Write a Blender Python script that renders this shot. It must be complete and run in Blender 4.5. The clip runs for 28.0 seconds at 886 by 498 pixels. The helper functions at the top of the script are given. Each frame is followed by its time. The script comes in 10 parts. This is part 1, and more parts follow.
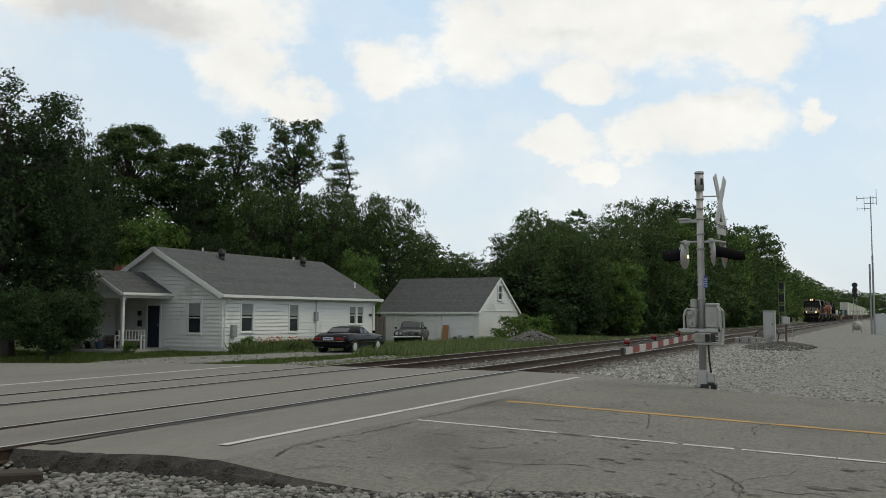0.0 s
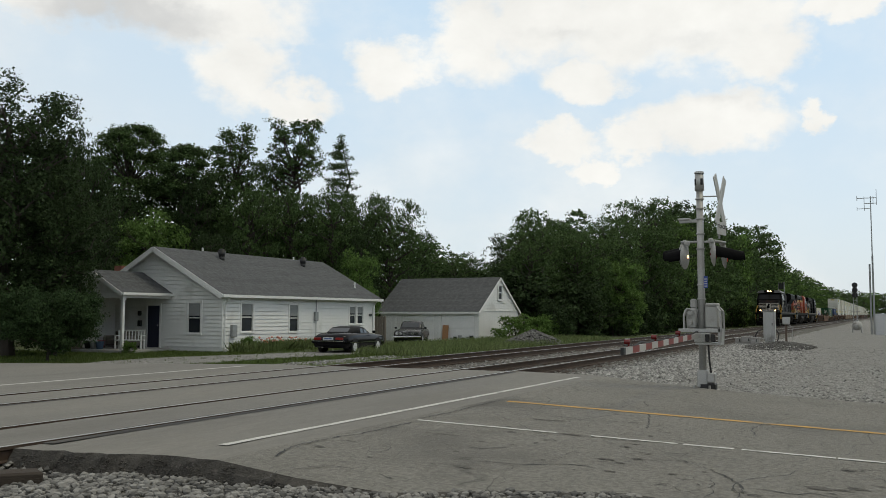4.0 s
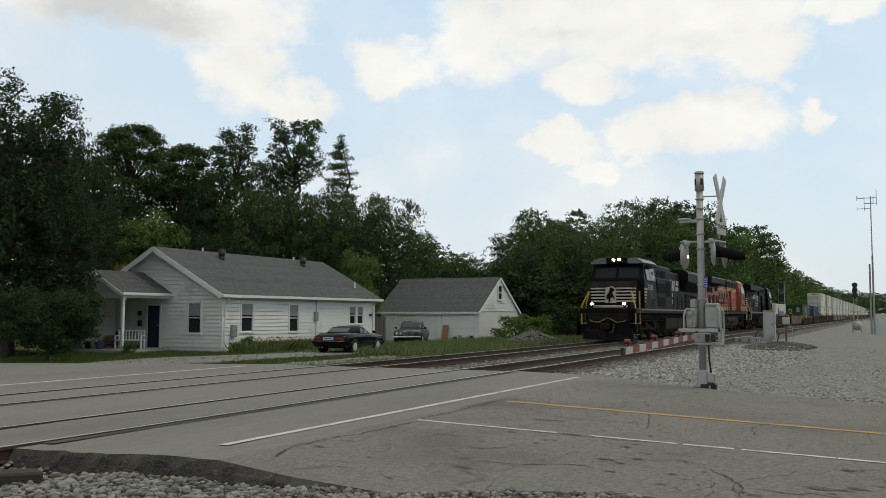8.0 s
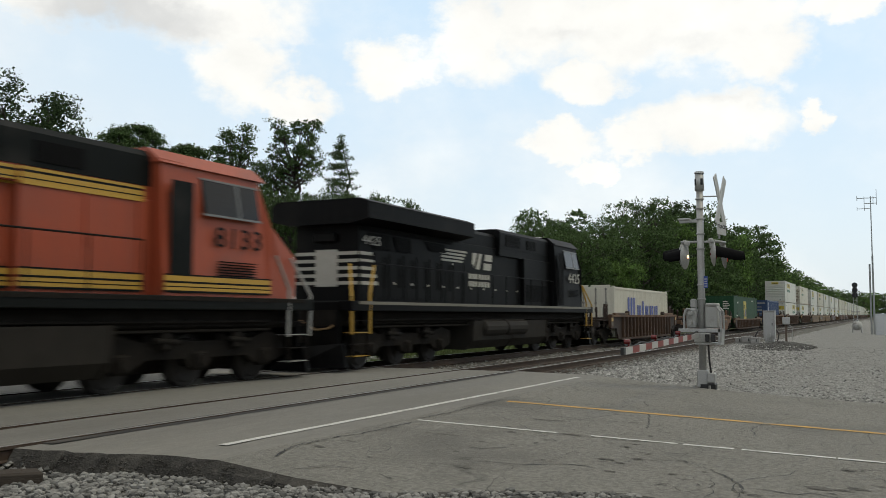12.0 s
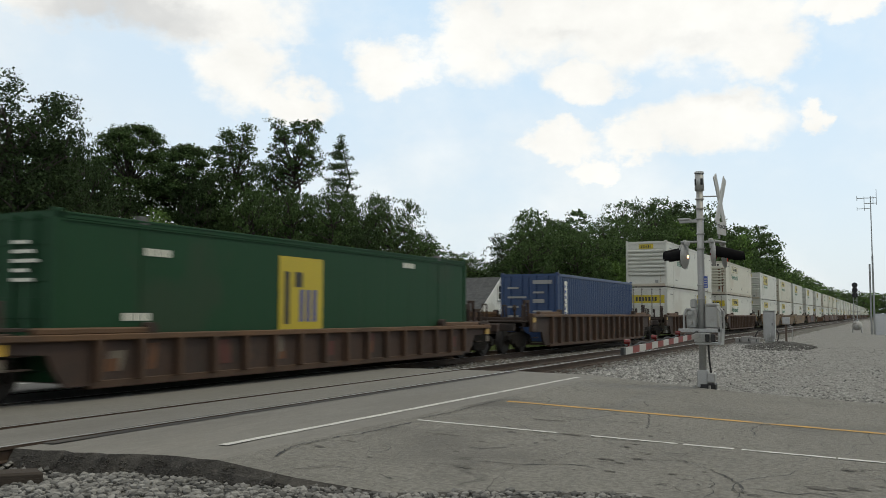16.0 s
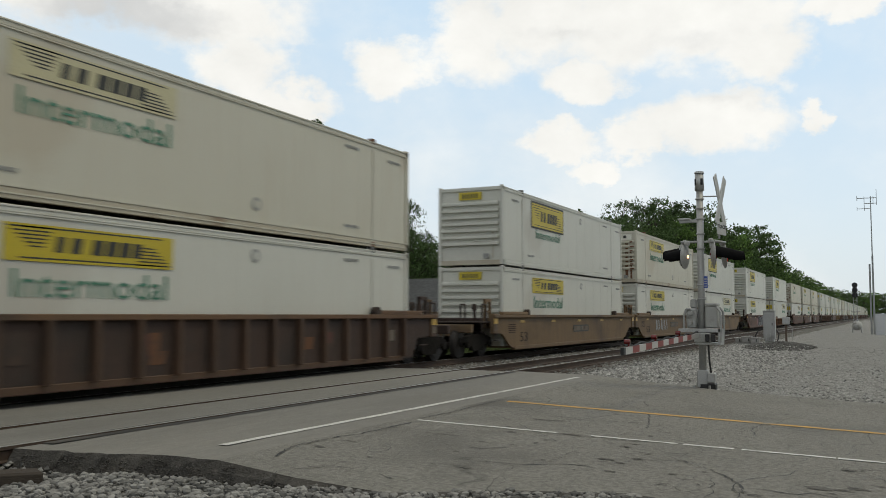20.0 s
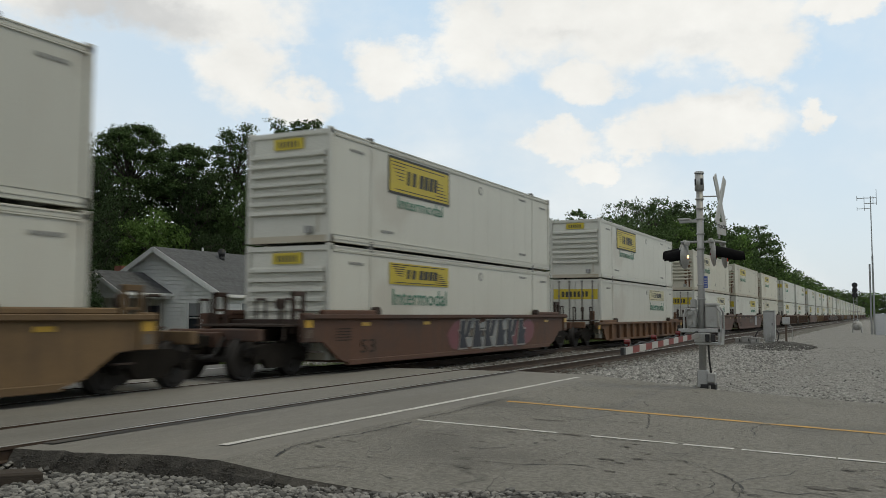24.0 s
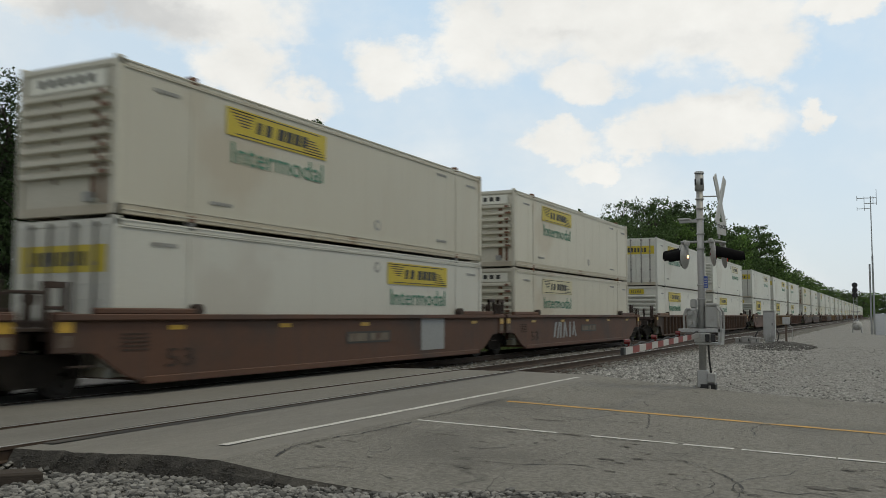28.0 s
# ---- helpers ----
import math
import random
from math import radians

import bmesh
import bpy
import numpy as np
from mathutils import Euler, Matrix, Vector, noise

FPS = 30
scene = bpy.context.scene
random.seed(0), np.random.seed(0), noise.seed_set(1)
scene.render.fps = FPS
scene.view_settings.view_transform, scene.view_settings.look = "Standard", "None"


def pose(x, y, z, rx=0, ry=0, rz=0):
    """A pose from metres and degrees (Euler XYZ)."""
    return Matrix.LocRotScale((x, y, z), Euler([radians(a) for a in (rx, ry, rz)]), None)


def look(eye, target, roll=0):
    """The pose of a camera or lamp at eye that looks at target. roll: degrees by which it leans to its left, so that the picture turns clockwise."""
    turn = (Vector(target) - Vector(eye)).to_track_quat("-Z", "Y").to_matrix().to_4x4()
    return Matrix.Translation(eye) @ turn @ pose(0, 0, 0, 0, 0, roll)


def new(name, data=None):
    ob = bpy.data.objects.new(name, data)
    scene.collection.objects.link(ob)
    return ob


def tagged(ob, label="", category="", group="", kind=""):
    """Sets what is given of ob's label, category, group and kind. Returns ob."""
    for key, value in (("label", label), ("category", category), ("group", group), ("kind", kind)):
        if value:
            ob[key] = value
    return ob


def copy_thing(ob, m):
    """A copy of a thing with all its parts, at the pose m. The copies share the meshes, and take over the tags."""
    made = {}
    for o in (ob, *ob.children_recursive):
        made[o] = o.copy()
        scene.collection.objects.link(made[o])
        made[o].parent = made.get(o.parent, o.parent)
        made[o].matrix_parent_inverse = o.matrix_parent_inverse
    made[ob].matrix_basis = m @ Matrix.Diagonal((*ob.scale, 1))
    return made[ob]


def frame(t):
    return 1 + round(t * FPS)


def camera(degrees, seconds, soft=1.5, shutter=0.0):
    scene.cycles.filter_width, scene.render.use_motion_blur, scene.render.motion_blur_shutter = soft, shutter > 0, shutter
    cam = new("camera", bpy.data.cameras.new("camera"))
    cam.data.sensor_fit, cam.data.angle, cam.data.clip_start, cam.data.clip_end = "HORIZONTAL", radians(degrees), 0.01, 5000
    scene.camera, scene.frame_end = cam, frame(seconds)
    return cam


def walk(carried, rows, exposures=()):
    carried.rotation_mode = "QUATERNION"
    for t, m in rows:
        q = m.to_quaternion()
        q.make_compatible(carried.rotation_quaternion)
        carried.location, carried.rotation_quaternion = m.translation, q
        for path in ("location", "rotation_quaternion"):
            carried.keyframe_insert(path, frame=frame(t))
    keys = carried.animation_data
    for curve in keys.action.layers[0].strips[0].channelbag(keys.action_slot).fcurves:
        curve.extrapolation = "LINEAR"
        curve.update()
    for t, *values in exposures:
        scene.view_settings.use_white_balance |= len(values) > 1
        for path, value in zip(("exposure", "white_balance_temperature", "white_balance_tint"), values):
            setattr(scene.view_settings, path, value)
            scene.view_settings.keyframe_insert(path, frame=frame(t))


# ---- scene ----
# Camera: it stands still beside the road, 1.45 m above the rail heads.
# x points from the tracks to the camera, y along the tracks, z = 0 on the rail heads.
EYE = Vector((0.0, 0.0, 1.447))
YAW, TILT = radians(26.352), radians(4.206)
WAY = Vector((-math.sin(YAW) * math.cos(TILT), math.cos(YAW) * math.cos(TILT), math.sin(TILT)))
cam = camera(52.755, 28.0, soft=0.85, shutter=0.35)
HERE = look(EYE, EYE + WAY * 10, 0.08)
walk(cam, [(0.0, HERE), (28.0, HERE)], [(0.0, 0.0), (9.0, 0.0), (11.0, 0.14), (17.0, 0.08), (20.0, 0.02), (28.0, -0.08)])

NEAR_TRACK, FAR_TRACK, SPEED = -9.464, -13.581, 18.35

# ---------------------------------------------------------------- world and sun
SUN_ELEVATION, SUN_AZIMUTH = radians(60), radians(62)  # azimuth from +y towards +x


def sky_world():
    world = bpy.data.worlds.new("sky")
    scene.world = world
    world.use_nodes = True
    t = world.node_tree
    t.nodes.clear()
    N, K = t.nodes.new, t.links.new

    def calc(op, a, b=None, c=None):
        n = N("ShaderNodeMath")
        n.operation = op
        for i, v in enumerate((a, b, c)):
            if v is None:
                continue
            if isinstance(v, (int, float)):
                n.inputs[i].default_value = v
            else:
                K(v, n.inputs[i])
        return n.outputs[0]

    sky = N("ShaderNodeTexSky")
    sky.sky_type, sky.sun_disc = "NISHITA", False
    sky.sun_elevation, sky.sun_rotation = SUN_ELEVATION, SUN_AZIMUTH
    sky.air_density, sky.dust_density, sky.ozone_density = 1.0, 2.2, 1.0
    way = N("ShaderNodeTexCoord").outputs["Generated"]
    split = N("ShaderNodeSeparateXYZ")
    K(way, split.inputs[0])
    east = calc("ARCTAN2", split.outputs[0], split.outputs[1])
    high = calc("ARCSINE", split.outputs[2])
    flat = N("ShaderNodeCombineXYZ")
    K(east, flat.inputs[0])
    K(calc("MULTIPLY", high, 1.35), flat.inputs[1])
    wisps = N("ShaderNodeTexNoise")
    wisps.inputs["Scale"].default_value, wisps.inputs["Detail"].default_value = 9.0, 7.0
    wisps.inputs["Roughness"].default_value = 0.58
    K(flat.outputs[0], wisps.inputs["Vector"])
    drift = N("ShaderNodeTexNoise")
    drift.inputs["Scale"].default_value, drift.inputs["Detail"].default_value = 3.2, 4.0
    K(flat.outputs[0], drift.inputs["Vector"])
    rough = calc("SUBTRACT", wisps.outputs["Fac"], 0.5)
    # heaps of cloud: azimuth and elevation in degrees, half width, half height
    heaps = ((-47.1, 19.2, 12.0, 2.9), (-40.5, 18.2, 4.9, 2.6), (-39.2, 15.2, 3.0, 2.9), (-36.2, 13.4, 3.3, 1.2), (-29.8, 15.6, 2.7, 1.9), (-23.9, 17.7, 2.9, 3.8), (-19.9, 18.6, 4.7, 4.1),
             (-14.8, 17.8, 5.8, 3.6), (-9.6, 17.8, 5.4, 3.4), (-6.2, 15.6, 2.8, 2.2), (-17.2, 14.6, 3.0, 1.5), (-10.2, 11.6, 4.9, 2.0), (-7.9, 11.8, 2.8, 1.7), (-14.0, 11.2, 2.1, 1.3), (-18.7, 10.9, 2.5, 1.3), (-16.5, 9.3, 2.1, 0.9),
             (-3.8, 11.8, 0.9, 1.1), (-1.8, 18.0, 3.6, 1.2), (-60, 14, 6, 2.0), (-62, 20, 6, 3))
    heap = None
    curl = N("ShaderNodeTexNoise")  # the heaps have curling, torn outlines
    curl.inputs["Scale"].default_value, curl.inputs["Detail"].default_value = 17.0, 9.0
    curl.inputs["Roughness"].default_value = 0.60
    K(flat.outputs[0], curl.inputs["Vector"])
    bend = N("ShaderNodeSeparateColor")
    K(curl.outputs["Color"], bend.inputs[0])
    east2 = calc("ADD", east, calc("MULTIPLY", calc("SUBTRACT", bend.outputs[0], 0.5), 0.105))
    high2 = calc("ADD", high, calc("MULTIPLY", calc("SUBTRACT", bend.outputs[1], 0.5), 0.08))

    def blob(az, el, w, h, flatter):
        u = calc("MULTIPLY", calc("SUBTRACT", east2, radians(az)), 1 / radians(w))
        v = calc("MULTIPLY", calc("SUBTRACT", high2, radians(el)), 1 / radians(h))
        if flatter:
            v = calc("MULTIPLY", v, calc("ADD", 1.0, calc("MULTIPLY", calc("LESS_THAN", v, 0.0), flatter)))
        return calc("SUBTRACT", 1.0, calc("SQRT", calc("ADD", calc("MULTIPLY", u, u), calc("MULTIPLY", v, v))))

    for az, el, w, h in heaps:
        one = blob(az, el, w, h, 0.2)
        heap = one if heap is None else calc("SMOOTH_MAX", heap, one, 0.14)
    base = None  # thick grey bases
    for az, el, w, h in ((-46.7, 17.9, 8.6, 2.1), (-10.6, 16.5, 5.2, 1.4), (-8.6, 13.0, 3.6, 1.0), (-18.5, 17.4, 4.0, 1.0)):
        one = calc("MULTIPLY", blob(az, el, w, h, 0), 1.0 if az < -40 else 0.35)
        base = one if base is None else calc("MAXIMUM", base, one)
    # the rest of the sky is mostly cloud too
    rest = calc("MULTIPLY", calc("SUBTRACT", drift.outputs["Fac"], 0.5), 3.0)
    above = calc("MULTIPLY", calc("SUBTRACT", high, radians(21.5)), 6.0)
    rest = calc("ADD", rest, calc("MINIMUM", above, 0.5))
    far = calc("ABSOLUTE", calc("SUBTRACT", east, radians(-26)))
    aside = calc("MULTIPLY", calc("SUBTRACT", far, radians(34)), 3.0)
    rest = calc("MINIMUM", rest, calc("MAXIMUM", above, aside))
    total = calc("ADD", calc("MAXIMUM", heap, rest), calc("MULTIPLY", rough, 1.55))
    cover = N("ShaderNodeMapRange")
    cover.interpolation_type = "SMOOTHSTEP"
    cover.inputs["From Min"].default_value, cover.inputs["From Max"].default_value = -0.34, 0.42
    K(total, cover.inputs["Value"])
    thin = N("ShaderNodeMapRange")  # a broken sheet of thin high cloud
    thin.interpolation_type = "SMOOTHSTEP"
    thin.inputs["From Min"].default_value, thin.inputs["From Max"].default_value, thin.inputs["To Max"].default_value = 0.40, 0.68, 0.55
    K(calc("ADD", calc("MULTIPLY", drift.outputs["Fac"], 0.6), calc("MULTIPLY", wisps.outputs["Fac"], 0.4)), thin.inputs["Value"])
    puff = N("ShaderNodeMapRange")
    puff.inputs["From Min"].default_value, puff.inputs["From Max"].default_value = 0.25, 0.75
    puff.inputs["To Min"].default_value, puff.inputs["To Max"].default_value = 0.88, 1.06
    K(wisps.outputs["Fac"], puff.inputs["Value"])
    cloud = N("ShaderNodeMix")
    cloud.data_type = "RGBA"
    cloud.blend_type = "MULTIPLY"
    cloud.inputs["Factor"].default_value = 1.0
    shade = N("ShaderNodeMapRange")  # unseen grey undersides overhead, added to dim the ground; bright heads near the horizon
    shade.inputs["From Min"].default_value, shade.inputs["From Max"].default_value = radians(19), radians(40)
    K(high, shade.inputs["Value"])
    grey = N("ShaderNodeMix")
    grey.data_type = "RGBA"
    under = N("ShaderNodeMapRange")
    under.inputs["From Min"].default_value, under.inputs["From Max"].default_value = 0.0, 0.75
    under.interpolation_type = "SMOOTHSTEP"
    under.inputs["To Max"].default_value = 0.75
    K(base, under.inputs["Value"])
    K(calc("MAXIMUM", shade.outputs[0], under.outputs[0]), grey.inputs["Factor"])
    grey.inputs["A"].default_value, grey.inputs["B"].default_value = CLOUD, GREY_CLOUD
    K(grey.outputs["Result"], cloud.inputs["A"])
    K(puff.outputs[0], cloud.inputs["B"])
    tone = N("ShaderNodeMix")
    tone.data_type, tone.blend_type = "RGBA", "MULTIPLY"
    tone.inputs["Factor"].default_value = 1.0
    K(sky.outputs[0], tone.inputs["A"])
    tone.inputs["B"].default_value = (SKY, SKY, SKY, 1)
    veil = N("ShaderNodeMix")  # thin haze over the blue
    veil.data_type = "RGBA"
    veil.inputs["Factor"].default_value = 0.78
    K(tone.outputs["Result"], veil.inputs["A"])
    mist = N("ShaderNodeMix")  # whiter towards the horizon
    mist.data_type = "RGBA"
    mist.inputs["A"].default_value, mist.inputs["B"].default_value = (0.82, 0.91, 0.955, 1), (0.65, 0.86, 1.04, 1)
    low = N("ShaderNodeMapRange")
    low.inputs["From Min"].default_value, low.inputs["From Max"].default_value = radians(1.0), radians(20)
    K(calc("ADD", calc("ADD", high, calc("MULTIPLY", rough, 0.12)), calc("MULTIPLY", calc("MINIMUM", calc("ADD", east, 0.56), 0.0), 0.5)), low.inputs["Value"])
    K(low.outputs[0], mist.inputs["Factor"])
    K(mist.outputs["Result"], veil.inputs["B"])
    both = N("ShaderNodeMix")
    both.data_type = "RGBA"
    K(calc("MAXIMUM", cover.outputs[0], thin.outputs[0]), both.inputs["Factor"])
    K(veil.outputs["Result"], both.inputs["A"])
    K(cloud.outputs["Result"], both.inputs["B"])
    back = N("ShaderNodeBackground")
    K(both.outputs["Result"], back.inputs["Color"])
    back.inputs["Strength"].default_value = 1.0
    out = N("ShaderNodeOutputWorld")
    K(back.outputs[0], out.inputs["Surface"])


CLOUD, GREY_CLOUD = (0.945, 0.938, 0.895, 1), (0.60, 0.61, 0.61, 1)
SKY = 0.11
sky_world()
sun = new("sun", bpy.data.lights.new("sun", "SUN"))
sun.data.energy, sun.data.angle, sun.data.color = 0.8, radians(16), (1.0, 0.93, 0.66)
sun.matrix_world = look((0, 0, 60), (-math.sin(SUN_AZIMUTH) * math.cos(SUN_ELEVATION) * 10, -math.cos(SUN_AZIMUTH) * math.cos(SUN_ELEVATION) * 10, 60 - math.sin(SUN_ELEVATION) * 10))

# ---------------------------------------------------------------- materials
MATS = {}


def mat(name, c, c2=None, scale=6.0, rough=0.7, metal=0.0, bump=0.0, fine=60.0, vary=0.0, spots=0.0, spot=(0.1, 0.08, 0.06), stretch=(1, 1, 1), glow=0.0, world=False, island=0.0, streak=0.0, speck=0.0, cracks=0.0, pebble=0.0):
    """A surface: colour c mottled towards c2 at two scales, bump, stains (spots), runs (streak), variety per object (vary) or per piece (island)."""
    if name in MATS:
        return MATS[name]
    m = bpy.data.materials.new(name)
    m.use_nodes = True
    t = m.node_tree
    N, K = t.nodes.new, t.links.new
    b = t.nodes["Principled BSDF"]
    b.inputs["Roughness"].default_value, b.inputs["Metallic"].default_value = rough, metal
    c2 = c2 or tuple(v * 0.8 for v in c)
    if world:
        at = N("ShaderNodeNewGeometry").outputs["Position"]
    else:
        at = N("ShaderNodeTexCoord").outputs["Object"]
    place = N("ShaderNodeMapping")
    place.inputs["Scale"].default_value = stretch
    K(at, place.inputs["Vector"])

    def noisy(s, d=4.0, source=place.outputs[0]):
        n = N("ShaderNodeTexNoise")
        n.inputs["Scale"].default_value, n.inputs["Detail"].default_value = s, d
        K(source, n.inputs["Vector"])
        return n.outputs["Fac"]

    def mix(fac, a, bb, kind="MIX"):
        n = N("ShaderNodeMix")
        n.data_type, n.blend_type = "RGBA", kind
        for v, socket in ((fac, n.inputs["Factor"]), (a, n.inputs["A"]), (bb, n.inputs["B"])):
            if isinstance(v, tuple):
                socket.default_value = (*v, 1)
            elif isinstance(v, (int, float)):
                socket.default_value = v
            else:
                K(v, socket)
        return n.outputs["Result"]

    def ramp(v, lo, hi, a=0.0, z=1.0):
        n = N("ShaderNodeMapRange")
        n.inputs["From Min"].default_value, n.inputs["From Max"].default_value = lo, hi
        n.inputs["To Min"].default_value, n.inputs["To Max"].default_value = a, z
        K(v, n.inputs["Value"])
        return n.outputs[0]

    col = mix(ramp(noisy(scale), 0.3, 0.7), c, c2)
    grain = noisy(fine, 3.0)
    col = mix(0.55, col, mix(ramp(grain, 0.3, 0.7), tuple(v * 0.72 for v in c), tuple(min(v * 1.25, 0.95) for v in c)))
    if spots:
        col = mix(ramp(noisy(scale * 0.37 + 0.11, 6.0), 0.62 - spots * 0.2, 0.68, 0.0, min(1.0, 0.5 + spots)), col, spot)
    if streak:
        run = N("ShaderNodeMapping")
        run.inputs["Scale"].default_value = (3.0, 3.0, 0.25)
        K(at, run.inputs["Vector"])
        col = mix(ramp(noisy(2.0, 5.0, run.outputs[0]), 0.5, 0.75, 0.0, streak), col, spot)
    if speck:
        col = mix(ramp(noisy(fine * 0.16, 5.0), 0.35, 0.65, 0.0, speck), col, tuple(v * 0.5 for v in c))
        col = mix(ramp(noisy(fine * 0.42, 2.0), 0.60, 0.72, 0.0, speck), col, tuple(min(v * 1.7, 0.9) for v in c))
    if cracks:
        bent = N("ShaderNodeMix")
        bent.data_type = "VECTOR"
        bent.inputs["Factor"].default_value = 0.16
        K(place.outputs[0], bent.inputs["A"])
        wob = N("ShaderNodeTexNoise")
        wob.inputs["Scale"].default_value, wob.inputs["Detail"].default_value = 1.6, 6.0
        K(place.outputs[0], wob.inputs["Vector"])
        K(wob.outputs["Color"], bent.inputs["B"])
        for size, wide in ((0.9, 0.009), (2.2, 0.008)):
            net = N("ShaderNodeTexVoronoi")
            net.feature = "DISTANCE_TO_EDGE"
            net.inputs["Scale"].default_value = size
            K(bent.outputs["Result"], net.inputs["Vector"])
            where = ramp(noisy(0.5 if size < 2 else 0.9, 3.0), 0.47, 0.58)
            n = N("ShaderNodeMath")
            n.operation = "MULTIPLY"
            K(ramp(net.outputs["Distance"], 0.0, wide, cracks, 0.0), n.inputs[0])
            K(where, n.inputs[1])
            col = mix(n.outputs[0], col, tuple(v * 0.28 for v in c))
    stones = None
    if pebble:  # packed stones, each of its own grey, the shade between them painted dark
        pair = []
        for feature in ("F1", "DISTANCE_TO_EDGE"):
            n = N("ShaderNodeTexVoronoi")
            n.feature = feature
            n.inputs["Scale"].default_value = pebble
            K(place.outputs[0], n.inputs["Vector"])
            pair.append(n)
        tint = N("ShaderNodeSeparateColor")
        K(pair[0].outputs["Color"], tint.inputs[0])
        col = mix(0.75, col, mix(ramp(tint.outputs[0], 0.1, 0.95), tuple(v * 0.55 for v in c), tuple(min(v * 1.75, 0.9) for v in c)))
        stones = ramp(pair[1].outputs["Distance"], 0.0, 0.22)
        col = mix(ramp(pair[1].outputs["Distance"], 0.0, 0.10, 0.6, 0.0), col, tuple(v * 0.3 for v in c))
    if vary or island:
        if island:
            r = N("ShaderNodeNewGeometry").outputs["Random Per Island"]
        else:
            r = N("ShaderNodeObjectInfo").outputs["Random"]
        amount = vary or island
        v = N("ShaderNodeHueSaturation")
        K(ramp(r, 0, 1, 1 - amount, 1 + amount), v.inputs["Value"])
        K(col, v.inputs["Color"])
        col = v.outputs[0]
    K(col, b.inputs["Base Color"])
    K(ramp(grain, 0, 1, max(0.02, rough - 0.12), min(1, rough + 0.12)), b.inputs["Roughness"])
    if bump:
        n = N("ShaderNodeBump")
        n.inputs["Strength"].default_value, n.inputs["Distance"].default_value = bump, 0.02
        K(grain if stones is None else stones, n.inputs["Height"])
        K(n.outputs[0], b.inputs["Normal"])
    if glow:
        b.inputs["Emission Color"].default_value = (*c, 1)
        b.inputs["Emission Strength"].default_value = glow
    MATS[name] = m
    return m


# ---------------------------------------------------------------- mesh helpers
def box(bm, x0, x1, y0, y1, z0, z1, bevel=0.0):
    m = Matrix.Translation(((x0 + x1) / 2, (y0 + y1) / 2, (z0 + z1) / 2)) @ Matrix.Diagonal((abs(x1 - x0), abs(y1 - y0), abs(z1 - z0), 1))
    r = bmesh.ops.create_cube(bm, size=1, matrix=m)
    if bevel:
        edges = list({e for v in r["verts"] for e in v.link_edges})
        bmesh.ops.bevel(bm, geom=edges, offset=bevel, segments=1, affect="EDGES")
    return bm


def tube(bm, a, b, r, r2=None, n=10):
    a, b = Vector(a), Vector(b)
    d = b - a
    m = Matrix.Translation((a + b) / 2) @ d.to_track_quat("Z", "Y").to_matrix().to_4x4()
    bmesh.ops.create_cone(bm, cap_ends=True, segments=n, radius1=r, radius2=r if r2 is None else r2, depth=d.length, matrix=m)
    return bm


def pipe(bm, pts, r, n=6):
    for a, b in zip(pts, pts[1:]):
        tube(bm, a, b, r, n=n)
    return bm


def prism(bm, outline, axis, lo, hi):
    """An outline in the two other axes (in x, y, z order), drawn out along axis from lo to hi."""
    def at(p, h):
        q = list(p)
        q.insert(axis, h)
        return q
    low = [bm.verts.new(at(p, lo)) for p in outline]
    top = [bm.verts.new(at(p, hi)) for p in outline]
    n = len(outline)
    for i in range(n):
        bm.faces.new((low[i], low[(i + 1) % n], top[(i + 1) % n], top[i]))
    bm.faces.new(low[::-1])
    bm.faces.new(top)
    bmesh.ops.recalc_face_normals(bm, faces=bm.faces[:])
    return bm


def B():
    return bmesh.new()


def part(name, bm, material, parent=None, label="", smooth=False):
    me = bpy.data.meshes.new(name)
    bm.to_mesh(me)
    bm.free()
    return piece(name, me, material, parent, label, smooth)


def piece(name, me, material, parent=None, label="", smooth=False):
    if material and not me.materials:
        me.materials.append(material)
    if smooth:
        me.shade_smooth()
    ob = new(name, me)
    if parent:
        ob.parent = parent
    if label:
        ob["label"] = label
    return ob


def thing(name, label, category, m=None, group="", kind=""):
    ob = new(name)
    ob.empty_display_size = 0.3
    if m:
        ob.matrix_basis = m
    return tagged(ob, label, category, group, kind)


def structure(name, bm, material, label, category):
    return tagged(part(name, bm, material), label, category, kind="structure")


def sheet(name, verts, faces, material, parent=None):
    me = bpy.data.meshes.new(name)
    me.from_pydata(verts, [], faces)
    me.update()
    return piece(name, me, material, parent)


def lettering(name, words, size, m, material, parent, depth=0.004, width=None, shear=0.0):
    """Raised letters of Blender's own font, turned into a mesh; m places them, x along the words, y up."""
    cu = bpy.data.curves.new(name, "FONT")
    cu.body, cu.size, cu.extrude, cu.shear = words, size, depth, shear
    cu.align_x, cu.align_y = "CENTER", "CENTER"
    cu.resolution_u = 2
    ob = bpy.data.objects.new(name, cu)
    me = bpy.data.meshes.new_from_object(ob)
    bpy.data.objects.remove(ob)
    if width:
        xs = [v.co.x for v in me.vertices]
        k = width / (max(xs) - min(xs))
        me.transform(Matrix.Diagonal((k, 1, 1, 1)))
    me.transform(m)
    return piece(name, me, material, parent)


# the near side of the train faces +x: words there run along +y
SIDE = Matrix(((0, 0, 1, 0), (1, 0, 0, 0), (0, 1, 0, 0), (0, 0, 0, 1)))


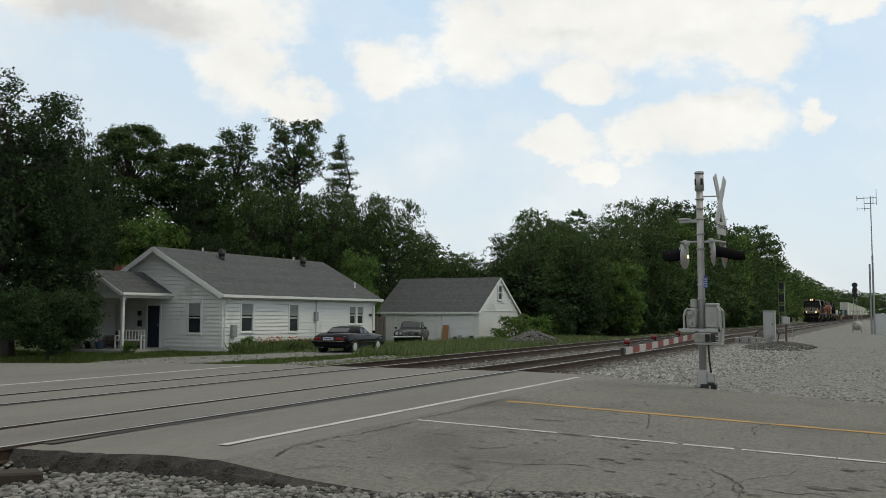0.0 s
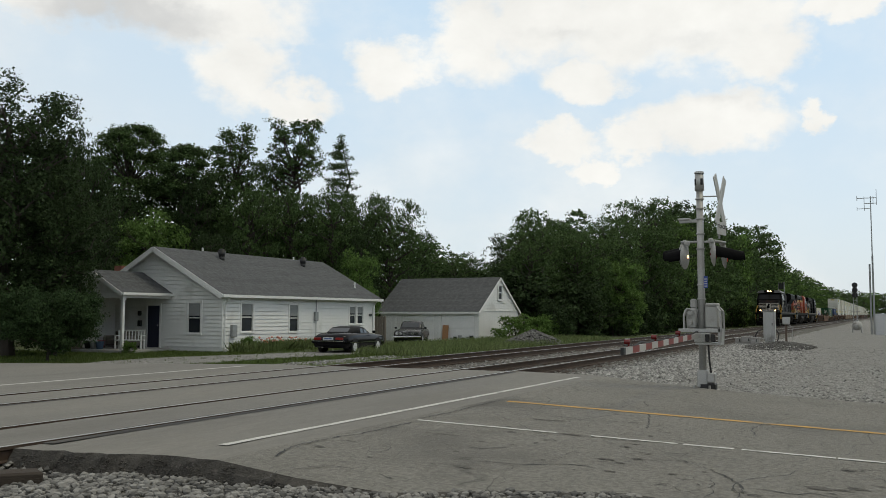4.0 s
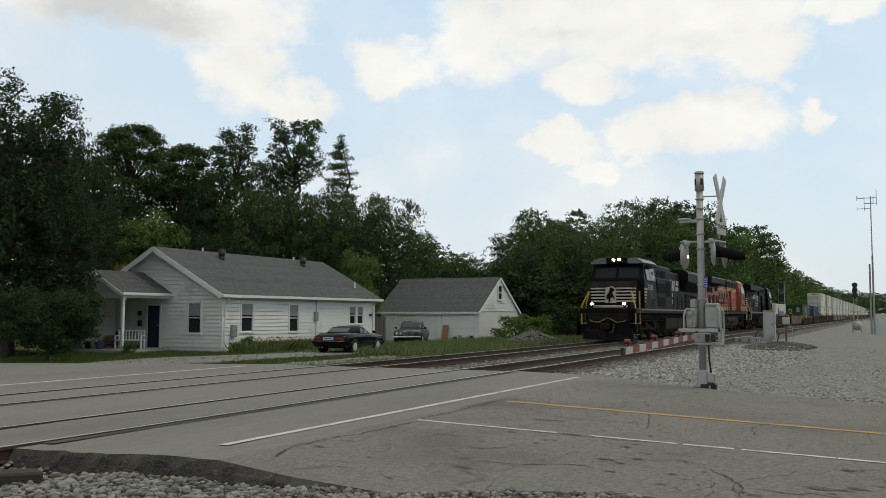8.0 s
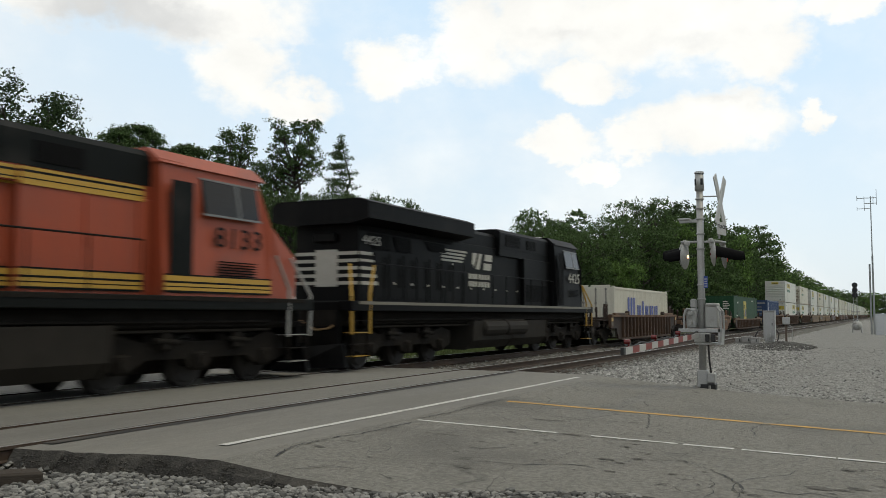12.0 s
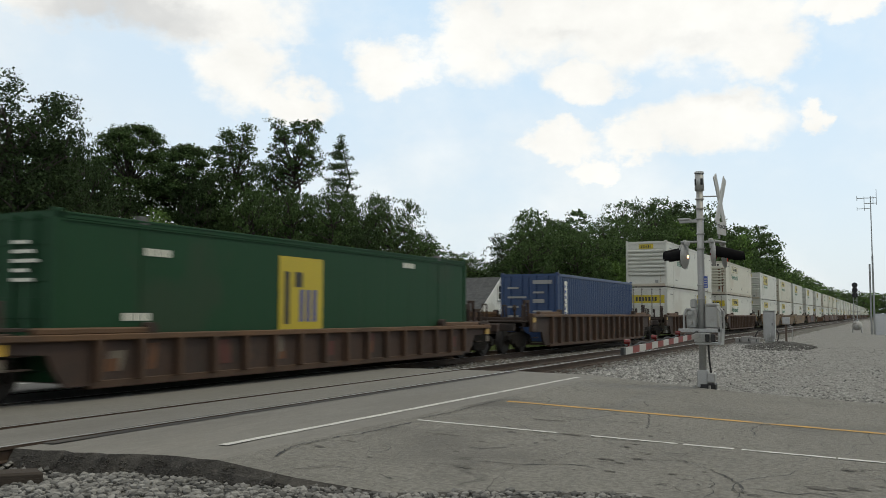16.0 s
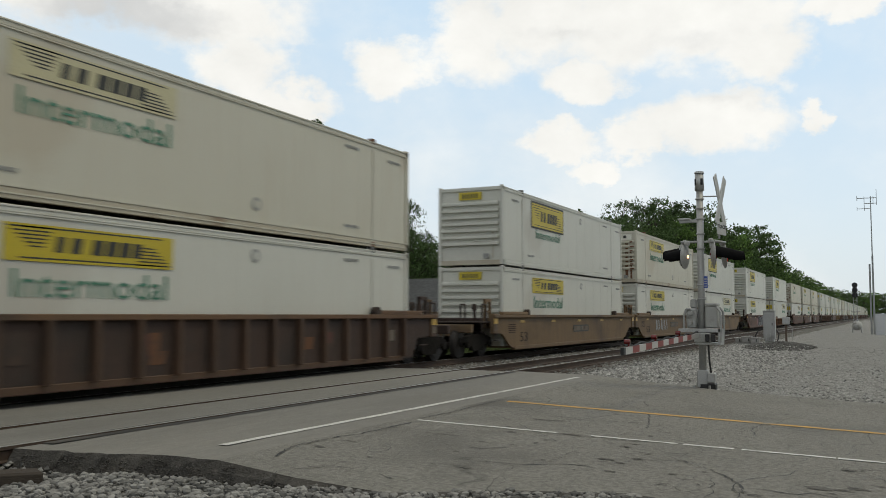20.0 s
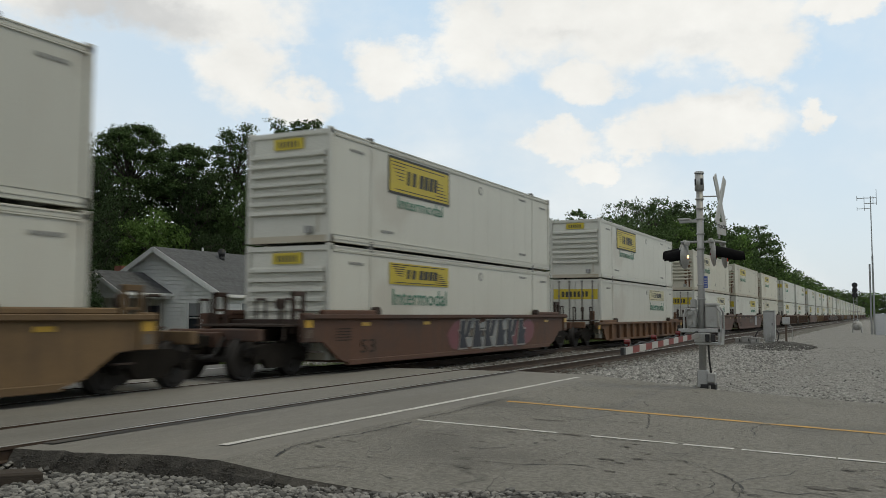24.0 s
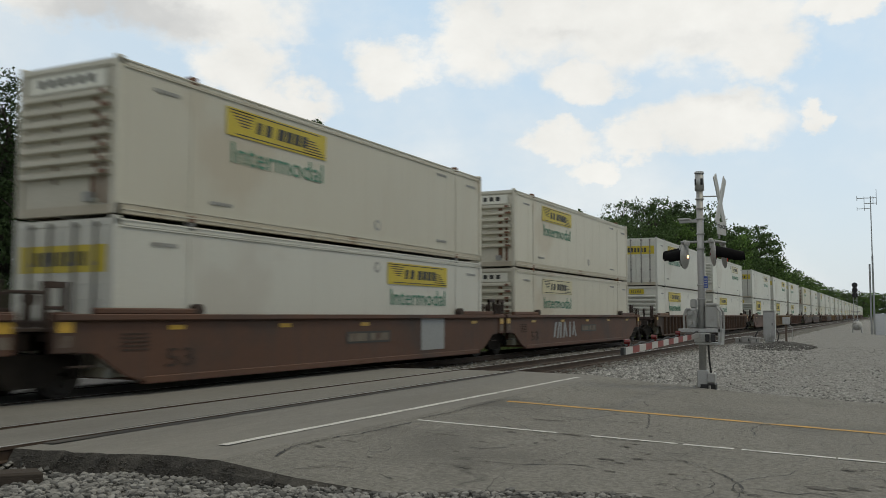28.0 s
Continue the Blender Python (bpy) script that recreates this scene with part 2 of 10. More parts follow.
def hull(rng, n=14, r=1.0):
    """A small stone: an uneven block of about twelve faces, as vertices and faces."""
    bm = bmesh.new()
    bmesh.ops.create_icosphere(bm, subdivisions=1, radius=r)
    for v in bm.verts:
        v.co *= rng.uniform(0.7, 1.15)
    vs = [tuple(v.co) for v in bm.verts]
    fs = [tuple(v.index for v in f.verts) for f in bm.faces]
    bm.free()
    return vs, fs


def chip(rng):
    """A sharp broken stone of eight faces."""
    vs = [tuple(k * rng.uniform(0.7, 1.25) for k in p) for p in ((1, 0.2, 0), (-0.2, 1, 0.1), (-1, -0.1, 0), (0.15, -1, -0.1), (0.25, 0.1, 1), (0, 0, -1))]
    return vs, [(0, 1, 4), (1, 2, 4), (2, 3, 4), (3, 0, 4), (1, 0, 5), (2, 1, 5), (3, 2, 5), (0, 3, 5)]


def strew(name, rng, places, size, material, flat=0.65, parent=None, sharp=False):
    """Many small stones joined into one mesh."""
    kinds = [chip(rng) if sharp else hull(rng) for _ in range(7)]
    verts, faces = [], []
    for x, y, z in places:
        vs, fs = kinds[rng.randrange(7)]
        s = size * rng.uniform(0.55, 1.5)
        a = rng.uniform(0, 6.28)
        ca, sa, k = math.cos(a) * s, math.sin(a) * s, rng.uniform(0.7, 1.2)
        base = len(verts)
        verts += [(x + vx * ca - vy * sa * k, y + vx * sa + vy * ca * k, z + vz * s * flat) for vx, vy, vz in vs]
        faces += [tuple(i + base for i in f) for f in fs]
    return sheet(name, verts, faces, material, parent)


def joined(ob, name="body"):
    """Join all the parts of a far-off thing into one mesh with several materials."""
    verts, faces, index, mats = [], [], [], []
    for o in ob.children_recursive:
        m = o.matrix_basis
        up = o.parent
        while up and up != ob:
            m = up.matrix_basis @ m
            up = up.parent
        base = len(verts)
        verts += [tuple(m @ v.co) for v in o.data.vertices]
        slot = {}
        for i, k in enumerate(o.data.materials):
            if k not in mats:
                mats.append(k)
            slot[i] = mats.index(k)
        for f in o.data.polygons:
            faces.append([base + i for i in f.vertices])
            index.append(slot.get(f.material_index, 0))
    bpy.data.batch_remove(list(ob.children_recursive))
    me = bpy.data.meshes.new(name)
    me.from_pydata(verts, [], faces)
    for k in mats:
        me.materials.append(k)
    me.polygons.foreach_set("material_index", index)
    me.update()
    piece(name, me, None, ob)
    return ob


def clamp(v, a, b):
    return max(a, min(b, v))


# ---------------------------------------------------------------- ground, road, tracks
M_EARTH = mat("grass_earth", (0.060, 0.085, 0.026), (0.11, 0.105, 0.055), 0.35, 0.95, bump=0.8, fine=9, world=True)
M_GRAVEL = mat("gravel", (0.17, 0.165, 0.15), (0.25, 0.24, 0.22), 1.1, 0.95, bump=1.0, fine=30, world=True, pebble=17.0, spots=0.35, spot=(0.12, 0.115, 0.105))
M_LOT = mat("grey_gravel", (0.235, 0.23, 0.215), (0.31, 0.302, 0.28), 0.3, 0.95, bump=0.9, fine=46, world=True, spots=0.35, spot=(0.14, 0.135, 0.125), pebble=15.0)
M_PATCH = mat("worn_dark_asphalt", (0.115, 0.108, 0.096), (0.085, 0.08, 0.072), 5.0, 0.95, bump=1.0, fine=40, world=True, speck=0.5)
M_VERGE_STONE = mat("dark_crushed_stone", (0.15, 0.147, 0.138), (0.26, 0.252, 0.232), 3.0, 0.9, bump=0.4, fine=40, island=0.65)
M_BALLAST = mat("dark_ballast", (0.115, 0.106, 0.090), (0.18, 0.166, 0.142), 1.1, 0.95, bump=1.0, fine=30, world=True, pebble=14.0, spots=0.35, spot=(0.075, 0.066, 0.055))
M_DARK_STONE = mat("dark_gravel_stone", (0.085, 0.083, 0.078), (0.15, 0.146, 0.136), 3.0, 0.9, bump=0.4, fine=40, island=0.5)
M_STONE = mat("crushed_stone", (0.25, 0.247, 0.235), (0.35, 0.342, 0.32), 3.0, 0.9, bump=0.4, fine=40, island=0.6)
M_ASPHALT = mat("worn_asphalt", (0.228, 0.219, 0.194), (0.305, 0.292, 0.256), 0.42, 0.86, bump=1.0, fine=110, world=True, spots=0.40, spot=(0.125, 0.119, 0.107), speck=0.6, cracks=1.0)
M_CROSSING = mat("crossing_asphalt", (0.168, 0.163, 0.150), (0.262, 0.244, 0.207), 0.30, 0.84, speck=0.2, bump=0.6, fine=60, world=True, spots=0.25, spot=(0.125, 0.116, 0.102), stretch=(1, 0.22, 1))
M_TAR = mat("tar", (0.03, 0.03, 0.03), rough=0.7, bump=0.3)
M_EDGE = mat("broken_asphalt", (0.062, 0.057, 0.050), (0.125, 0.114, 0.098), 3.0, 0.95, bump=1.0, fine=45, world=True, speck=0.8, spots=0.3, spot=(0.04, 0.037, 0.032))
M_WHITE_LINE = mat("white_road_paint", (0.60, 0.595, 0.56), (0.36, 0.355, 0.335), 7.0, 0.75, bump=0.3, fine=50, world=True, spots=0.3, spot=(0.24, 0.23, 0.22))
M_YELLOW_LINE = mat("yellow_road_paint", (0.50, 0.29, 0.065), (0.36, 0.235, 0.10), 6.0, 0.8, bump=0.3, fine=40, world=True, spots=0.6, spot=(0.23, 0.20, 0.15))
M_RAIL = mat("rusty_rail", (0.055, 0.038, 0.028), (0.09, 0.055, 0.035), 3.0, 0.75, metal=0.2, bump=0.3)
M_RAILTOP = mat("polished_rail", (0.54, 0.54, 0.54), (0.40, 0.40, 0.39), 4.0, 0.42, metal=0.8, stretch=(1, 0.05, 1))
M_TIE = mat("creosote_timber", (0.055, 0.042, 0.032), (0.095, 0.075, 0.058), 3.0, 0.9, bump=0.7, vary=0.3, stretch=(0.4, 3, 3))


def road_z(x, y=14.0):
    """The pavement's height: level over the tracks, falling away on both sides, with a shoulder that dips."""
    if x > -6.4:
        return -0.014 - 0.0258 * (min(x, 6) + 6.4) - 0.032 * clamp(10.5 - y, 0, 4) * clamp((x + 6.0) / 1.2, 0, 1)
    if x < -16.5:
        return -0.014 - 0.022 * (-16.5 - max(x, -40))
    return -0.014


def near_edge(x):
    """Where the pavement ends on the camera's side."""
    pts = ((-60, 7.4), (-17, 7.2), (-8.3, 6.85), (-6.6, 7.25), (-5.4, 7.25), (-4.3, 7.2), (-3.4, 7.75), (-2.3, 8.25), (-1.3, 8.2), (-0.3, 7.0), (2, 5.0), (40, 4.6))
    for (a, u), (b, v) in zip(pts, pts[1:]):
        if x <= b:
            return u + (v - u) * (x - a) / (b - a) + 0.07 * math.sin(x * 9.1) * math.sin(x * 3.7) + 0.03 * math.sin(x * 31) * math.sin(x * 17)
    return 4.6


def far_edge(x):
    pts = ((-60, 21.2), (-17, 21.4), (-8.4, 21.75), (-6.4, 21.2), (-3.3, 19.3), (0, 18.3), (6, 18.0), (40, 18.0))
    for (a, u), (b, v) in zip(pts, pts[1:]):
        if x <= b:
            return u + (v - u) * (x - a) / (b - a) + 0.06 * math.sin(x * 7.3) * math.sin(x * 2.9)
    return 18.0


def slab(name, x0, x1, material, label, steps=None, thick=0.32, parent=None):
    n = steps or max(1, int((min(x1, 4) - x0) / 0.22) + 1)
    bm = B()
    rows = []
    for i in range(n + 1):
        x = x0 + (x1 - x0) * i / n
        a, b = near_edge(x), far_edge(x)
        drop = thick * clamp((-4.4 - x) / 1.2, 0.15, 1)
        ys = [a - 0.16, a - 0.05 - 0.03 * math.sin(x * 13), a] + [a + (b - a) * j / 8 for j in range(1, 8)] + [b, b + 0.25]
        zs = [road_z(x, a) - drop, road_z(x, a) - drop * 0.35] + [road_z(x, y) for y in ys[2:-1]] + [road_z(x) - 0.2]
        zs[2] -= 0.012
        rows.append([bm.verts.new((x, y, h)) for y, h in zip(ys, zs)])
    for p, r in zip(rows, rows[1:]):
        for j in range(len(p) - 1):
            f = bm.faces.new((p[j], r[j], r[j + 1], p[j + 1]))
            f.material_index = 1 if j < 2 else 0
    for row, turn in ((rows[0], 1), (rows[-1], -1)):
        low = [bm.verts.new((v.co.x, v.co.y, v.co.z - 0.02 if k in (0, 11) else v.co.z - 0.10)) for k, v in enumerate(row)]
        for j in range(len(row) - 1):
            bm.faces.new((row[j], row[j + 1], low[j + 1], low[j])).material_index = 1
    bmesh.ops.recalc_face_normals(bm, faces=bm.faces[:])
    ob = part(name, bm, material, parent)
    ob.data.materials.append(M_EDGE)
    if not parent:
        tagged(ob, label, "road", kind="structure")
    else:
        ob["label"] = label
    return ob


def strip(x0, x1, y0, y1, lift, bm, rough=0.0, rng=None, n=1, skew=0.0):
    """A flat painted band on the pavement, with slightly uneven edges."""
    along_x = abs(x1 - x0) > abs(y1 - y0)
    k = max(n, 1)
    last = None
    for i in range(k + 1):
        f = i / k
        if along_x:
            x = x0 + (x1 - x0) * f
            p = [(x, y0 + skew * f + (rng.uniform(-rough, rough) if rng else 0)), (x, y1 + skew * f + (rng.uniform(-rough, rough) if rng else 0))]
        else:
            y = y0 + (y1 - y0) * f
            p = [(x0 + skew * f + (rng.uniform(-rough, rough) if rng else 0), y), (x1 + skew * f + (rng.uniform(-rough, rough) if rng else 0), y)]
        now = [bm.verts.new((x, y, road_z(x, y) + lift)) for x, y in p]
        if last:
            bm.faces.new((last[0], now[0], now[1], last[1]))
        last = now
    return bm


def build_ground():
    bm = B()
    xs = [-3000, -600, -150, -80, -45, -30, -22, -18, -16.6, -5.6, 0, 8, 40, 200, 3000]
    ys = [-3000, -300, -60, -20, 0, 7, 22, 40, 80, 150, 300, 700, 1500, 4000]
    g = [[bm.verts.new((x, y, -0.42 if -17 < x < -5 else (-0.36 if x < 0 else -0.48))) for y in ys] for x in xs]
    for i in range(len(xs) - 1):
        for j in range(len(ys) - 1):
            bm.faces.new((g[i][j], g[i + 1][j], g[i + 1][j + 1], g[i][j + 1]))
    structure("ground", bm, M_EARTH, "mown and rough green grass on brown earth", "ground")
    # gravel lot east of the tracks
    bm = B()
    rng = random.Random(3)
    xs = [-7.0 + 0.8 * i for i in range(60)]
    ys = [17.6 + 0.9 * j for j in range(40)] + [54 + 5 * j for j in range(60)]
    def lot_z(x, y):
        z = -0.10 - 0.026 * clamp(x + 6.0, 0, 9) + 0.05 * noise.noise((x * 0.35, y * 0.2, 0)) + 0.02 * noise.noise((x * 1.7, y * 1.1, 3))
        z -= 0.18 * clamp((y - 30) / 40, 0, 1)
        z += 0.10 * math.exp(-((x + 4.5) ** 2 / 3 + (y - 50) ** 2 / 40))
        if y < 22.5:
            z = min(z, road_z(x) - 0.05) if y < far_edge(x) + 0.5 else z - 0.02
        return z
    g = [[bm.verts.new((x, y, lot_z(x, y))) for y in ys] for x in xs]
    for i in range(len(xs) - 1):
        for j in range(len(ys) - 1):
            bm.faces.new((g[i][j], g[i + 1][j], g[i + 1][j + 1], g[i][j + 1]))
    lot = structure("gravel_lot", bm, M_LOT, "grey crushed-gravel lot beside the railway", "gravel")
    # gravel verge on the camera's side
    bm = B()
    xs = [-20 + 0.5 * i for i in range(68)]
    ys = [-8.8 + 0.35 * j for j in range(52)]
    def verge_z(x, y):
        z = -0.245 + 0.04 * noise.noise((x * 0.9, y * 0.9, 1)) + 0.03 * noise.noise((x * 2.3, y * 2.3, 4))
        k = clamp((x + 5.6) / 1.3, 0, 1)
        return z * (1 - k) + (road_z(x, near_edge(x)) - 0.035 - 0.05 * clamp(near_edge(x) - y, 0, 3)) * k
    g = [[bm.verts.new((x, y, min(verge_z(x, y), road_z(x, y) - 0.03))) for y in ys] for x in xs]
    for i in range(len(xs) - 1):
        for j in range(len(ys) - 1):
            bm.faces.new((g[i][j], g[i + 1][j], g[i + 1][j + 1], g[i][j + 1]))
    verge = structure("gravel_verge", bm, M_GRAVEL, "loose grey crushed stone beside the road", "gravel")
    spots = []
    while len(spots) < 10500:
        x, y = rng.uniform(-10.5, -0.8), rng.uniform(4.5, 8.4)
        edge = near_edge(x) - (0.10 if x < -5 else -0.04)
        if y < edge and (x < -4.9 or rng.random() < 0.85):
            spots.append((x, y, verge_z(x, y) + rng.uniform(-0.01, 0.03)))
        elif x < -4 and y < edge:
            spots.append((x, y, verge_z(x, y)))
    tagged(strew("verge_stones", rng, spots, 0.039, M_VERGE_STONE), "loose grey crushed stones in a heap beside the road", "stones", kind="stuff")
    spots = []
    for _ in range(1500):
        x = rng.uniform(-8.6, -3.9)
        f = rng.random()
        spots.append((x, near_edge(x) - 0.02 - 0.22 * f, road_z(x, near_edge(x)) - 0.05 - 0.24 * f * clamp((-4.2 - x) / 1.2, 0.1, 1)))
    tagged(strew("asphalt_rubble", rng, spots, 0.013, M_EDGE, sharp=True), "dark crumbled asphalt along the broken edge", "rubble", kind="stuff")
    spots = []
    while len(spots) < 5500:
        y = 19 + 36 * rng.random() ** 2.0
        x = rng.uniform(-5.0, 6)
        if y > far_edge(x) + 0.25:
            spots.append((x, y, lot_z(x, y) + 0.004))
    tagged(strew("lot_stones", rng, spots, 0.026, M_STONE, sharp=True), "scattered grey gravel stones on the lot", "stones", kind="stuff")
    # the coarse shoulder of the near track, falling towards the lot
    spots = []
    while len(spots) < 15000:
        y = 19.6 + 34 * rng.random() ** 1.6
        reach = 2.0 + 1.9 * clamp((y - 20) / 10, 0, 1) - 1.8 * clamp((y - 38) / 12, 0, 1)
        x = -7.75 + (reach + 0.6) * rng.random() + abs(rng.gauss(0, 0.35))
        if y > far_edge(x) + 0.12 + abs(rng.gauss(0, 0.12)):
            top = -0.19 - 0.09 * clamp(x + 7.4, 0, 4)
            spots.append((x, y, max(top, lot_z(max(x, -6.95), y) - 0.01 if x > -6.9 else -1) + rng.uniform(-0.012, 0.02)))
    tagged(strew("shoulder_ballast", rng, spots, 0.047, M_STONE, sharp=True), "coarse pale grey ballast on the track shoulder", "stones", kind="stuff")
    return lot_z


LOT_Z = build_ground()


def build_road():
    road = slab("road", -6.15, 40, M_ASPHALT, "worn grey asphalt road with cracks and faded lines")
    west = slab("road", -60, -15.6, M_CROSSING, "smooth grey-brown asphalt road leaving the crossing")
    rng = random.Random(11)
    for a, b in ((-5.93, -3.88), (-3.42, -2.33), (-2.26, -1.67), (-1.58, -0.56), (-0.54, 1.6), (1.66, 4)):
        bm = B()
        strip(a, b, 11.135 - 0.0101 * (a + 5.9), 11.225 - 0.0101 * (a + 5.9), 0.006, bm, 0.012, rng, 14, -0.0101 * (b - a))
        part("edge_line", bm, M_WHITE_LINE, road, "faded white edge line")
    bm = B()
    strip(-5.85, 4, 14.22, 14.38, 0.006, bm, 0.012, rng, 60, -0.85)
    part("centre_line", bm, M_YELLOW_LINE, road, "worn yellow centre line")
    bm = B()
    strip(-16.42, -16.27, 6.9, 20.4, 0.006, bm, 0.012, rng, 40)
    part("stop_line", bm, M_WHITE_LINE, west, "white stop line")
    # cracks: tar-dark, winding and thin
    def crack(x, y, a, length, width):
        bm = B()
        last, steps, a0 = None, int(length / 0.09), a
        for i in range(steps + 1):
            w = width * (0.35 + rng.random()) * (1 - abs(2 * i / steps - 1) ** 4 * 0.8)
            n = (-math.sin(a), math.cos(a))
            if near_edge(x) + 0.25 < y < far_edge(x) - 0.2 and x > -6.1:
                now = [bm.verts.new((x + n[0] * s * w, y + n[1] * s * w, road_z(x + n[0] * s * w, y + n[1] * s * w) + 0.004)) for s in (-0.5, 0.5)]
                if last:
                    bm.faces.new((last[0], now[0], now[1], last[1]))
                last = now
            else:
                last = None
            a += rng.uniform(-0.6, 0.6) - 0.25 * (a - a0)
            x, y = x + math.cos(a) * 0.09, y + math.sin(a) * 0.09
        if len(bm.faces):
            part("crack", bm, M_TAR, road, "tarry crack in the asphalt")
        else:
            bm.free()
    def pock(x, y, l, w):
        """A shallow worn place: a ragged dark patch."""
        bm = B()
        n = 22
        v = []
        for k in range(n):
            a = 6.283 * k / n
            r = rng.uniform(0.25, 1.2)
            px, py = x + math.cos(a) * l * r, y + math.sin(a) * w * r
            v.append(bm.verts.new((px, py, road_z(px, py) + 0.005)))
        bm.faces.new(v)
        part("worn_patch", bm, M_PATCH, road, "worn dark patch in the asphalt")
    for i in range(90):
        x = rng.uniform(-5.8, 1.8)
        y = rng.uniform(max(8.3, near_edge(x) + 0.5), 12.0) if i % 4 else rng.uniform(12, 17.3)
        pock(x, y, rng.uniform(0.02, 0.12), rng.uniform(0.015, 0.045))
    for x, y, l, w in ((-3.65, 11.1, 0.22, 0.06), (-0.55, 9.35, 0.26, 0.07), (-4.4, 12.3, 0.3, 0.05), (-5.1, 14.2, 0.25, 0.06), (-4.0, 14.1, 0.35, 0.05), (-5.0, 10.2, 0.3, 0.03)):
        pock(x, y, l, w)
    for i in range(44):
        x = rng.uniform(-6.0, 1.5)
        y = rng.uniform(8.0, 13.2) if i % 3 else rng.uniform(13, 18.5)
        crack(x, y, rng.choice((0.0, 0.0, 1.57, 1.57, 0.6, -0.7)) + rng.uniform(-0.3, 0.3), rng.uniform(0.6, 2.6), rng.uniform(0.005, 0.011))
    def seam(points, width):
        """A long crack along given points, jagged and of uneven width."""
        bm, last = B(), None
        for (ax, ay), (bx, by) in zip(points, points[1:]):
            n = max(2, int(math.hypot(bx - ax, by - ay) / 0.07))
            l = math.hypot(bx - ax, by - ay)
            for i in range(n):
                f, w = i / n, width * rng.uniform(0.25, 1.2)
                o = rng.uniform(-0.02, 0.02)
                x, y = ax + (bx - ax) * f - (by - ay) / l * o, ay + (by - ay) * f + (bx - ax) / l * o
                now = [bm.verts.new((x - (by - ay) / l * k * w, y + (bx - ax) / l * k * w, road_z(x, y) + 0.006)) for k in (-0.5, 0.5)]
                if last:
                    bm.faces.new((last[0], now[0], now[1], last[1]))
                last = now
        part("crack", bm, M_TAR, road, "long jagged crack in the asphalt")
    for points, width in ((((-5.81, 7.77), (-5.88, 7.9), (-6.0, 8.35), (-6.0, 8.8), (-5.98, 9.25), (-5.89, 9.62), (-5.88, 10.17), (-5.87, 11.0)), 0.03),
                          (((-5.98, 11.37), (-5.94, 12.31), (-6.0, 13.5), (-6.01, 14.48)), 0.022),
                          (((-5.64, 7.76), (-5.4, 7.92), (-5.11, 8.1), (-4.69, 8.22), (-4.32, 8.3)), 0.012),
                          (((-5.4, 7.46), (-5.2, 7.81), (-4.9, 7.9), (-4.59, 7.85), (-4.33, 7.7)), 0.022),
                          (((-2.17, 10.14), (-1.8, 9.8), (-1.53, 9.49), (-1.36, 9.21), (-1.21, 8.75)), 0.02),
                          (((-3.37, 14.04), (-3.16, 13.2), (-2.98, 12.25)), 0.022),
                          (((-1.68, 13.85), (-1.73, 13.03), (-1.56, 12.39)), 0.02),
                          (((-5.25, 6.75), (-5.36, 7.1), (-5.42, 7.41)), 0.014),
                          (((-5.24, 12.42), (-3.97, 10.88), (-3.45, 10.22)), 0.01),
                          (((-6.32, 14.45), (-5.13, 14.63), (-4.37, 14.71)), 0.02)):
        seam(points, width)
    for x, y, l in ((-4.8, 9.6, 0.9), (-3.2, 11.0, 1.1), (-4.6, 12.8, 0.8), (-5.2, 14.15, 1.6), (-1.2, 9.0, 0.9), (-4.0, 8.9, 1.4)):
        crack(x, y, 0.1, l, 0.02)


build_road()


def rail_outline(x):
    h = [(-0.036, 0.0), (0.036, 0.0), (0.036, -0.035), (0.010, -0.05), (0.010, -0.145), (0.07, -0.16), (0.07, -0.172), (-0.07, -0.172), (-0.07, -0.16), (-0.010, -0.145), (-0.010, -0.05), (-0.036, -0.035)]
    return [(x + a, b) for a, b in h]


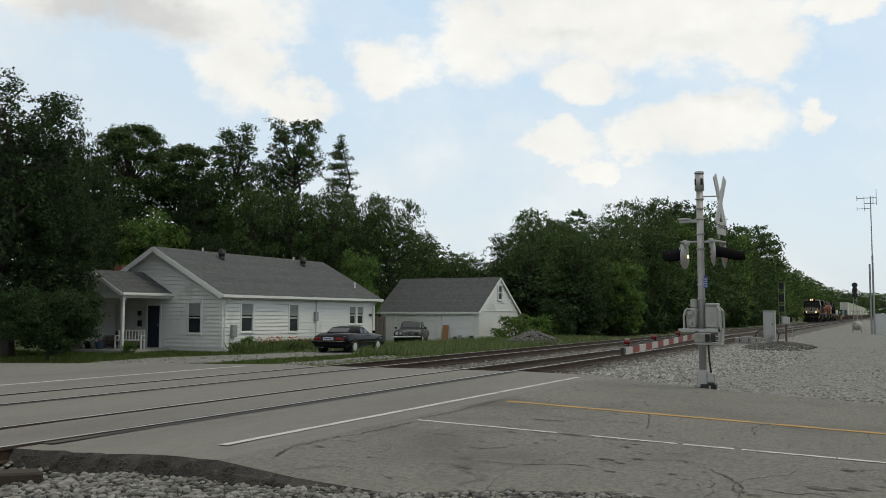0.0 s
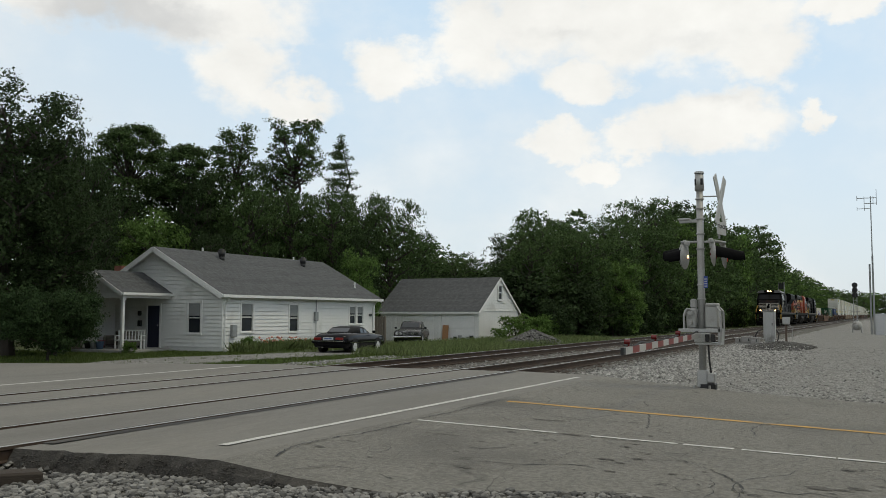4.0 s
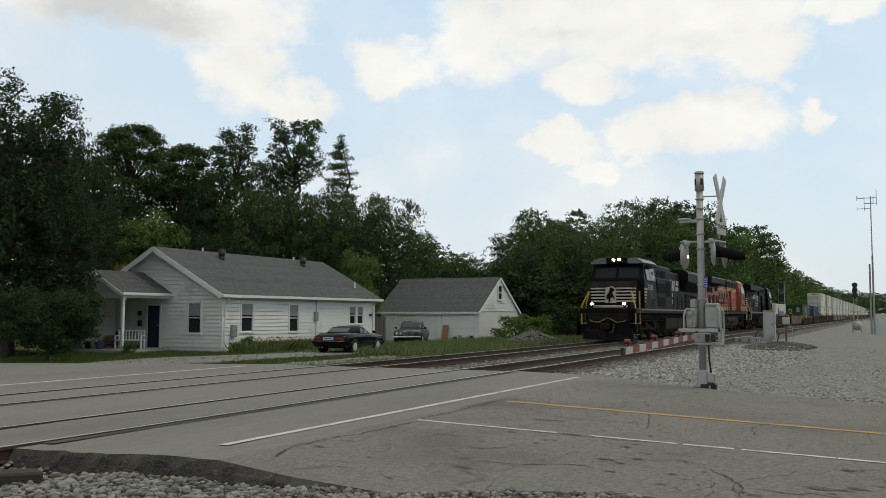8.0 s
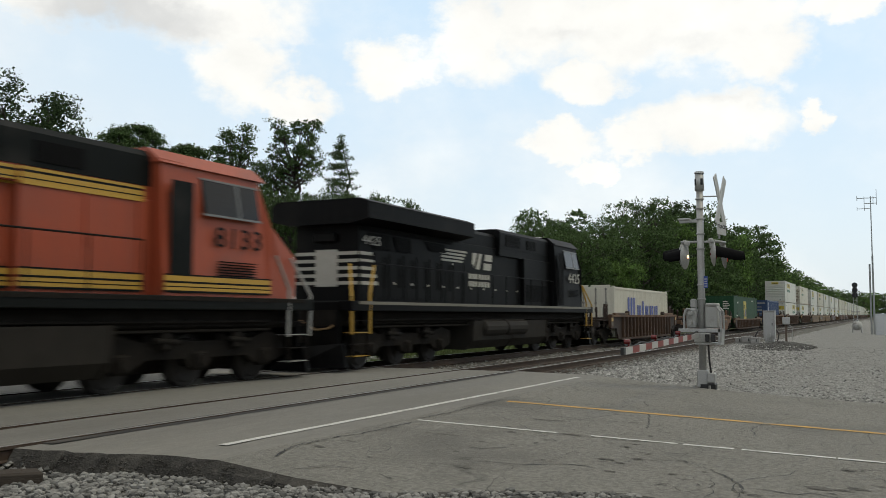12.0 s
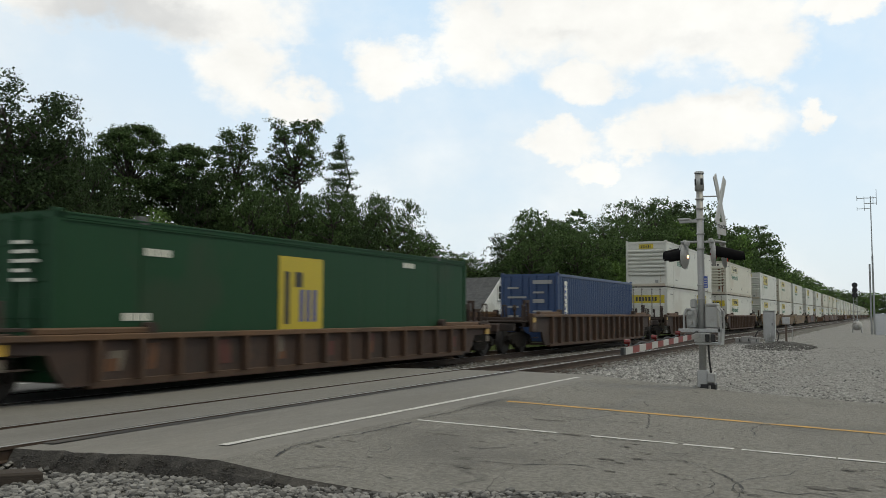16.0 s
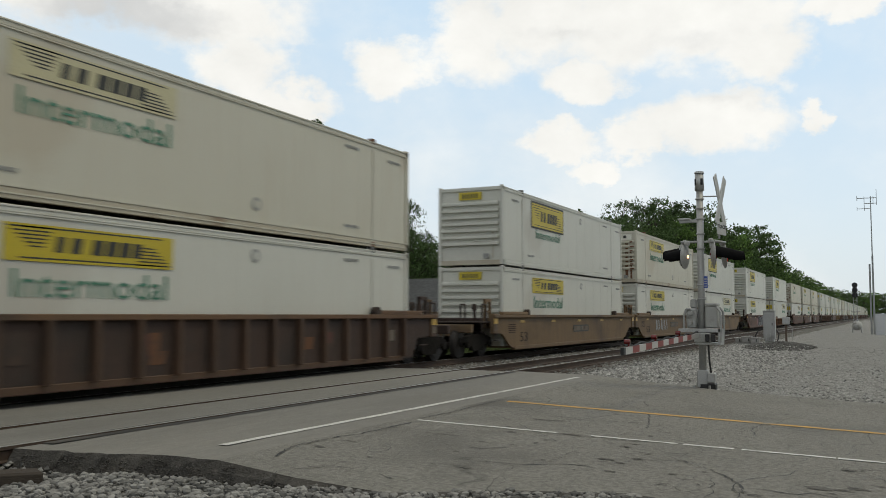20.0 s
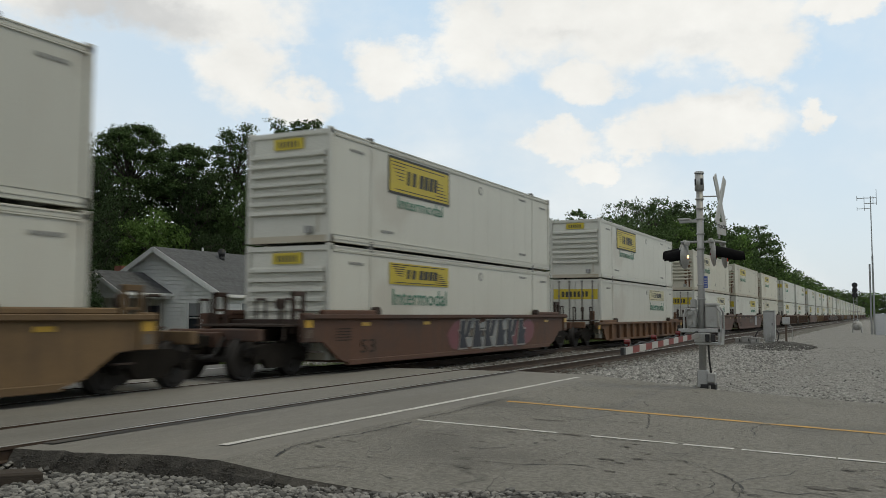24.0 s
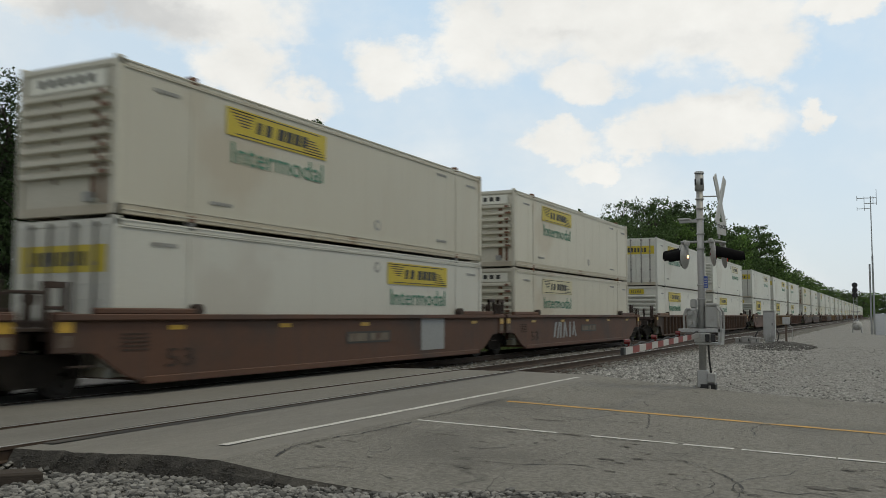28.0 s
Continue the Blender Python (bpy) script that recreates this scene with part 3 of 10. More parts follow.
def build_tracks():
    rng = random.Random(5)
    bm = B()
    # ballast shoulders under both tracks, on either side of the crossing
    for y0, y1, low in ((21.75, 900, 0.0), (-80, 6.75, 0.15)):
        prism(bm, [(-17.2, -0.46), (-15.5, -0.2 - low), (-12.0, -0.19 - low), (-11.5, -0.24 - low), (-11.2, -0.19 - low), (-7.3, -0.2 - low), (-6.0, -0.46)], 1, y0, y1)
    structure("ballast", bm, M_BALLAST, "grey crushed-stone ballast under the tracks", "ballast")
    # crossing panels fill the space round the rails
    edges = []
    for c in (FAR_TRACK, NEAR_TRACK):
        edges += [(c - 0.753 - 0.04, c - 0.753 + 0.085), (c + 0.753 - 0.15, c + 0.753 + 0.06)]
    x = -15.6
    for lo, hi in edges + [(-6.15, None)]:
        slab("crossing_panel", x, lo, M_CROSSING, "smooth grey-brown asphalt between the rails", thick=0.30)
        x = hi
    # Bed coloured near black for the shade down in the flangeways.
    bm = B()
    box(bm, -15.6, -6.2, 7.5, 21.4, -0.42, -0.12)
    structure("crossing_bed", bm, mat("shade_black_flangeway", (0.010, 0.0095, 0.009), rough=0.9), "asphalt under the flangeways, blackened for the groove shade", "road")
    rubber = mat("black_rubber_seal", (0.022, 0.021, 0.020), (0.04, 0.037, 0.033), 2.0, 0.8, bump=0.3, world=True, spots=0.4, spot=(0.09, 0.083, 0.07), stretch=(1, 0.3, 1))
    for x, w in ((NEAR_TRACK + 0.815, 0.17), (FAR_TRACK + 0.815, 0.12), (NEAR_TRACK - 0.795 - 0.07, 0.07)):
        seal = B()
        strip(x, x + w, 7.2, 21.3, 0.005, seal, 0.012, rng, 90)
        tagged(part("rail_seal", seal, rubber), "black rubber strip along the rail in the crossing", "rail seal", kind="structure")
    line = B()
    strip(-6.76, -6.64, 7.98, 20.4, 0.006, line, 0.008, rng, 40, 0.17)
    tagged(part("stop_line", line, M_WHITE_LINE), "white stop line painted across the asphalt", "road marking", kind="structure")
    ties = B()
    box(ties, -1.3, 1.3, -0.115, 0.115, -0.36, -0.178, 0.012)
    tie_mesh = bpy.data.meshes.new("tie")
    ties.to_mesh(tie_mesh)
    ties.free()
    tie_mesh.materials.append(M_TIE)
    plate = B()
    for s in (-0.753, 0.753):
        box(plate, s - 0.18, s + 0.18, -0.09, 0.09, -0.178, -0.168)
    plate_mesh = bpy.data.meshes.new("tie_plate")
    plate.to_mesh(plate_mesh)
    plate.free()
    plate_mesh.materials.append(M_RAIL)
    for name, c in (("far_track", FAR_TRACK), ("near_track", NEAR_TRACK)):
        track = thing("railway_track", "rusty steel rails on dark timber ties in grey ballast", "track", pose(c, 0, 0), kind="structure")
        for s in (-0.753, 0.753):
            bm = B()
            prism(bm, rail_outline(s), 1, -80, 900)
            r = part("rail", bm, M_RAIL, track, "brown rusty rail with a polished head")
            bm = B()
            box(bm, s - 0.030, s + 0.030, -80, 900, 0.0003, 0.0012)
            part("railhead", bm, M_RAILTOP, r, "bright worn running surface")
        y = 22.0
        for i in range(150):
            t = piece("tie", tie_mesh, None, track)
            t.location = (rng.uniform(-0.05, 0.05), y, rng.uniform(-0.012, 0.0))
            if i < 60:
                p = piece("tie_plate", plate_mesh, None, track)
                p.location = (0, y, 0)
            y += 0.5
        for i in range(12):
            t = piece("tie", tie_mesh, None, track)
            t.location = (rng.uniform(-0.05, 0.05), 6.4 - i * 0.5, -0.005)
    spots = []
    while len(spots) < 8000:
        y = 21.8 + 48 * rng.random() ** 1.7
        x = rng.uniform(-16.4, -6.6)
        z = -0.19 if -15.4 < x < -7.3 else (-0.19 - (x + 7.3) * 0.19 if x > -7.3 else -0.19 + (x + 15.4) * 0.15)
        spots.append((x, y, z))
    tagged(strew("ballast_stones", rng, spots, 0.045, M_VERGE_STONE, sharp=True), "loose grey ballast stones between the rails", "stones", kind="stuff")
    spots = [(rng.uniform(-12.5, -8.0), rng.uniform(2.5, 6.9), -0.19 + rng.uniform(-0.02, 0.02)) for _ in range(1500)]
    tagged(strew("ballast_stones", rng, spots, 0.045, M_VERGE_STONE, sharp=True), "loose grey ballast stones between the rails", "stones", kind="stuff")
    timber = thing("old_timber", "blackened old railway tie lying on the stones", "timber", pose(-8.0, 5.95, -0.2, 2, 3, 62))
    bm = B()
    box(bm, -1.2, 0.55, -0.13, 0.13, -0.1, 0.1, 0.02)
    part("beam", bm, M_TIE, timber)


build_tracks()

# ---------------------------------------------------------------- house and garage
M_SIDING = mat("white_siding", (0.74, 0.74, 0.72), (0.68, 0.68, 0.65), 1.2, 0.55, bump=0.08, fine=40, spots=0.1, spot=(0.5, 0.49, 0.45))
M_TRIM = mat("white_trim", (0.76, 0.76, 0.74), (0.70, 0.70, 0.68), 2.0, 0.5)
M_BLOCK = mat("white_painted_block", (0.72, 0.72, 0.70), (0.58, 0.58, 0.55), 0.8, 0.8, bump=0.3, fine=24, streak=0.4, spot=(0.45, 0.44, 0.41))
M_SHINGLE = mat("grey_shingle", (0.080, 0.083, 0.086), (0.122, 0.125, 0.128), 2.6, 0.95, bump=0.6, fine=30, vary=0.10, speck=0.55, spots=0.2, spot=(0.064, 0.066, 0.068))
M_PANE = mat("dark_pane", (0.020, 0.024, 0.03), (0.03, 0.035, 0.04), 1.0, 0.10)
M_NAVY = mat("navy_door", (0.018, 0.022, 0.040), (0.022, 0.026, 0.05), 3.0, 0.4)
M_BLACK = mat("black_metal", (0.012, 0.012, 0.013), (0.02, 0.02, 0.02), 5.0, 0.5)
M_GREY = mat("grey_metal", (0.33, 0.34, 0.34), (0.26, 0.27, 0.27), 4.0, 0.45, metal=0.4, spots=0.1)
M_WOOD = mat("weathered_wood", (0.20, 0.17, 0.14), (0.27, 0.24, 0.20), 2.0, 0.85, bump=0.5, vary=0.15, stretch=(6, 6, 0.5))
M_CONCRETE = mat("concrete", (0.36, 0.35, 0.33), (0.28, 0.275, 0.26), 1.5, 0.9, bump=0.4)
M_BRICKRED = mat("red_brick", (0.26, 0.10, 0.07), (0.19, 0.075, 0.055), 4.0, 0.9, bump=0.5)
M_PANE.node_tree.nodes["Principled BSDF"].inputs["Specular IOR Level"].default_value = 0.25
M_CURTAIN = mat("pale_blind", (0.26, 0.27, 0.27), (0.21, 0.22, 0.22), 3.0, 0.8)


def boards(parent, cut, length_at, z0, z1, place, step=0.19, name="siding_board"):
    """Lapped boards: length_at(z) gives the spans at height z; place maps (s, out, z) to a point."""
    z = z0
    while z < z1 - 0.01:
        top = min(z + step, z1)
        for a, b in length_at((z + top) / 2):
            if b - a < 0.04:
                continue
            bm = B()
            v = [bm.verts.new(place(s, o, h)) for s in (a, b) for o, h in ((-0.05, z), (0.042, z), (0.012, top - 0.011), (-0.05, top - 0.011))]
            for f in ((0, 1, 5, 4), (1, 2, 6, 5), (2, 3, 7, 6), (0, 3, 2, 1), (4, 5, 6, 7)):
                bm.faces.new([v[i] for i in f])
            bmesh.ops.recalc_face_normals(bm, faces=bm.faces[:])
            part(name, bm, M_SIDING, parent)
        z = top


def spans(a, b, holes, z):
    out, at = [], a
    for h0, h1, z0, z1 in sorted(holes):
        if z0 < z < z1:
            out.append((at, h0))
            at = h1
    out.append((at, b))
    return [(p, r) for p, r in out if r > p]


def sash_window(parent, place, s0, s1, z0, z1, name="window", blind=True, mid=True):
    """A white framed window set in a wall; place maps (along, out, up)."""
    def slab_on(a, b, c, d, o0, o1):
        bm = B()
        v = [bm.verts.new(place(s, o, z)) for s in (a, b) for o in (o0, o1) for z in (c, d)]
        for f in ((0, 1, 3, 2), (4, 5, 7, 6), (0, 1, 5, 4), (2, 3, 7, 6), (0, 2, 6, 4), (1, 3, 7, 5)):
            bm.faces.new([v[i] for i in f])
        bmesh.ops.recalc_face_normals(bm, faces=bm.faces[:])
        return bm
    w = 0.10
    frame_ob = part(name, slab_on(s0 - w, s1 + w, z1, z1 + w, 0.0, 0.045), M_TRIM, parent, "white framed sash window")
    part("window_sill", slab_on(s0 - w - 0.03, s1 + w + 0.03, z0 - 0.08, z0, 0.0, 0.08), M_TRIM, frame_ob)
    for a, b in ((s0 - w, s0), (s1, s1 + w)):
        part("window_casing", slab_on(a, b, z0, z1, 0.0, 0.045), M_TRIM, frame_ob)
    zm = (z0 + z1) / 2
    for c, d, o in ((z0, zm, -0.02), (zm, z1, 0.0)):
        part("pane", slab_on(s0 + 0.03, s1 - 0.03, c + 0.03, d - 0.03, o - 0.02, o - 0.012), M_PANE, frame_ob)
    if blind:
        part("blind", slab_on(s0 + 0.035, s1 - 0.035, zm + 0.1, z1 - 0.035, -0.008, -0.004), M_CURTAIN, frame_ob, "half-lowered pale blind")
    for a, b, c, d in ((s0, s0 + 0.03, z0, z1), (s1 - 0.03, s1, z0, z1), (s0, s1, zm - 0.022, zm + 0.022), (s0, s1, z0, z0 + 0.03), (s0, s1, z1 - 0.03, z1)):
        part("sash", slab_on(a, b, c, d, -0.03, 0.02), M_TRIM, frame_ob)


def shingles(name, parent, ridge_a, ridge_b, eave_a, eave_b, label, rows=22):
    """One roof slope in lapped courses, from the eave up to the ridge."""
    ra, rb, ea, eb = (Vector(v) for v in (ridge_a, ridge_b, eave_a, eave_b))
    up = (rb - ra).cross(ea - ra).normalized()
    if up.z < 0:
        up = -up
    roof = B()
    v = [roof.verts.new(p - up * h) for h in (0.012, 0.10) for p in (ra, rb, eb, ea)]
    for f in ((0, 1, 2, 3), (7, 6, 5, 4), (0, 4, 5, 1), (1, 5, 6, 2), (2, 6, 7, 3), (3, 7, 4, 0)):
        roof.faces.new([v[i] for i in f])
    bmesh.ops.recalc_face_normals(roof, faces=roof.faces[:])
    roof = part(name, roof, M_TRIM, parent, label)
    for i in range(rows):
        f0, f1 = i / rows, (i + 1.15) / rows
        a0, b0 = ea.lerp(ra, f0), eb.lerp(rb, f0)
        a1, b1 = ea.lerp(ra, min(f1, 1)), eb.lerp(rb, min(f1, 1))
        bm = B()
        v = [bm.verts.new(p) for p in (a0 + up * 0.005, b0 + up * 0.005, b1 + up * 0.002, a1 + up * 0.002, a0 - up * 0.011, b0 - up * 0.011)]
        bm.faces.new(v[:4])
        bm.faces.new((v[4], v[5], v[1], v[0]))
        bmesh.ops.recalc_face_normals(bm, faces=bm.faces[:])
        part("shingle_course", bm, M_SHINGLE, roof)
    return roof


def beam(parent, name, a, b, w, h, material=None):
    """A straight board from a to b, w thick and h high."""
    a, b = Vector(a), Vector(b)
    d = (b - a).normalized()
    side = d.cross(Vector((0, 0, 1))).normalized() * w / 2
    top = side.cross(d).normalized() * h / 2
    bm = B()
    v = [bm.verts.new(p + side * i + top * j) for p in (a, b) for i, j in ((-1, -1), (1, -1), (1, 1), (-1, 1))]
    for f in ((0, 1, 2, 3), (7, 6, 5, 4), (0, 4, 5, 1), (1, 5, 6, 2), (2, 6, 7, 3), (3, 7, 4, 0)):
        bm.faces.new([v[i] for i in f])
    bmesh.ops.recalc_face_normals(bm, faces=bm.faces[:])
    return part(name, bm, material or M_TRIM, parent)


def build_house():
    x1, x0, y0, y1, zb, ze = -28.34, -36.52, 33.55, 47.65, -0.36, 2.46
    xr, zr = -32.43, 4.70
    house = thing("house", "small white clapboard house with grey roof and front porch", "house")
    core = B()
    prism(core, [(x0 + 0.03, zb), (x1 - 0.07, zb), (x1 - 0.07, ze), (xr, zr - 0.1), (x0 + 0.03, ze)], 1, y0 + 0.07, y1 - 0.04)
    part("wall_core", core, M_SIDING, house)
    east = [(34.94, 35.82, 0.6, 2.03), (38.88, 39.68, 0.55, 1.97), (44.8, 45.45, 0.9, 1.93), (45.65, 46.3, 0.9, 1.93)]
    on_east = lambda s, o, z: (x1 + o, s, z)
    boards(house, None, lambda z: spans(y0, y1, east, z), zb + 0.25, ze, on_east)
    for s0, s1, z0, z1 in east:
        sash_window(house, on_east, s0, s1, z0, z1)
    front = [(-30.45, -29.65, 0.54, 2.02), (-33.1, -32.2, -0.2, 1.93)]
    on_front = lambda s, o, z: (s, y0 - o, z)
    def gable(z):
        if z < ze:
            return spans(x0, x1, front, z)
        k = (zr - z) / (zr - ze)
        return [(xr + (x0 - xr) * k, xr + (x1 - xr) * k)]
    boards(house, None, gable, zb + 0.25, zr - 0.1, on_front)
    sash_window(house, on_front, *front[0])
    door = B()
    box(door, -33.05, -32.25, y0 - 0.02, y0 + 0.02, -0.18, 1.88, 0.01)
    door = part("door", door, M_NAVY, house, "dark navy front door")
    bm = B()
    bmesh.ops.create_uvsphere(bm, u_segments=8, v_segments=6, radius=0.035, matrix=Matrix.Translation((-32.34, y0 - 0.06, 0.9)))
    part("door_handle", bm, M_GREY, door)
    for a, b, c, d in ((-33.15, -33.05, -0.2, 1.98), (-32.25, -32.15, -0.2, 1.98), (-33.05, -32.25, 1.88, 1.98)):
        bm = B()
        box(bm, a, b, y0 - 0.05, y0, c, d)
        part("door_casing", bm, M_TRIM, door)
    base = B()
    box(base, x0 + 0.01, x1 + 0.004, y0 - 0.004, y1, zb - 0.1, zb + 0.25)
    part("foundation", base, M_BLOCK, house, "white painted block footing")
    for x, y in ((x1, y0), (x1, y1)):
        bm = B()
        box(bm, x - 0.09, x + 0.03, y - (0.03 if y == y0 else 0.09), y + (0.09 if y == y0 else 0.03), zb + 0.2, ze)
        part("corner_board", bm, M_TRIM, house)
    o = 0.42
    k = (zr - ze) / (x1 - xr)
    lo = ze - 0.32 * k + 0.12
    shingles("roof", house, (xr, y0 - o, zr + 0.1), (xr, y1 + o, zr + 0.1), (x1 + 0.32, y0 - o, lo), (x1 + 0.32, y1 + o, lo), "grey asphalt-shingle roof slope")
    shingles("roof", house, (xr, y0 - o, zr + 0.1), (xr, y1 + o, zr + 0.1), (x0 - 0.32, y0 - o, lo), (x0 - 0.32, y1 + o, lo), "grey asphalt-shingle roof slope", 6)
    for x, s in ((x1 + 0.32, 1), (x0 - 0.32, -1)):
        beam(house, "barge_board", (xr, y0 - o - 0.01, zr - 0.03), (x, y0 - o - 0.01, lo - 0.13), 0.03, 0.24)
        beam(house, "barge_board", (xr, y1 + o + 0.01, zr - 0.03), (x, y1 + o + 0.01, lo - 0.13), 0.03, 0.22)
    beam(house, "gutter", (x1 + 0.36, y0 - o, lo - 0.08), (x1 + 0.36, y1 + o, lo - 0.08), 0.12, 0.13)
    bm = B()
    box(bm, x1, x1 + 0.30, y0 - o, y1 + o, lo - 0.16, lo - 0.13)
    part("soffit", bm, M_TRIM, house)
    for y in (y0 + 0.12, y1 - 0.25):
        bm = B()
        pipe(bm, [(x1 + 0.36, y, lo - 0.14), (x1 + 0.08, y, lo - 0.45), (x1 + 0.08, y, zb + 0.2), (x1 + 0.3, y, zb + 0.1)], 0.04)
        part("downpipe", bm, M_TRIM, house)
    for y in (37.35, 44.75):
        bm = B()
        xv, zv = xr + 0.78, zr + 0.05 - 0.78 * k
        tube(bm, (xv, y, zv - 0.05), (xv, y, zv + 0.22), 0.15, 0.15, 12)
        tube(bm, (xv, y, zv + 0.16), (xv - 0.03, y + 0.02, zv + 0.50), 0.15, 0.22, 12)
        tube(bm, (xv - 0.03, y + 0.02, zv + 0.50), (xv - 0.04, y + 0.03, zv + 0.58), 0.22, 0.13, 12)
        part("roof_vent", bm, M_BLACK, house, "black turbine roof vent", True)
    for x, y, h in ((xr - 0.25, 37.0, 0.34), (xr - 0.25, 45.2, 0.32), (-29.3, 46.9, 0.35)):
        z = zr + 0.1 - k * abs(x - xr)
        bm = B()
        tube(bm, (x, y, z - 0.1), (x, y, z + h), 0.05, 0.05, 8)
        tube(bm, (x, y, z - 0.1), (x, y, z + 0.06), 0.12, 0.06, 8)
        part("vent_pipe", bm, M_TRIM, house, "white plumbing vent pipe")
    bm = B()
    box(bm, x1 + 0.02, x1 + 0.16, 41.1, 41.4, 1.1, 1.6, 0.02)
    tube(bm, (x1 + 0.09, 41.25, 1.6), (x1 + 0.09, 41.25, lo), 0.03)
    tube(bm, (x1 + 0.09, 41.25, 0.1), (x1 + 0.09, 41.25, 1.1), 0.025)
    part("electric_meter", bm, M_GREY, house, "grey electric meter with conduit")
    bm = B()
    box(bm, x1 + 0.02, x1 + 0.2, 34.1, 34.45, 0.35, 0.95, 0.02)
    part("meter_box", bm, M_GREY, house)
    bm = B()
    box(bm, x1 + 0.02, x1 + 0.1, 47.0, 47.22, 1.35, 1.5)
    part("mailbox", bm, M_BLACK, house, "small black wall box")
    # porch
    px1, pxr, pxl, pd = -31.55, -33.45, -35.35, 3.1
    f = y0 - pd
    zpe, zpr = 2.46, 3.55
    shingles("porch_roof", house, (pxr, f - 0.2, zpr), (pxr, y0 + 0.3, zpr), (px1 + 0.12, f - 0.2, zpe), (px1 + 0.12, y0, zpe), "grey shingle porch roof slope", 14)
    shingles("porch_roof", house, (pxr, f - 0.2, zpr), (pxr, y0 + 0.3, zpr), (pxl - 0.12, f - 0.2, zpe), (pxl - 0.12, y0, zpe), "grey shingle porch roof slope", 8)
    tri = B()
    prism(tri, [(pxl, zpe - 0.02), (px1, zpe - 0.02), (pxr, zpr - 0.14)], 1, f - 0.06, f)
    part("porch_gable", tri, M_SIDING, house)
    for x in (px1 + 0.12, pxl - 0.12):
        beam(house, "barge_board", (pxr, f - 0.22, zpr - 0.1), (x, f - 0.22, zpe - 0.12), 0.03, 0.18)
    beam(house, "gutter", (px1 + 0.16, f - 0.2, zpe - 0.06), (px1 + 0.16, y0, zpe - 0.06), 0.11, 0.12)
    bm = B()
    box(bm, pxl, px1, f, f + 0.15, zpe - 0.25, zpe - 0.02)
    box(bm, px1 - 0.15, px1, f, y0, zpe - 0.25, zpe - 0.02)
    part("porch_beam", bm, M_TRIM, house)
    bm = B()
    box(bm, pxl, px1 - 0.15, f + 0.15, y0, zpe - 0.12, zpe - 0.06)
    part("porch_ceiling", bm, M_TRIM, house)
    for x in (px1 - 0.1, pxl + 0.1):
        bm = B()
        box(bm, x - 0.07, x + 0.07, f + 0.02, f + 0.16, -0.2, zpe - 0.25, 0.012)
        box(bm, x - 0.1, x + 0.1, f - 0.01, f + 0.19, -0.2, -0.02)
        box(bm, x - 0.1, x + 0.1, f - 0.01, f + 0.19, zpe - 0.35, zpe - 0.25)
        part("porch_post", bm, M_TRIM, house)
    bm = B()
    box(bm, pxl, pxl + 0.1, f + 0.2, y0 - 0.05, -0.2, zpe - 0.13)
    part("porch_side_wall", bm, M_SIDING, house, "boarded west side of the porch")
    bm = B()
    box(bm, pxl + 0.2, pxl + 1.15, f + 0.05, f + 0.12, 0.75, zpe - 0.26)
    screen = part("porch_screen", bm, M_TRIM, house, "white framed screen at the porch corner")
    for k in range(2):
        bm = B()
        box(bm, pxl + 0.28 + k * 0.43, pxl + 0.64 + k * 0.43, f + 0.03, f + 0.052, 0.85, zpe - 0.36)
        part("curtain", bm, M_CURTAIN, screen, "pale drawn curtain")
    bm = B()
    box(bm, pxl + 0.2, pxl + 1.15, f + 0.06, f + 0.11, -0.2, 0.75)
    part("porch_apron", bm, M_WOOD, house)
    bm = B()
    box(bm, pxl - 0.1, px1 + 0.1, f - 0.1, y0, -0.45, -0.2, 0.02)
    part("porch_floor", bm, M_CONCRETE, house)
    bm = B()
    box(bm, -35.8, -35.3, 33.9, 34.4, 2.9, 3.95)
    part("chimney", bm, M_BRICKRED, house, "small red brick chimney")
    bench = thing("porch_bench", "white slatted wooden bench on the porch", "bench", pose(-32.6, y0 - 1.6, -0.2, 0, 0, 25))
    for i in range(9):
        bm = B()
        box(bm, -0.6 + i * 0.15, -0.55 + i * 0.15, 0.22, 0.25, 0.42, 0.86)
        part("slat", bm, M_TRIM, bench)
    for a in ((-0.65, 0.65, -0.25, 0.25, 0.38, 0.43), (-0.65, 0.65, 0.2, 0.26, 0.84, 0.9)):
        bm = B()
        box(bm, *a, 0.01)
        part("seat" if a[4] < 0.5 else "top_rail", bm, M_TRIM, bench)
    for x in (-0.62, 0.62):
        for y in (-0.22, 0.22):
            bm = B()
            box(bm, x - 0.03, x + 0.03, y - 0.03, y + 0.03, 0, 0.62 if y < 0 else 0.86)
            part("leg", bm, M_TRIM, bench)
        bm = B()
        box(bm, x - 0.04, x + 0.04, -0.27, 0.25, 0.6, 0.64)
        part("armrest", bm, M_TRIM, bench)
    for x, y, c in ((-34.6, y0 - 2.3, M_BLACK), (-34.0, y0 - 2.5, M_GREY), (-33.5, y0 - 2.6, mat("blue_bucket", (0.05, 0.09, 0.15), rough=0.5)), (-34.9, y0 - 1.2, mat("dull_red", (0.2, 0.03, 0.03), rough=0.6))):
        pot = thing("planter", "dark flower pot standing on the porch", "pot", pose(x, y, -0.2))
        bm = B()
        tube(bm, (0, 0, 0), (0, 0, 0.32), 0.14, 0.2, 12)
        part("pot", bm, c, pot)
        bm = B()
        tube(bm, (0, 0, 0.32), (0, 0, 0.36), 0.22, 0.22, 12)
        part("rim", bm, c, pot)
    sofa = thing("porch_sofa", "worn grey-brown sofa on the porch", "sofa", pose(-34.0, y0 - 0.75, -0.2))
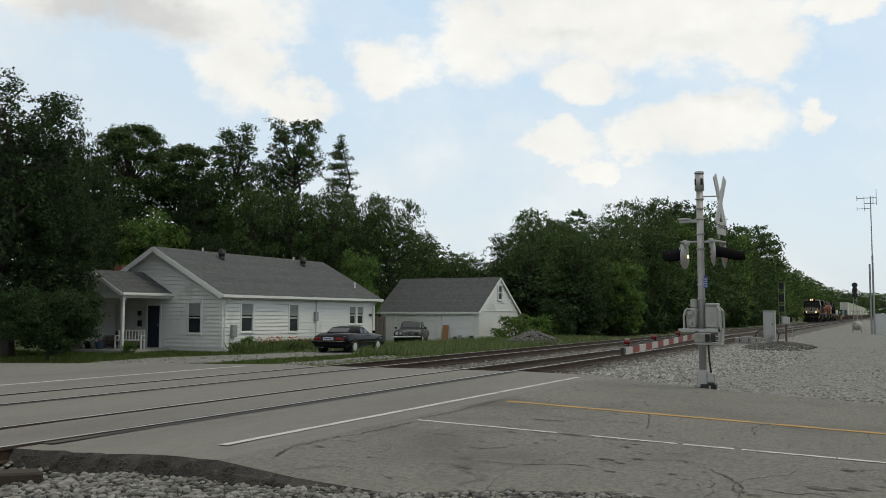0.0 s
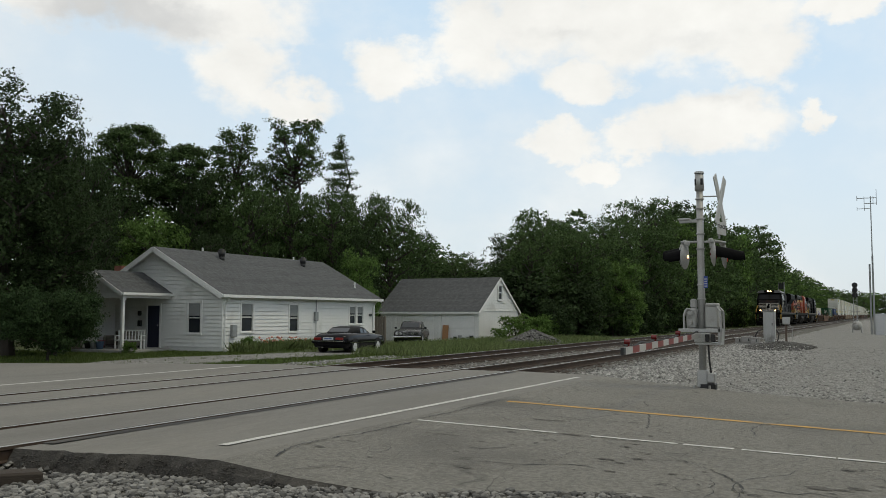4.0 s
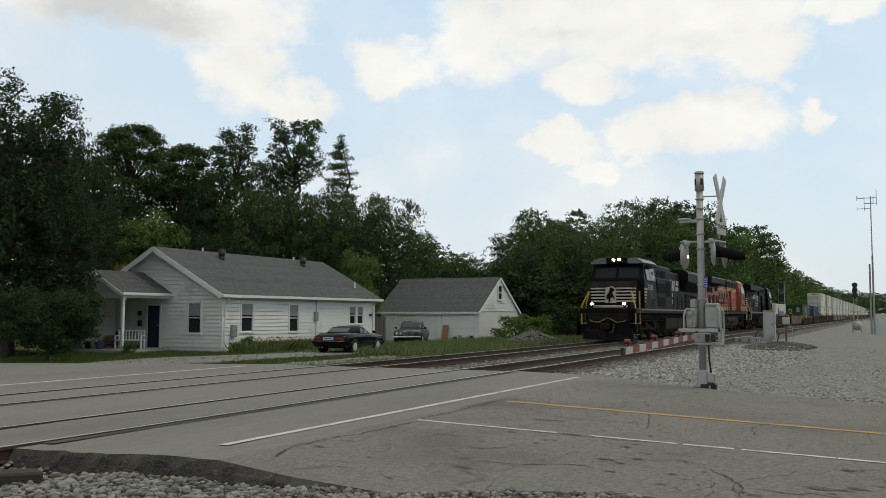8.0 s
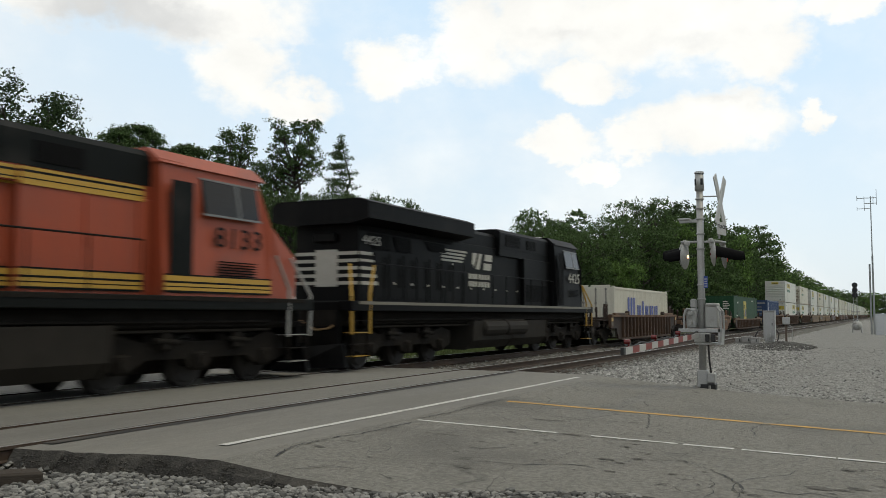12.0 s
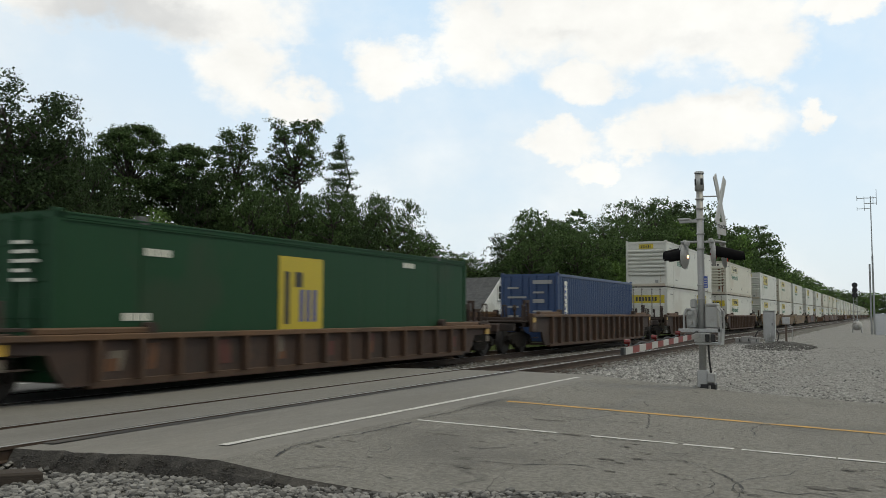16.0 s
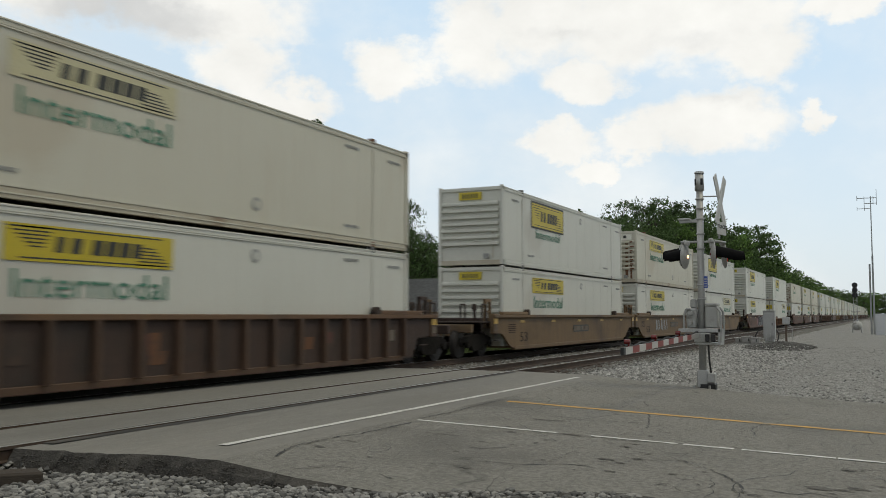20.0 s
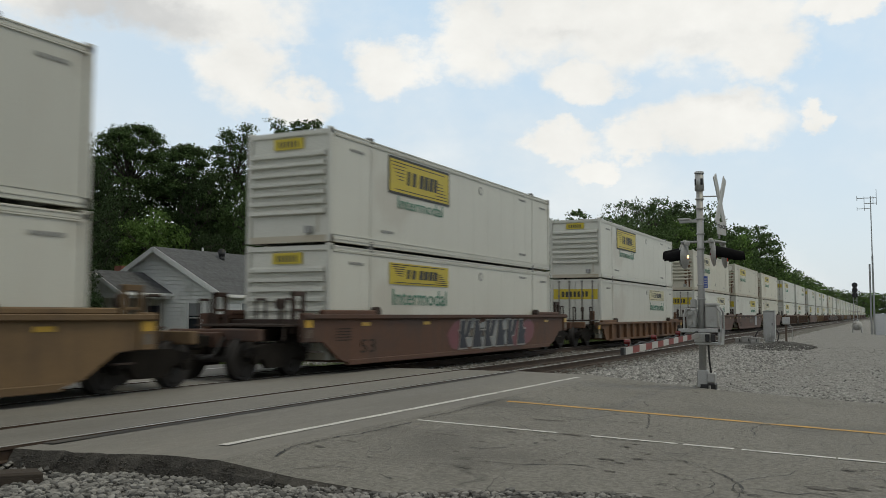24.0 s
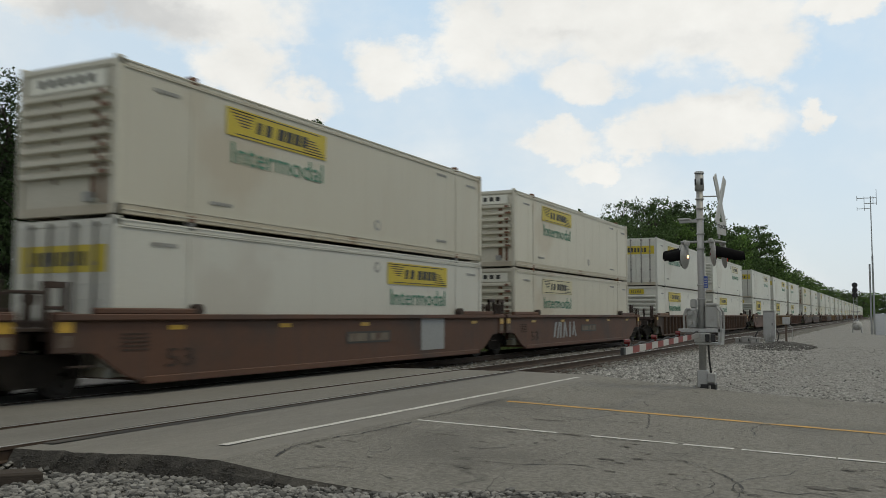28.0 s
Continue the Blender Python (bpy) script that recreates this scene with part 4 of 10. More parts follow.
    cloth = mat("worn_sofa_cloth", (0.20, 0.185, 0.16), (0.13, 0.12, 0.105), 5.0, 0.95, bump=0.4)
    for n, a in (("seat", (-0.7, 0.7, -0.4, 0.35, 0.12, 0.42)), ("backrest", (-0.7, 0.7, 0.2, 0.42, 0.40, 0.82)), ("armrest", (-0.88, -0.7, -0.42, 0.4, 0.1, 0.6)), ("armrest", (0.7, 0.88, -0.42, 0.4, 0.1, 0.6))):
        bm = B()
        box(bm, *a, 0.05)
        part(n, bm, cloth, sofa)
    for x in (-0.8, 0.8):
        for y in (-0.35, 0.33):
            bm = B()
            box(bm, x - 0.03, x + 0.03, y - 0.03, y + 0.03, 0.0, 0.13)
            part("foot", bm, M_BLACK, sofa)
    wall_lamp = thing("wall_lamp", "black wall lantern beside the door", "lamp", pose(-33.5, y0 - 0.12, 1.5))
    bm = B()
    box(bm, -0.07, 0.07, -0.08, 0.08, -0.12, 0.12, 0.02)
    part("lantern", bm, M_BLACK, wall_lamp)
    bm = B()
    box(bm, -0.1, 0.1, -0.05, 0.1, -0.65, -0.35, 0.02)
    part("mailbox", bm, M_BLACK, wall_lamp)


def build_garage():
    x0, x1, y0, y1, zb, ze = -32.1, -24.5, 54.93, 62.0, -0.42, 1.70
    yr, zr = 58.45, 4.02
    g = thing("garage", "white block two-door garage with a grey shingle roof", "garage")
    core = B()
    prism(core, [(y0 + 0.02, zb), (y1, zb), (y1, ze), (yr, zr - 0.12), (y0 + 0.02, ze)], 0, x0, x1)
    part("wall", core, M_BLOCK, g, "white painted block wall")
    doors = ((-30.25, -27.85), (-27.3, -24.85))
    for a, b in doors:
        for i in range(4):
            bm = B()
            z = zb + i * 0.465
            box(bm, a, b, y0 - 0.015, y0 + 0.02, z, z + 0.455, 0.008)
            d = part("door_panel", bm, M_TRIM, g, "white sectional garage door panel")
            for j in range(4):
                bm = B()
                w = (b - a) / 4
                box(bm, a + j * w + 0.08, a + (j + 1) * w - 0.08, y0 - 0.022, y0 - 0.012, z + 0.09, z + 0.37, 0.004)
                part("raised_field", bm, M_TRIM, d)
    for a, b in ((x0, -30.25), (-27.85, -27.3), (-24.85, x1)):
        bm = B()
        box(bm, a, b, y0 - 0.07, y0 + 0.02, zb, ze)
        part("pier", bm, M_BLOCK, g)
    bm = B()
    box(bm, x0, x1, y0 - 0.08, y0 + 0.02, 1.44, ze)
    part("lintel", bm, M_TRIM, g)
    on_end = lambda s, o, z: (x1 + o, s, z)
    def gable(z):
        k = (zr - z) / (zr - ze)
        full = [(yr + (y0 - yr) * k, yr + (y1 - yr) * k)]
        if 2.45 < z < 3.55:
            return [(full[0][0], 58.1), (58.85, full[0][1])]
        return full
    boards(g, None, gable, ze, zr - 0.12, on_end)
    sash_window(g, lambda s, o, z: (x1 + 0.05 + o, s, z), 58.15, 58.8, 2.5, 3.5, blind=False)
    o = 0.3
    k = (zr - ze) / (yr - y0)
    lo = ze - 0.25 * k + 0.1
    shingles("roof", g, (x0 - o, yr, zr + 0.08), (x1 + 0.12, yr, zr + 0.08), (x0 - o, y0 - 0.25, lo), (x1 + 0.12, y0 - 0.25, lo), "grey asphalt-shingle roof slope", 20)
    shingles("roof", g, (x0 - o, yr, zr + 0.08), (x1 + 0.12, yr, zr + 0.08), (x0 - o, y1 + 0.25, lo), (x1 + 0.12, y1 + 0.25, lo), "grey asphalt-shingle roof slope", 6)
    for y in (y0 - 0.25, y1 + 0.25):
        beam(g, "barge_board", (x1 + 0.13, yr, zr - 0.02), (x1 + 0.13, y, lo - 0.08), 0.03, 0.16)
    beam(g, "gutter", (x0 - o, y0 - 0.28, lo - 0.06), (x1 + 0.12, y0 - 0.28, lo - 0.06), 0.1, 0.11)
    bm = B()
    box(bm, x1 - 0.8, x1 + 0.0, y1 + 0.02, y1 + 1.4, zb, 1.5)
    part("lean_to", bm, M_WOOD, g, "low grey lean-to behind the garage")
    plank = thing("leaning_board", "bare brown board leaning on the garage", "board", pose(-26.9, y0 - 0.35, zb + 0.02, -8, 0, 0))
    bm = B()
    box(bm, -0.22, 0.22, -0.02, 0.02, 0, 1.15, 0.004)
    part("board", bm, mat("bare_plywood", (0.33, 0.17, 0.08), (0.26, 0.13, 0.06), 3, 0.8), plank)
    fence = thing("fence", "weathered grey board fence beside the house", "fence", pose(-29.25, 49.0, -0.4))
    for i in range(7):
        bm = B()
        box(bm, 0.05 + i * 0.125 - 0.055, 0.05 + i * 0.125 + 0.055, -0.012, 0.012, 0.05, 1.7 + 0.02 * (i % 3), 0.004)
        part("board", bm, M_WOOD, fence)
    for z in (0.4, 1.4):
        bm = B()
        box(bm, 0, 0.86, 0.012, 0.05, z, z + 0.08)
        part("rail", bm, M_WOOD, fence)
    bm = B()
    box(bm, 0.87, 0.97, -0.05, 0.05, 0, 1.75)
    part("post", bm, M_WOOD, fence)
    for i in range(6):
        can = thing("junk_pail", "dark pail among clutter before the garage", "pail", pose(-26.3 + i * 0.3, y0 - 0.5 - 0.1 * (i % 2), zb))
        bm = B()
        tube(bm, (0, 0, 0), (0, 0, 0.3 + 0.08 * (i % 3)), 0.1, 0.13, 10)
        part("body", bm, M_BLACK if i % 2 else M_GREY, can)
        bm = B()
        tube(bm, (0, 0, 0.3 + 0.08 * (i % 3)), (0, 0, 0.33 + 0.08 * (i % 3)), 0.14, 0.14, 10)
        part("rim", bm, M_GREY, can)
    pile_rng = random.Random(8)
    spots = []
    for _ in range(1800):
        a, r = pile_rng.uniform(0, 6.28), pile_rng.random() ** 0.6
        spots.append((-19.0 + math.cos(a) * r * 1.8, 50.5 + math.sin(a) * r * 3.6, -0.40 + 0.95 * (1 - r) ** 0.9))
    tagged(strew("gravel_heap", pile_rng, spots, 0.10, M_DARK_STONE, sharp=True), "heap of dark grey gravel beside the track", "gravel heap", kind="stuff")


build_house()
build_garage()

# ---------------------------------------------------------------- trees, bushes, grass
def leaf_mat(name, c, c2):
    m = mat(name, c, c2, 0.35, 0.7, fine=3.0, island=0.55)
    t = m.node_tree
    b = t.nodes["Principled BSDF"]
    b.inputs["Specular IOR Level"].default_value = 0.10
    # light passes through the leaves
    thin, both = t.nodes.new("ShaderNodeBsdfTranslucent"), t.nodes.new("ShaderNodeMixShader")
    t.links.new(b.inputs["Base Color"].links[0].from_socket, thin.inputs["Color"])
    both.inputs[0].default_value = 0.25
    t.links.new(b.outputs[0], both.inputs[1])
    t.links.new(thin.outputs[0], both.inputs[2])
    t.links.new(both.outputs[0], t.nodes["Material Output"].inputs["Surface"])
    return m


M_LEAF = leaf_mat("oak_leaf", (0.062, 0.102, 0.036), (0.092, 0.138, 0.048))
M_LEAF_DARK = leaf_mat("dark_leaf", (0.034, 0.055, 0.022), (0.052, 0.080, 0.031))
M_LEAF_LIGHT = leaf_mat("light_leaf", (0.118, 0.195, 0.050), (0.088, 0.148, 0.040))
M_NEEDLE = leaf_mat("evergreen_needle", (0.034, 0.060, 0.023), (0.048, 0.078, 0.030))
# Leaf colour paled to carry the haze of distance.
M_LEAF_HAZE = leaf_mat("haze_tinted_leaf", (0.10, 0.13, 0.08), (0.12, 0.15, 0.095))
M_BARK = mat("bark", (0.040, 0.033, 0.026), (0.062, 0.052, 0.042), 3.0, 0.95, bump=0.9, fine=20, stretch=(3, 3, 0.5))


def leaves(name, rng, lobes, count, size, material, per=7, spread=0.42, shell=0.55, core=110):
    """A crown: tufts of small leaves through the outer parts of a set of uneven lobes (x, y, z, rx, ry, rz)."""
    r = np.random.RandomState(rng.randrange(99999))
    w = np.array([l[3] * l[4] + l[4] * l[5] + l[3] * l[5] for l in lobes])
    pick = r.choice(len(lobes), count, p=w / w.sum())
    L = np.array(lobes)[pick]
    d = r.normal(size=(count, 3))
    d /= np.linalg.norm(d, axis=1)[:, None]
    d[:, 2] = np.where(d[:, 2] < -0.5, -d[:, 2], d[:, 2])
    lump = 1 + 0.22 * np.sin(d[:, 0] * 5.1 + L[:, 0] * 3) * np.sin(d[:, 1] * 4.3 + L[:, 1] * 2) + 0.15 * np.sin(d[:, 2] * 7 + L[:, 2] * 5)
    rad = (shell + (1 - shell) * r.random_sample(count) ** 0.7) * lump
    tuft = L[:, :3] + d * L[:, 3:6] * rad[:, None]
    n = count * per
    big = spread * (0.6 + 0.8 * r.random_sample(count))
    k = r.normal(size=(n, 3))
    k /= np.linalg.norm(k, axis=1)[:, None]
    k[:, 2] = np.where(k[:, 2] < -0.35, -k[:, 2], k[:, 2])  # leaves cover the tops and sides of each tuft
    c = np.repeat(tuft, per, 0) + k * np.array((1, 1, 0.75)) * (np.repeat(big, per) * (0.35 + 0.95 * r.random_sample(n)))[:, None]
    face = 0.6 * k + 0.6 * r.normal(size=(n, 3)) + np.array((0, 0, 0.5))
    face /= np.linalg.norm(face, axis=1)[:, None]
    a = np.cross(face, r.normal(size=(n, 3)))
    a /= np.linalg.norm(a, axis=1)[:, None]
    b = np.cross(face, a)
    s = size * (0.6 + 0.8 * r.random_sample(n))[:, None]
    a, b = a * s, b * s * 0.8
    v = np.stack([c - b, c + a * 1.5, c + b], 1).reshape(-1, 3)
    if core:  # the dense inner foliage that keeps the light out of the crown
        many = len(lobes) * core
        Q = np.repeat(np.array(lobes), core, 0)
        q = r.normal(size=(many, 3))
        q *= (r.random_sample(many) ** 0.4 / np.linalg.norm(q, axis=1))[:, None] * 0.72
        q = Q[:, :3] + q * Q[:, 3:6]
        e = [q + r.normal(size=(many, 3)) * (0.05 + 0.03 * Q[:, 3:4]) for _ in range(3)]
        v = np.concatenate([v, np.stack(e, 1).reshape(-1, 3)])
        n += many
    me = bpy.data.meshes.new(name)
    me.vertices.add(3 * n)
    me.vertices.foreach_set("co", v.astype(np.float32).ravel())
    me.loops.add(3 * n)
    me.loops.foreach_set("vertex_index", np.arange(3 * n, dtype=np.int32))
    me.polygons.add(n)
    me.polygons.foreach_set("loop_start", np.arange(0, 3 * n, 3, dtype=np.int32))
    me.update(calc_edges=True)
    me.materials.append(material)
    return me


def limb(bm, a, b, r0, r1, rng, bends=3, n=7):
    a, b = Vector(a), Vector(b)
    last = a
    for i in range(1, bends + 1):
        f = i / bends
        p = a.lerp(b, f) + Vector((rng.uniform(-1, 1), rng.uniform(-1, 1), rng.uniform(-0.4, 0.4))) * (b - a).length * 0.06 * (i < bends)
        tube(bm, last, p, r0 + (r1 - r0) * (i - 1) / bends, r0 + (r1 - r0) * f, n)
        last = p


TREE_KINDS = {}


def tree_kind(kind, seed, height, lobes, material, count, size, open_crown=False, name="tree", twigs=2, stem=1.0, **more):
    rng = random.Random(seed)
    trunk = B()
    limb(trunk, (0, 0, -0.3), (rng.uniform(-0.3, 0.3), rng.uniform(-0.3, 0.3), height * 0.8), height * 0.026 * stem, height * 0.007 * stem, rng, 5, 8)
    for i, l in enumerate(lobes):
        z = clamp(l[2] - l[5] * 0.9, height * 0.12, height * 0.7)
        limb(trunk, (0, 0, z), (l[0], l[1], l[2]), height * 0.009 * stem, height * 0.003 * stem, rng, 2 if not twigs else 3, 5)
        for j in range(4 if open_crown else twigs):
            e = Vector((l[0] + rng.uniform(-0.9, 0.9) * l[3], l[1] + rng.uniform(-0.9, 0.9) * l[4], l[2] + rng.uniform(-0.2, 0.9) * l[5]))
            limb(trunk, (l[0], l[1], l[2] - l[5] * 0.3), e, height * 0.004 * stem, height * 0.0016 * stem, rng, 2, 4)
    trunk_mesh = bpy.data.meshes.new("trunk")
    trunk.to_mesh(trunk_mesh)
    trunk.free()
    trunk_mesh.materials.append(M_BARK)
    TREE_KINDS[kind] = (name, trunk_mesh, leaves("crown", rng, lobes, count, size, material, **more), height)


def round_lobes(seed, h, w, n, low=0.3, slim=1.0):
    rng = random.Random(seed)
    out = [(0, 0, h * 0.60, w * 0.46, w * 0.46, h * 0.26)]
    for i in range(n):
        a = i * 2.4 + rng.uniform(-0.4, 0.4)
        z = h * (low + (0.92 - low) * ((i + 0.5) / n))
        k = math.sin(min(1.0, 1.25 - abs((z / h) - 0.45) * 1.35) * 1.57)
        r = w * 0.62 * k * rng.uniform(0.75, 1.1) * slim
        s = w * rng.uniform(0.24, 0.40)
        out.append((math.cos(a) * r, math.sin(a) * r, z - s * 0.3, s, s, s * rng.uniform(0.65, 0.95)))
    return out


def fan_lobes(seed, h, w, n):
    """Layered flat fans of leaves, as of a sumac: high umbrella-shaped tiers."""
    rng = random.Random(seed)
    out = []
    for i in range(n):
        f = (i + 0.5) / n
        a, r = i * 2.4 + rng.uniform(-0.3, 0.3), w * math.sqrt(f) * 0.88
        z = h * (0.97 - 0.10 * f - 0.16 * f * f) + rng.uniform(-0.3, 0.2)
        s = w * rng.uniform(0.20, 0.30)
        out.append((math.cos(a) * r, math.sin(a) * r, z - s * 0.5, s, s, s * 0.5))
        if i % 3:
            out.append((math.cos(a) * r * 0.95, math.sin(a) * r * 0.95, z - h * rng.uniform(0.10, 0.40), s * 1.2, s * 1.2, s * 0.8))
    return out


def spruce_kind(kind, seed, h, w, material, low=0.3):
    """A thin spruce: drooping boughs in whorls up a straight stem, with gaps between them."""
    rng = random.Random(seed)
    trunk, lobes, z = B(), [], h * low
    limb(trunk, (0, 0, -0.3), (0.1, 0, h), h * 0.014, h * 0.002, rng, 5, 7)
    while z < h * 0.985:
        reach = w * (1 - (z / h - low) / (1.02 - low)) ** 0.75
        for k in range(8):
            a = k * 0.79 + rng.uniform(-0.5, 0.5)
            m = reach * rng.uniform(0.55, 1.2)
            zz, sag = z + rng.uniform(-0.03, 0.03) * h, rng.uniform(0.25, 0.5)
            pts = [(math.cos(a) * m * f, math.sin(a) * m * f, zz - sag * m * f + 0.30 * m * f * f) for f in (0.0, 0.35, 0.7, 1.0)]
            pipe(trunk, pts, 0.022, 4)
            for p in pts[1:]:
                lobes.append((p[0], p[1], p[2] - 0.08, 0.22 + 0.14 * reach, 0.22 + 0.14 * reach, 0.22))
        z += h * 0.036
    me = bpy.data.meshes.new("trunk")
    trunk.to_mesh(me)
    trunk.free()
    me.materials.append(M_BARK)
    TREE_KINDS[kind] = ("tree", me, leaves("crown", rng, lobes, 2100, 0.055, material, per=16, spread=0.26, shell=0.1, core=0), h)


def spire_lobes(seed, h, w, n, low=0.2):
    """Upright clumps under several pointed tops."""
    rng = random.Random(seed)
    out = []
    for i in range(n):
        f = i / (n - 1)
        a, z = i * 2.4, h * (low + (0.93 - low) * f)
        r = w * (0.75 if f < 0.6 else 0.75 - 0.95 * (f - 0.6)) * rng.uniform(0.5, 1.0)
        s = w * rng.uniform(0.22, 0.34) * (1 - 0.35 * f)
        out.append((math.cos(a) * r, math.sin(a) * r, z, s, s, s * 1.5))
    return out


tree_kind("oak", 1, 13, round_lobes(1, 13, 5.3, 34, 0.14), M_LEAF, 720, 0.105, per=26, spread=0.46, core=45)
tree_kind("maple", 2, 13, round_lobes(2, 13, 4.7, 36, 0.10), M_LEAF_DARK, 720, 0.105, per=26, spread=0.46, core=45)
tree_kind("broad", 3, 11, round_lobes(3, 11, 5.5, 34, 0.10), M_LEAF, 720, 0.105, per=26, spread=0.46, core=45)
tree_kind("light", 4, 8, round_lobes(4, 8, 3.4, 26, 0.12), M_LEAF_LIGHT, 640, 0.085, per=28, spread=0.36)
tree_kind("great_maple", 31, 12.3, round_lobes(31, 12.3, 3.9, 44, 0.10), M_LEAF_DARK, 1250, 0.07, per=30, spread=0.38, core=110)
tree_kind("fan", 32, 16.0, fan_lobes(32, 16.0, 2.9, 34), M_LEAF, 1250, 0.072, False, per=30, spread=0.34, shell=0.4, core=30, stem=0.4)
tree_kind("fan_small", 33, 14.0, fan_lobes(33, 14.0, 2.0, 26), M_LEAF, 900, 0.072, False, per=30, spread=0.32, shell=0.4, core=30, stem=0.4)
tree_kind("spire", 34, 16.3, spire_lobes(34, 16.3, 2.6, 44), M_LEAF, 1050, 0.075, per=30, spread=0.38, core=45, stem=0.55)
tree_kind("open", 5, 17.5, round_lobes(5, 17.5, 2.9, 26, 0.66, 1.0)[1:], M_LEAF, 430, 0.080, True, per=26, spread=0.30, shell=0.35, core=6, stem=0.6)
spruce_kind("spruce", 35, 15.7, 3.0, M_LEAF)
tree_kind("far", 6, 14, round_lobes(6, 14, 5.7, 28, 0.1), M_LEAF, 520, 0.19, per=15, spread=0.62, twigs=0, core=40)
tree_kind("far_light", 7, 14, round_lobes(7, 14, 5.1, 26, 0.08), M_LEAF_LIGHT, 500, 0.19, per=15, spread=0.6, twigs=0, core=40)
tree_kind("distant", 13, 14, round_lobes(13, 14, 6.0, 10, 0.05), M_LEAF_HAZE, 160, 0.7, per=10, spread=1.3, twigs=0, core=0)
# Scrub takes the dark leaf colour for the shade under the trees.
tree_kind("scrub", 8, 4, round_lobes(8, 4, 2.6, 14, 0.03), M_LEAF_DARK, 260, 0.11, name="bush", per=16, spread=0.34, twigs=0, core=40)
tree_kind("scrub_light", 9, 3, round_lobes(9, 3, 2.0, 12, 0.03), M_LEAF_LIGHT, 260, 0.09, name="bush", per=16, spread=0.26, twigs=0, core=40)
tree_kind("juniper", 10, 2.9, [(0.0, 0.0, 1.75, 1.35, 1.35, 0.85)] + [(math.cos(i * 2.4) * 1.45, math.sin(i * 2.4) * 1.45, 1.45 + 0.55 * math.sin(i * 1.7), 0.72, 0.72, 0.55) for i in range(18)] + [(0.2, 0.1, 0.7, 0.6, 0.6, 0.6)], M_NEEDLE, 1500, 0.042, name="bush", per=36, spread=0.24, core=90)

LABELS = {"oak": "tall leafy green tree with a dense uneven crown", "maple": "tall dark-green leafy tree behind the house", "broad": "broad green leafy tree with low limbs", "light": "young tree with bright light-green leaves",
          "open": "tall tree with a thin crown showing sky between limbs", "far": "large green tree along the railway", "far_light": "light-green tree along the railway", "distant": "green tree with haze-pale leaves, far off or out of view", "scrub": "green bush at the edge of the woods",
          "scrub_light": "low light-green leafy shrub", "great_maple": "huge dark-green maple beside the porch", "fan": "tall sumac with flat umbrella-like tiers of leaves", "fan_small": "smaller sumac with flat umbrella-like leaf tiers", "spire": "tall dense green tree with pointed tops",
          "spruce": "thin spruce with drooping boughs and gaps", "juniper": "dense dark evergreen bush on the lawn"}


def plant(kind, x, y, scale=1.0, turn=0.0, wide=1.0, z=-0.4, group="trees by the railway"):
    name, trunk, crown, height = TREE_KINDS[kind]
    t = thing(name, LABELS[kind], name, pose(x, y, z, 0, 0, turn), group)
    t.scale = (scale * wide, scale * wide, scale * (1.055 if name == "tree" else 1.0))
    piece("trunk", trunk, None, t)
    piece("crown", crown, None, t)
    return t


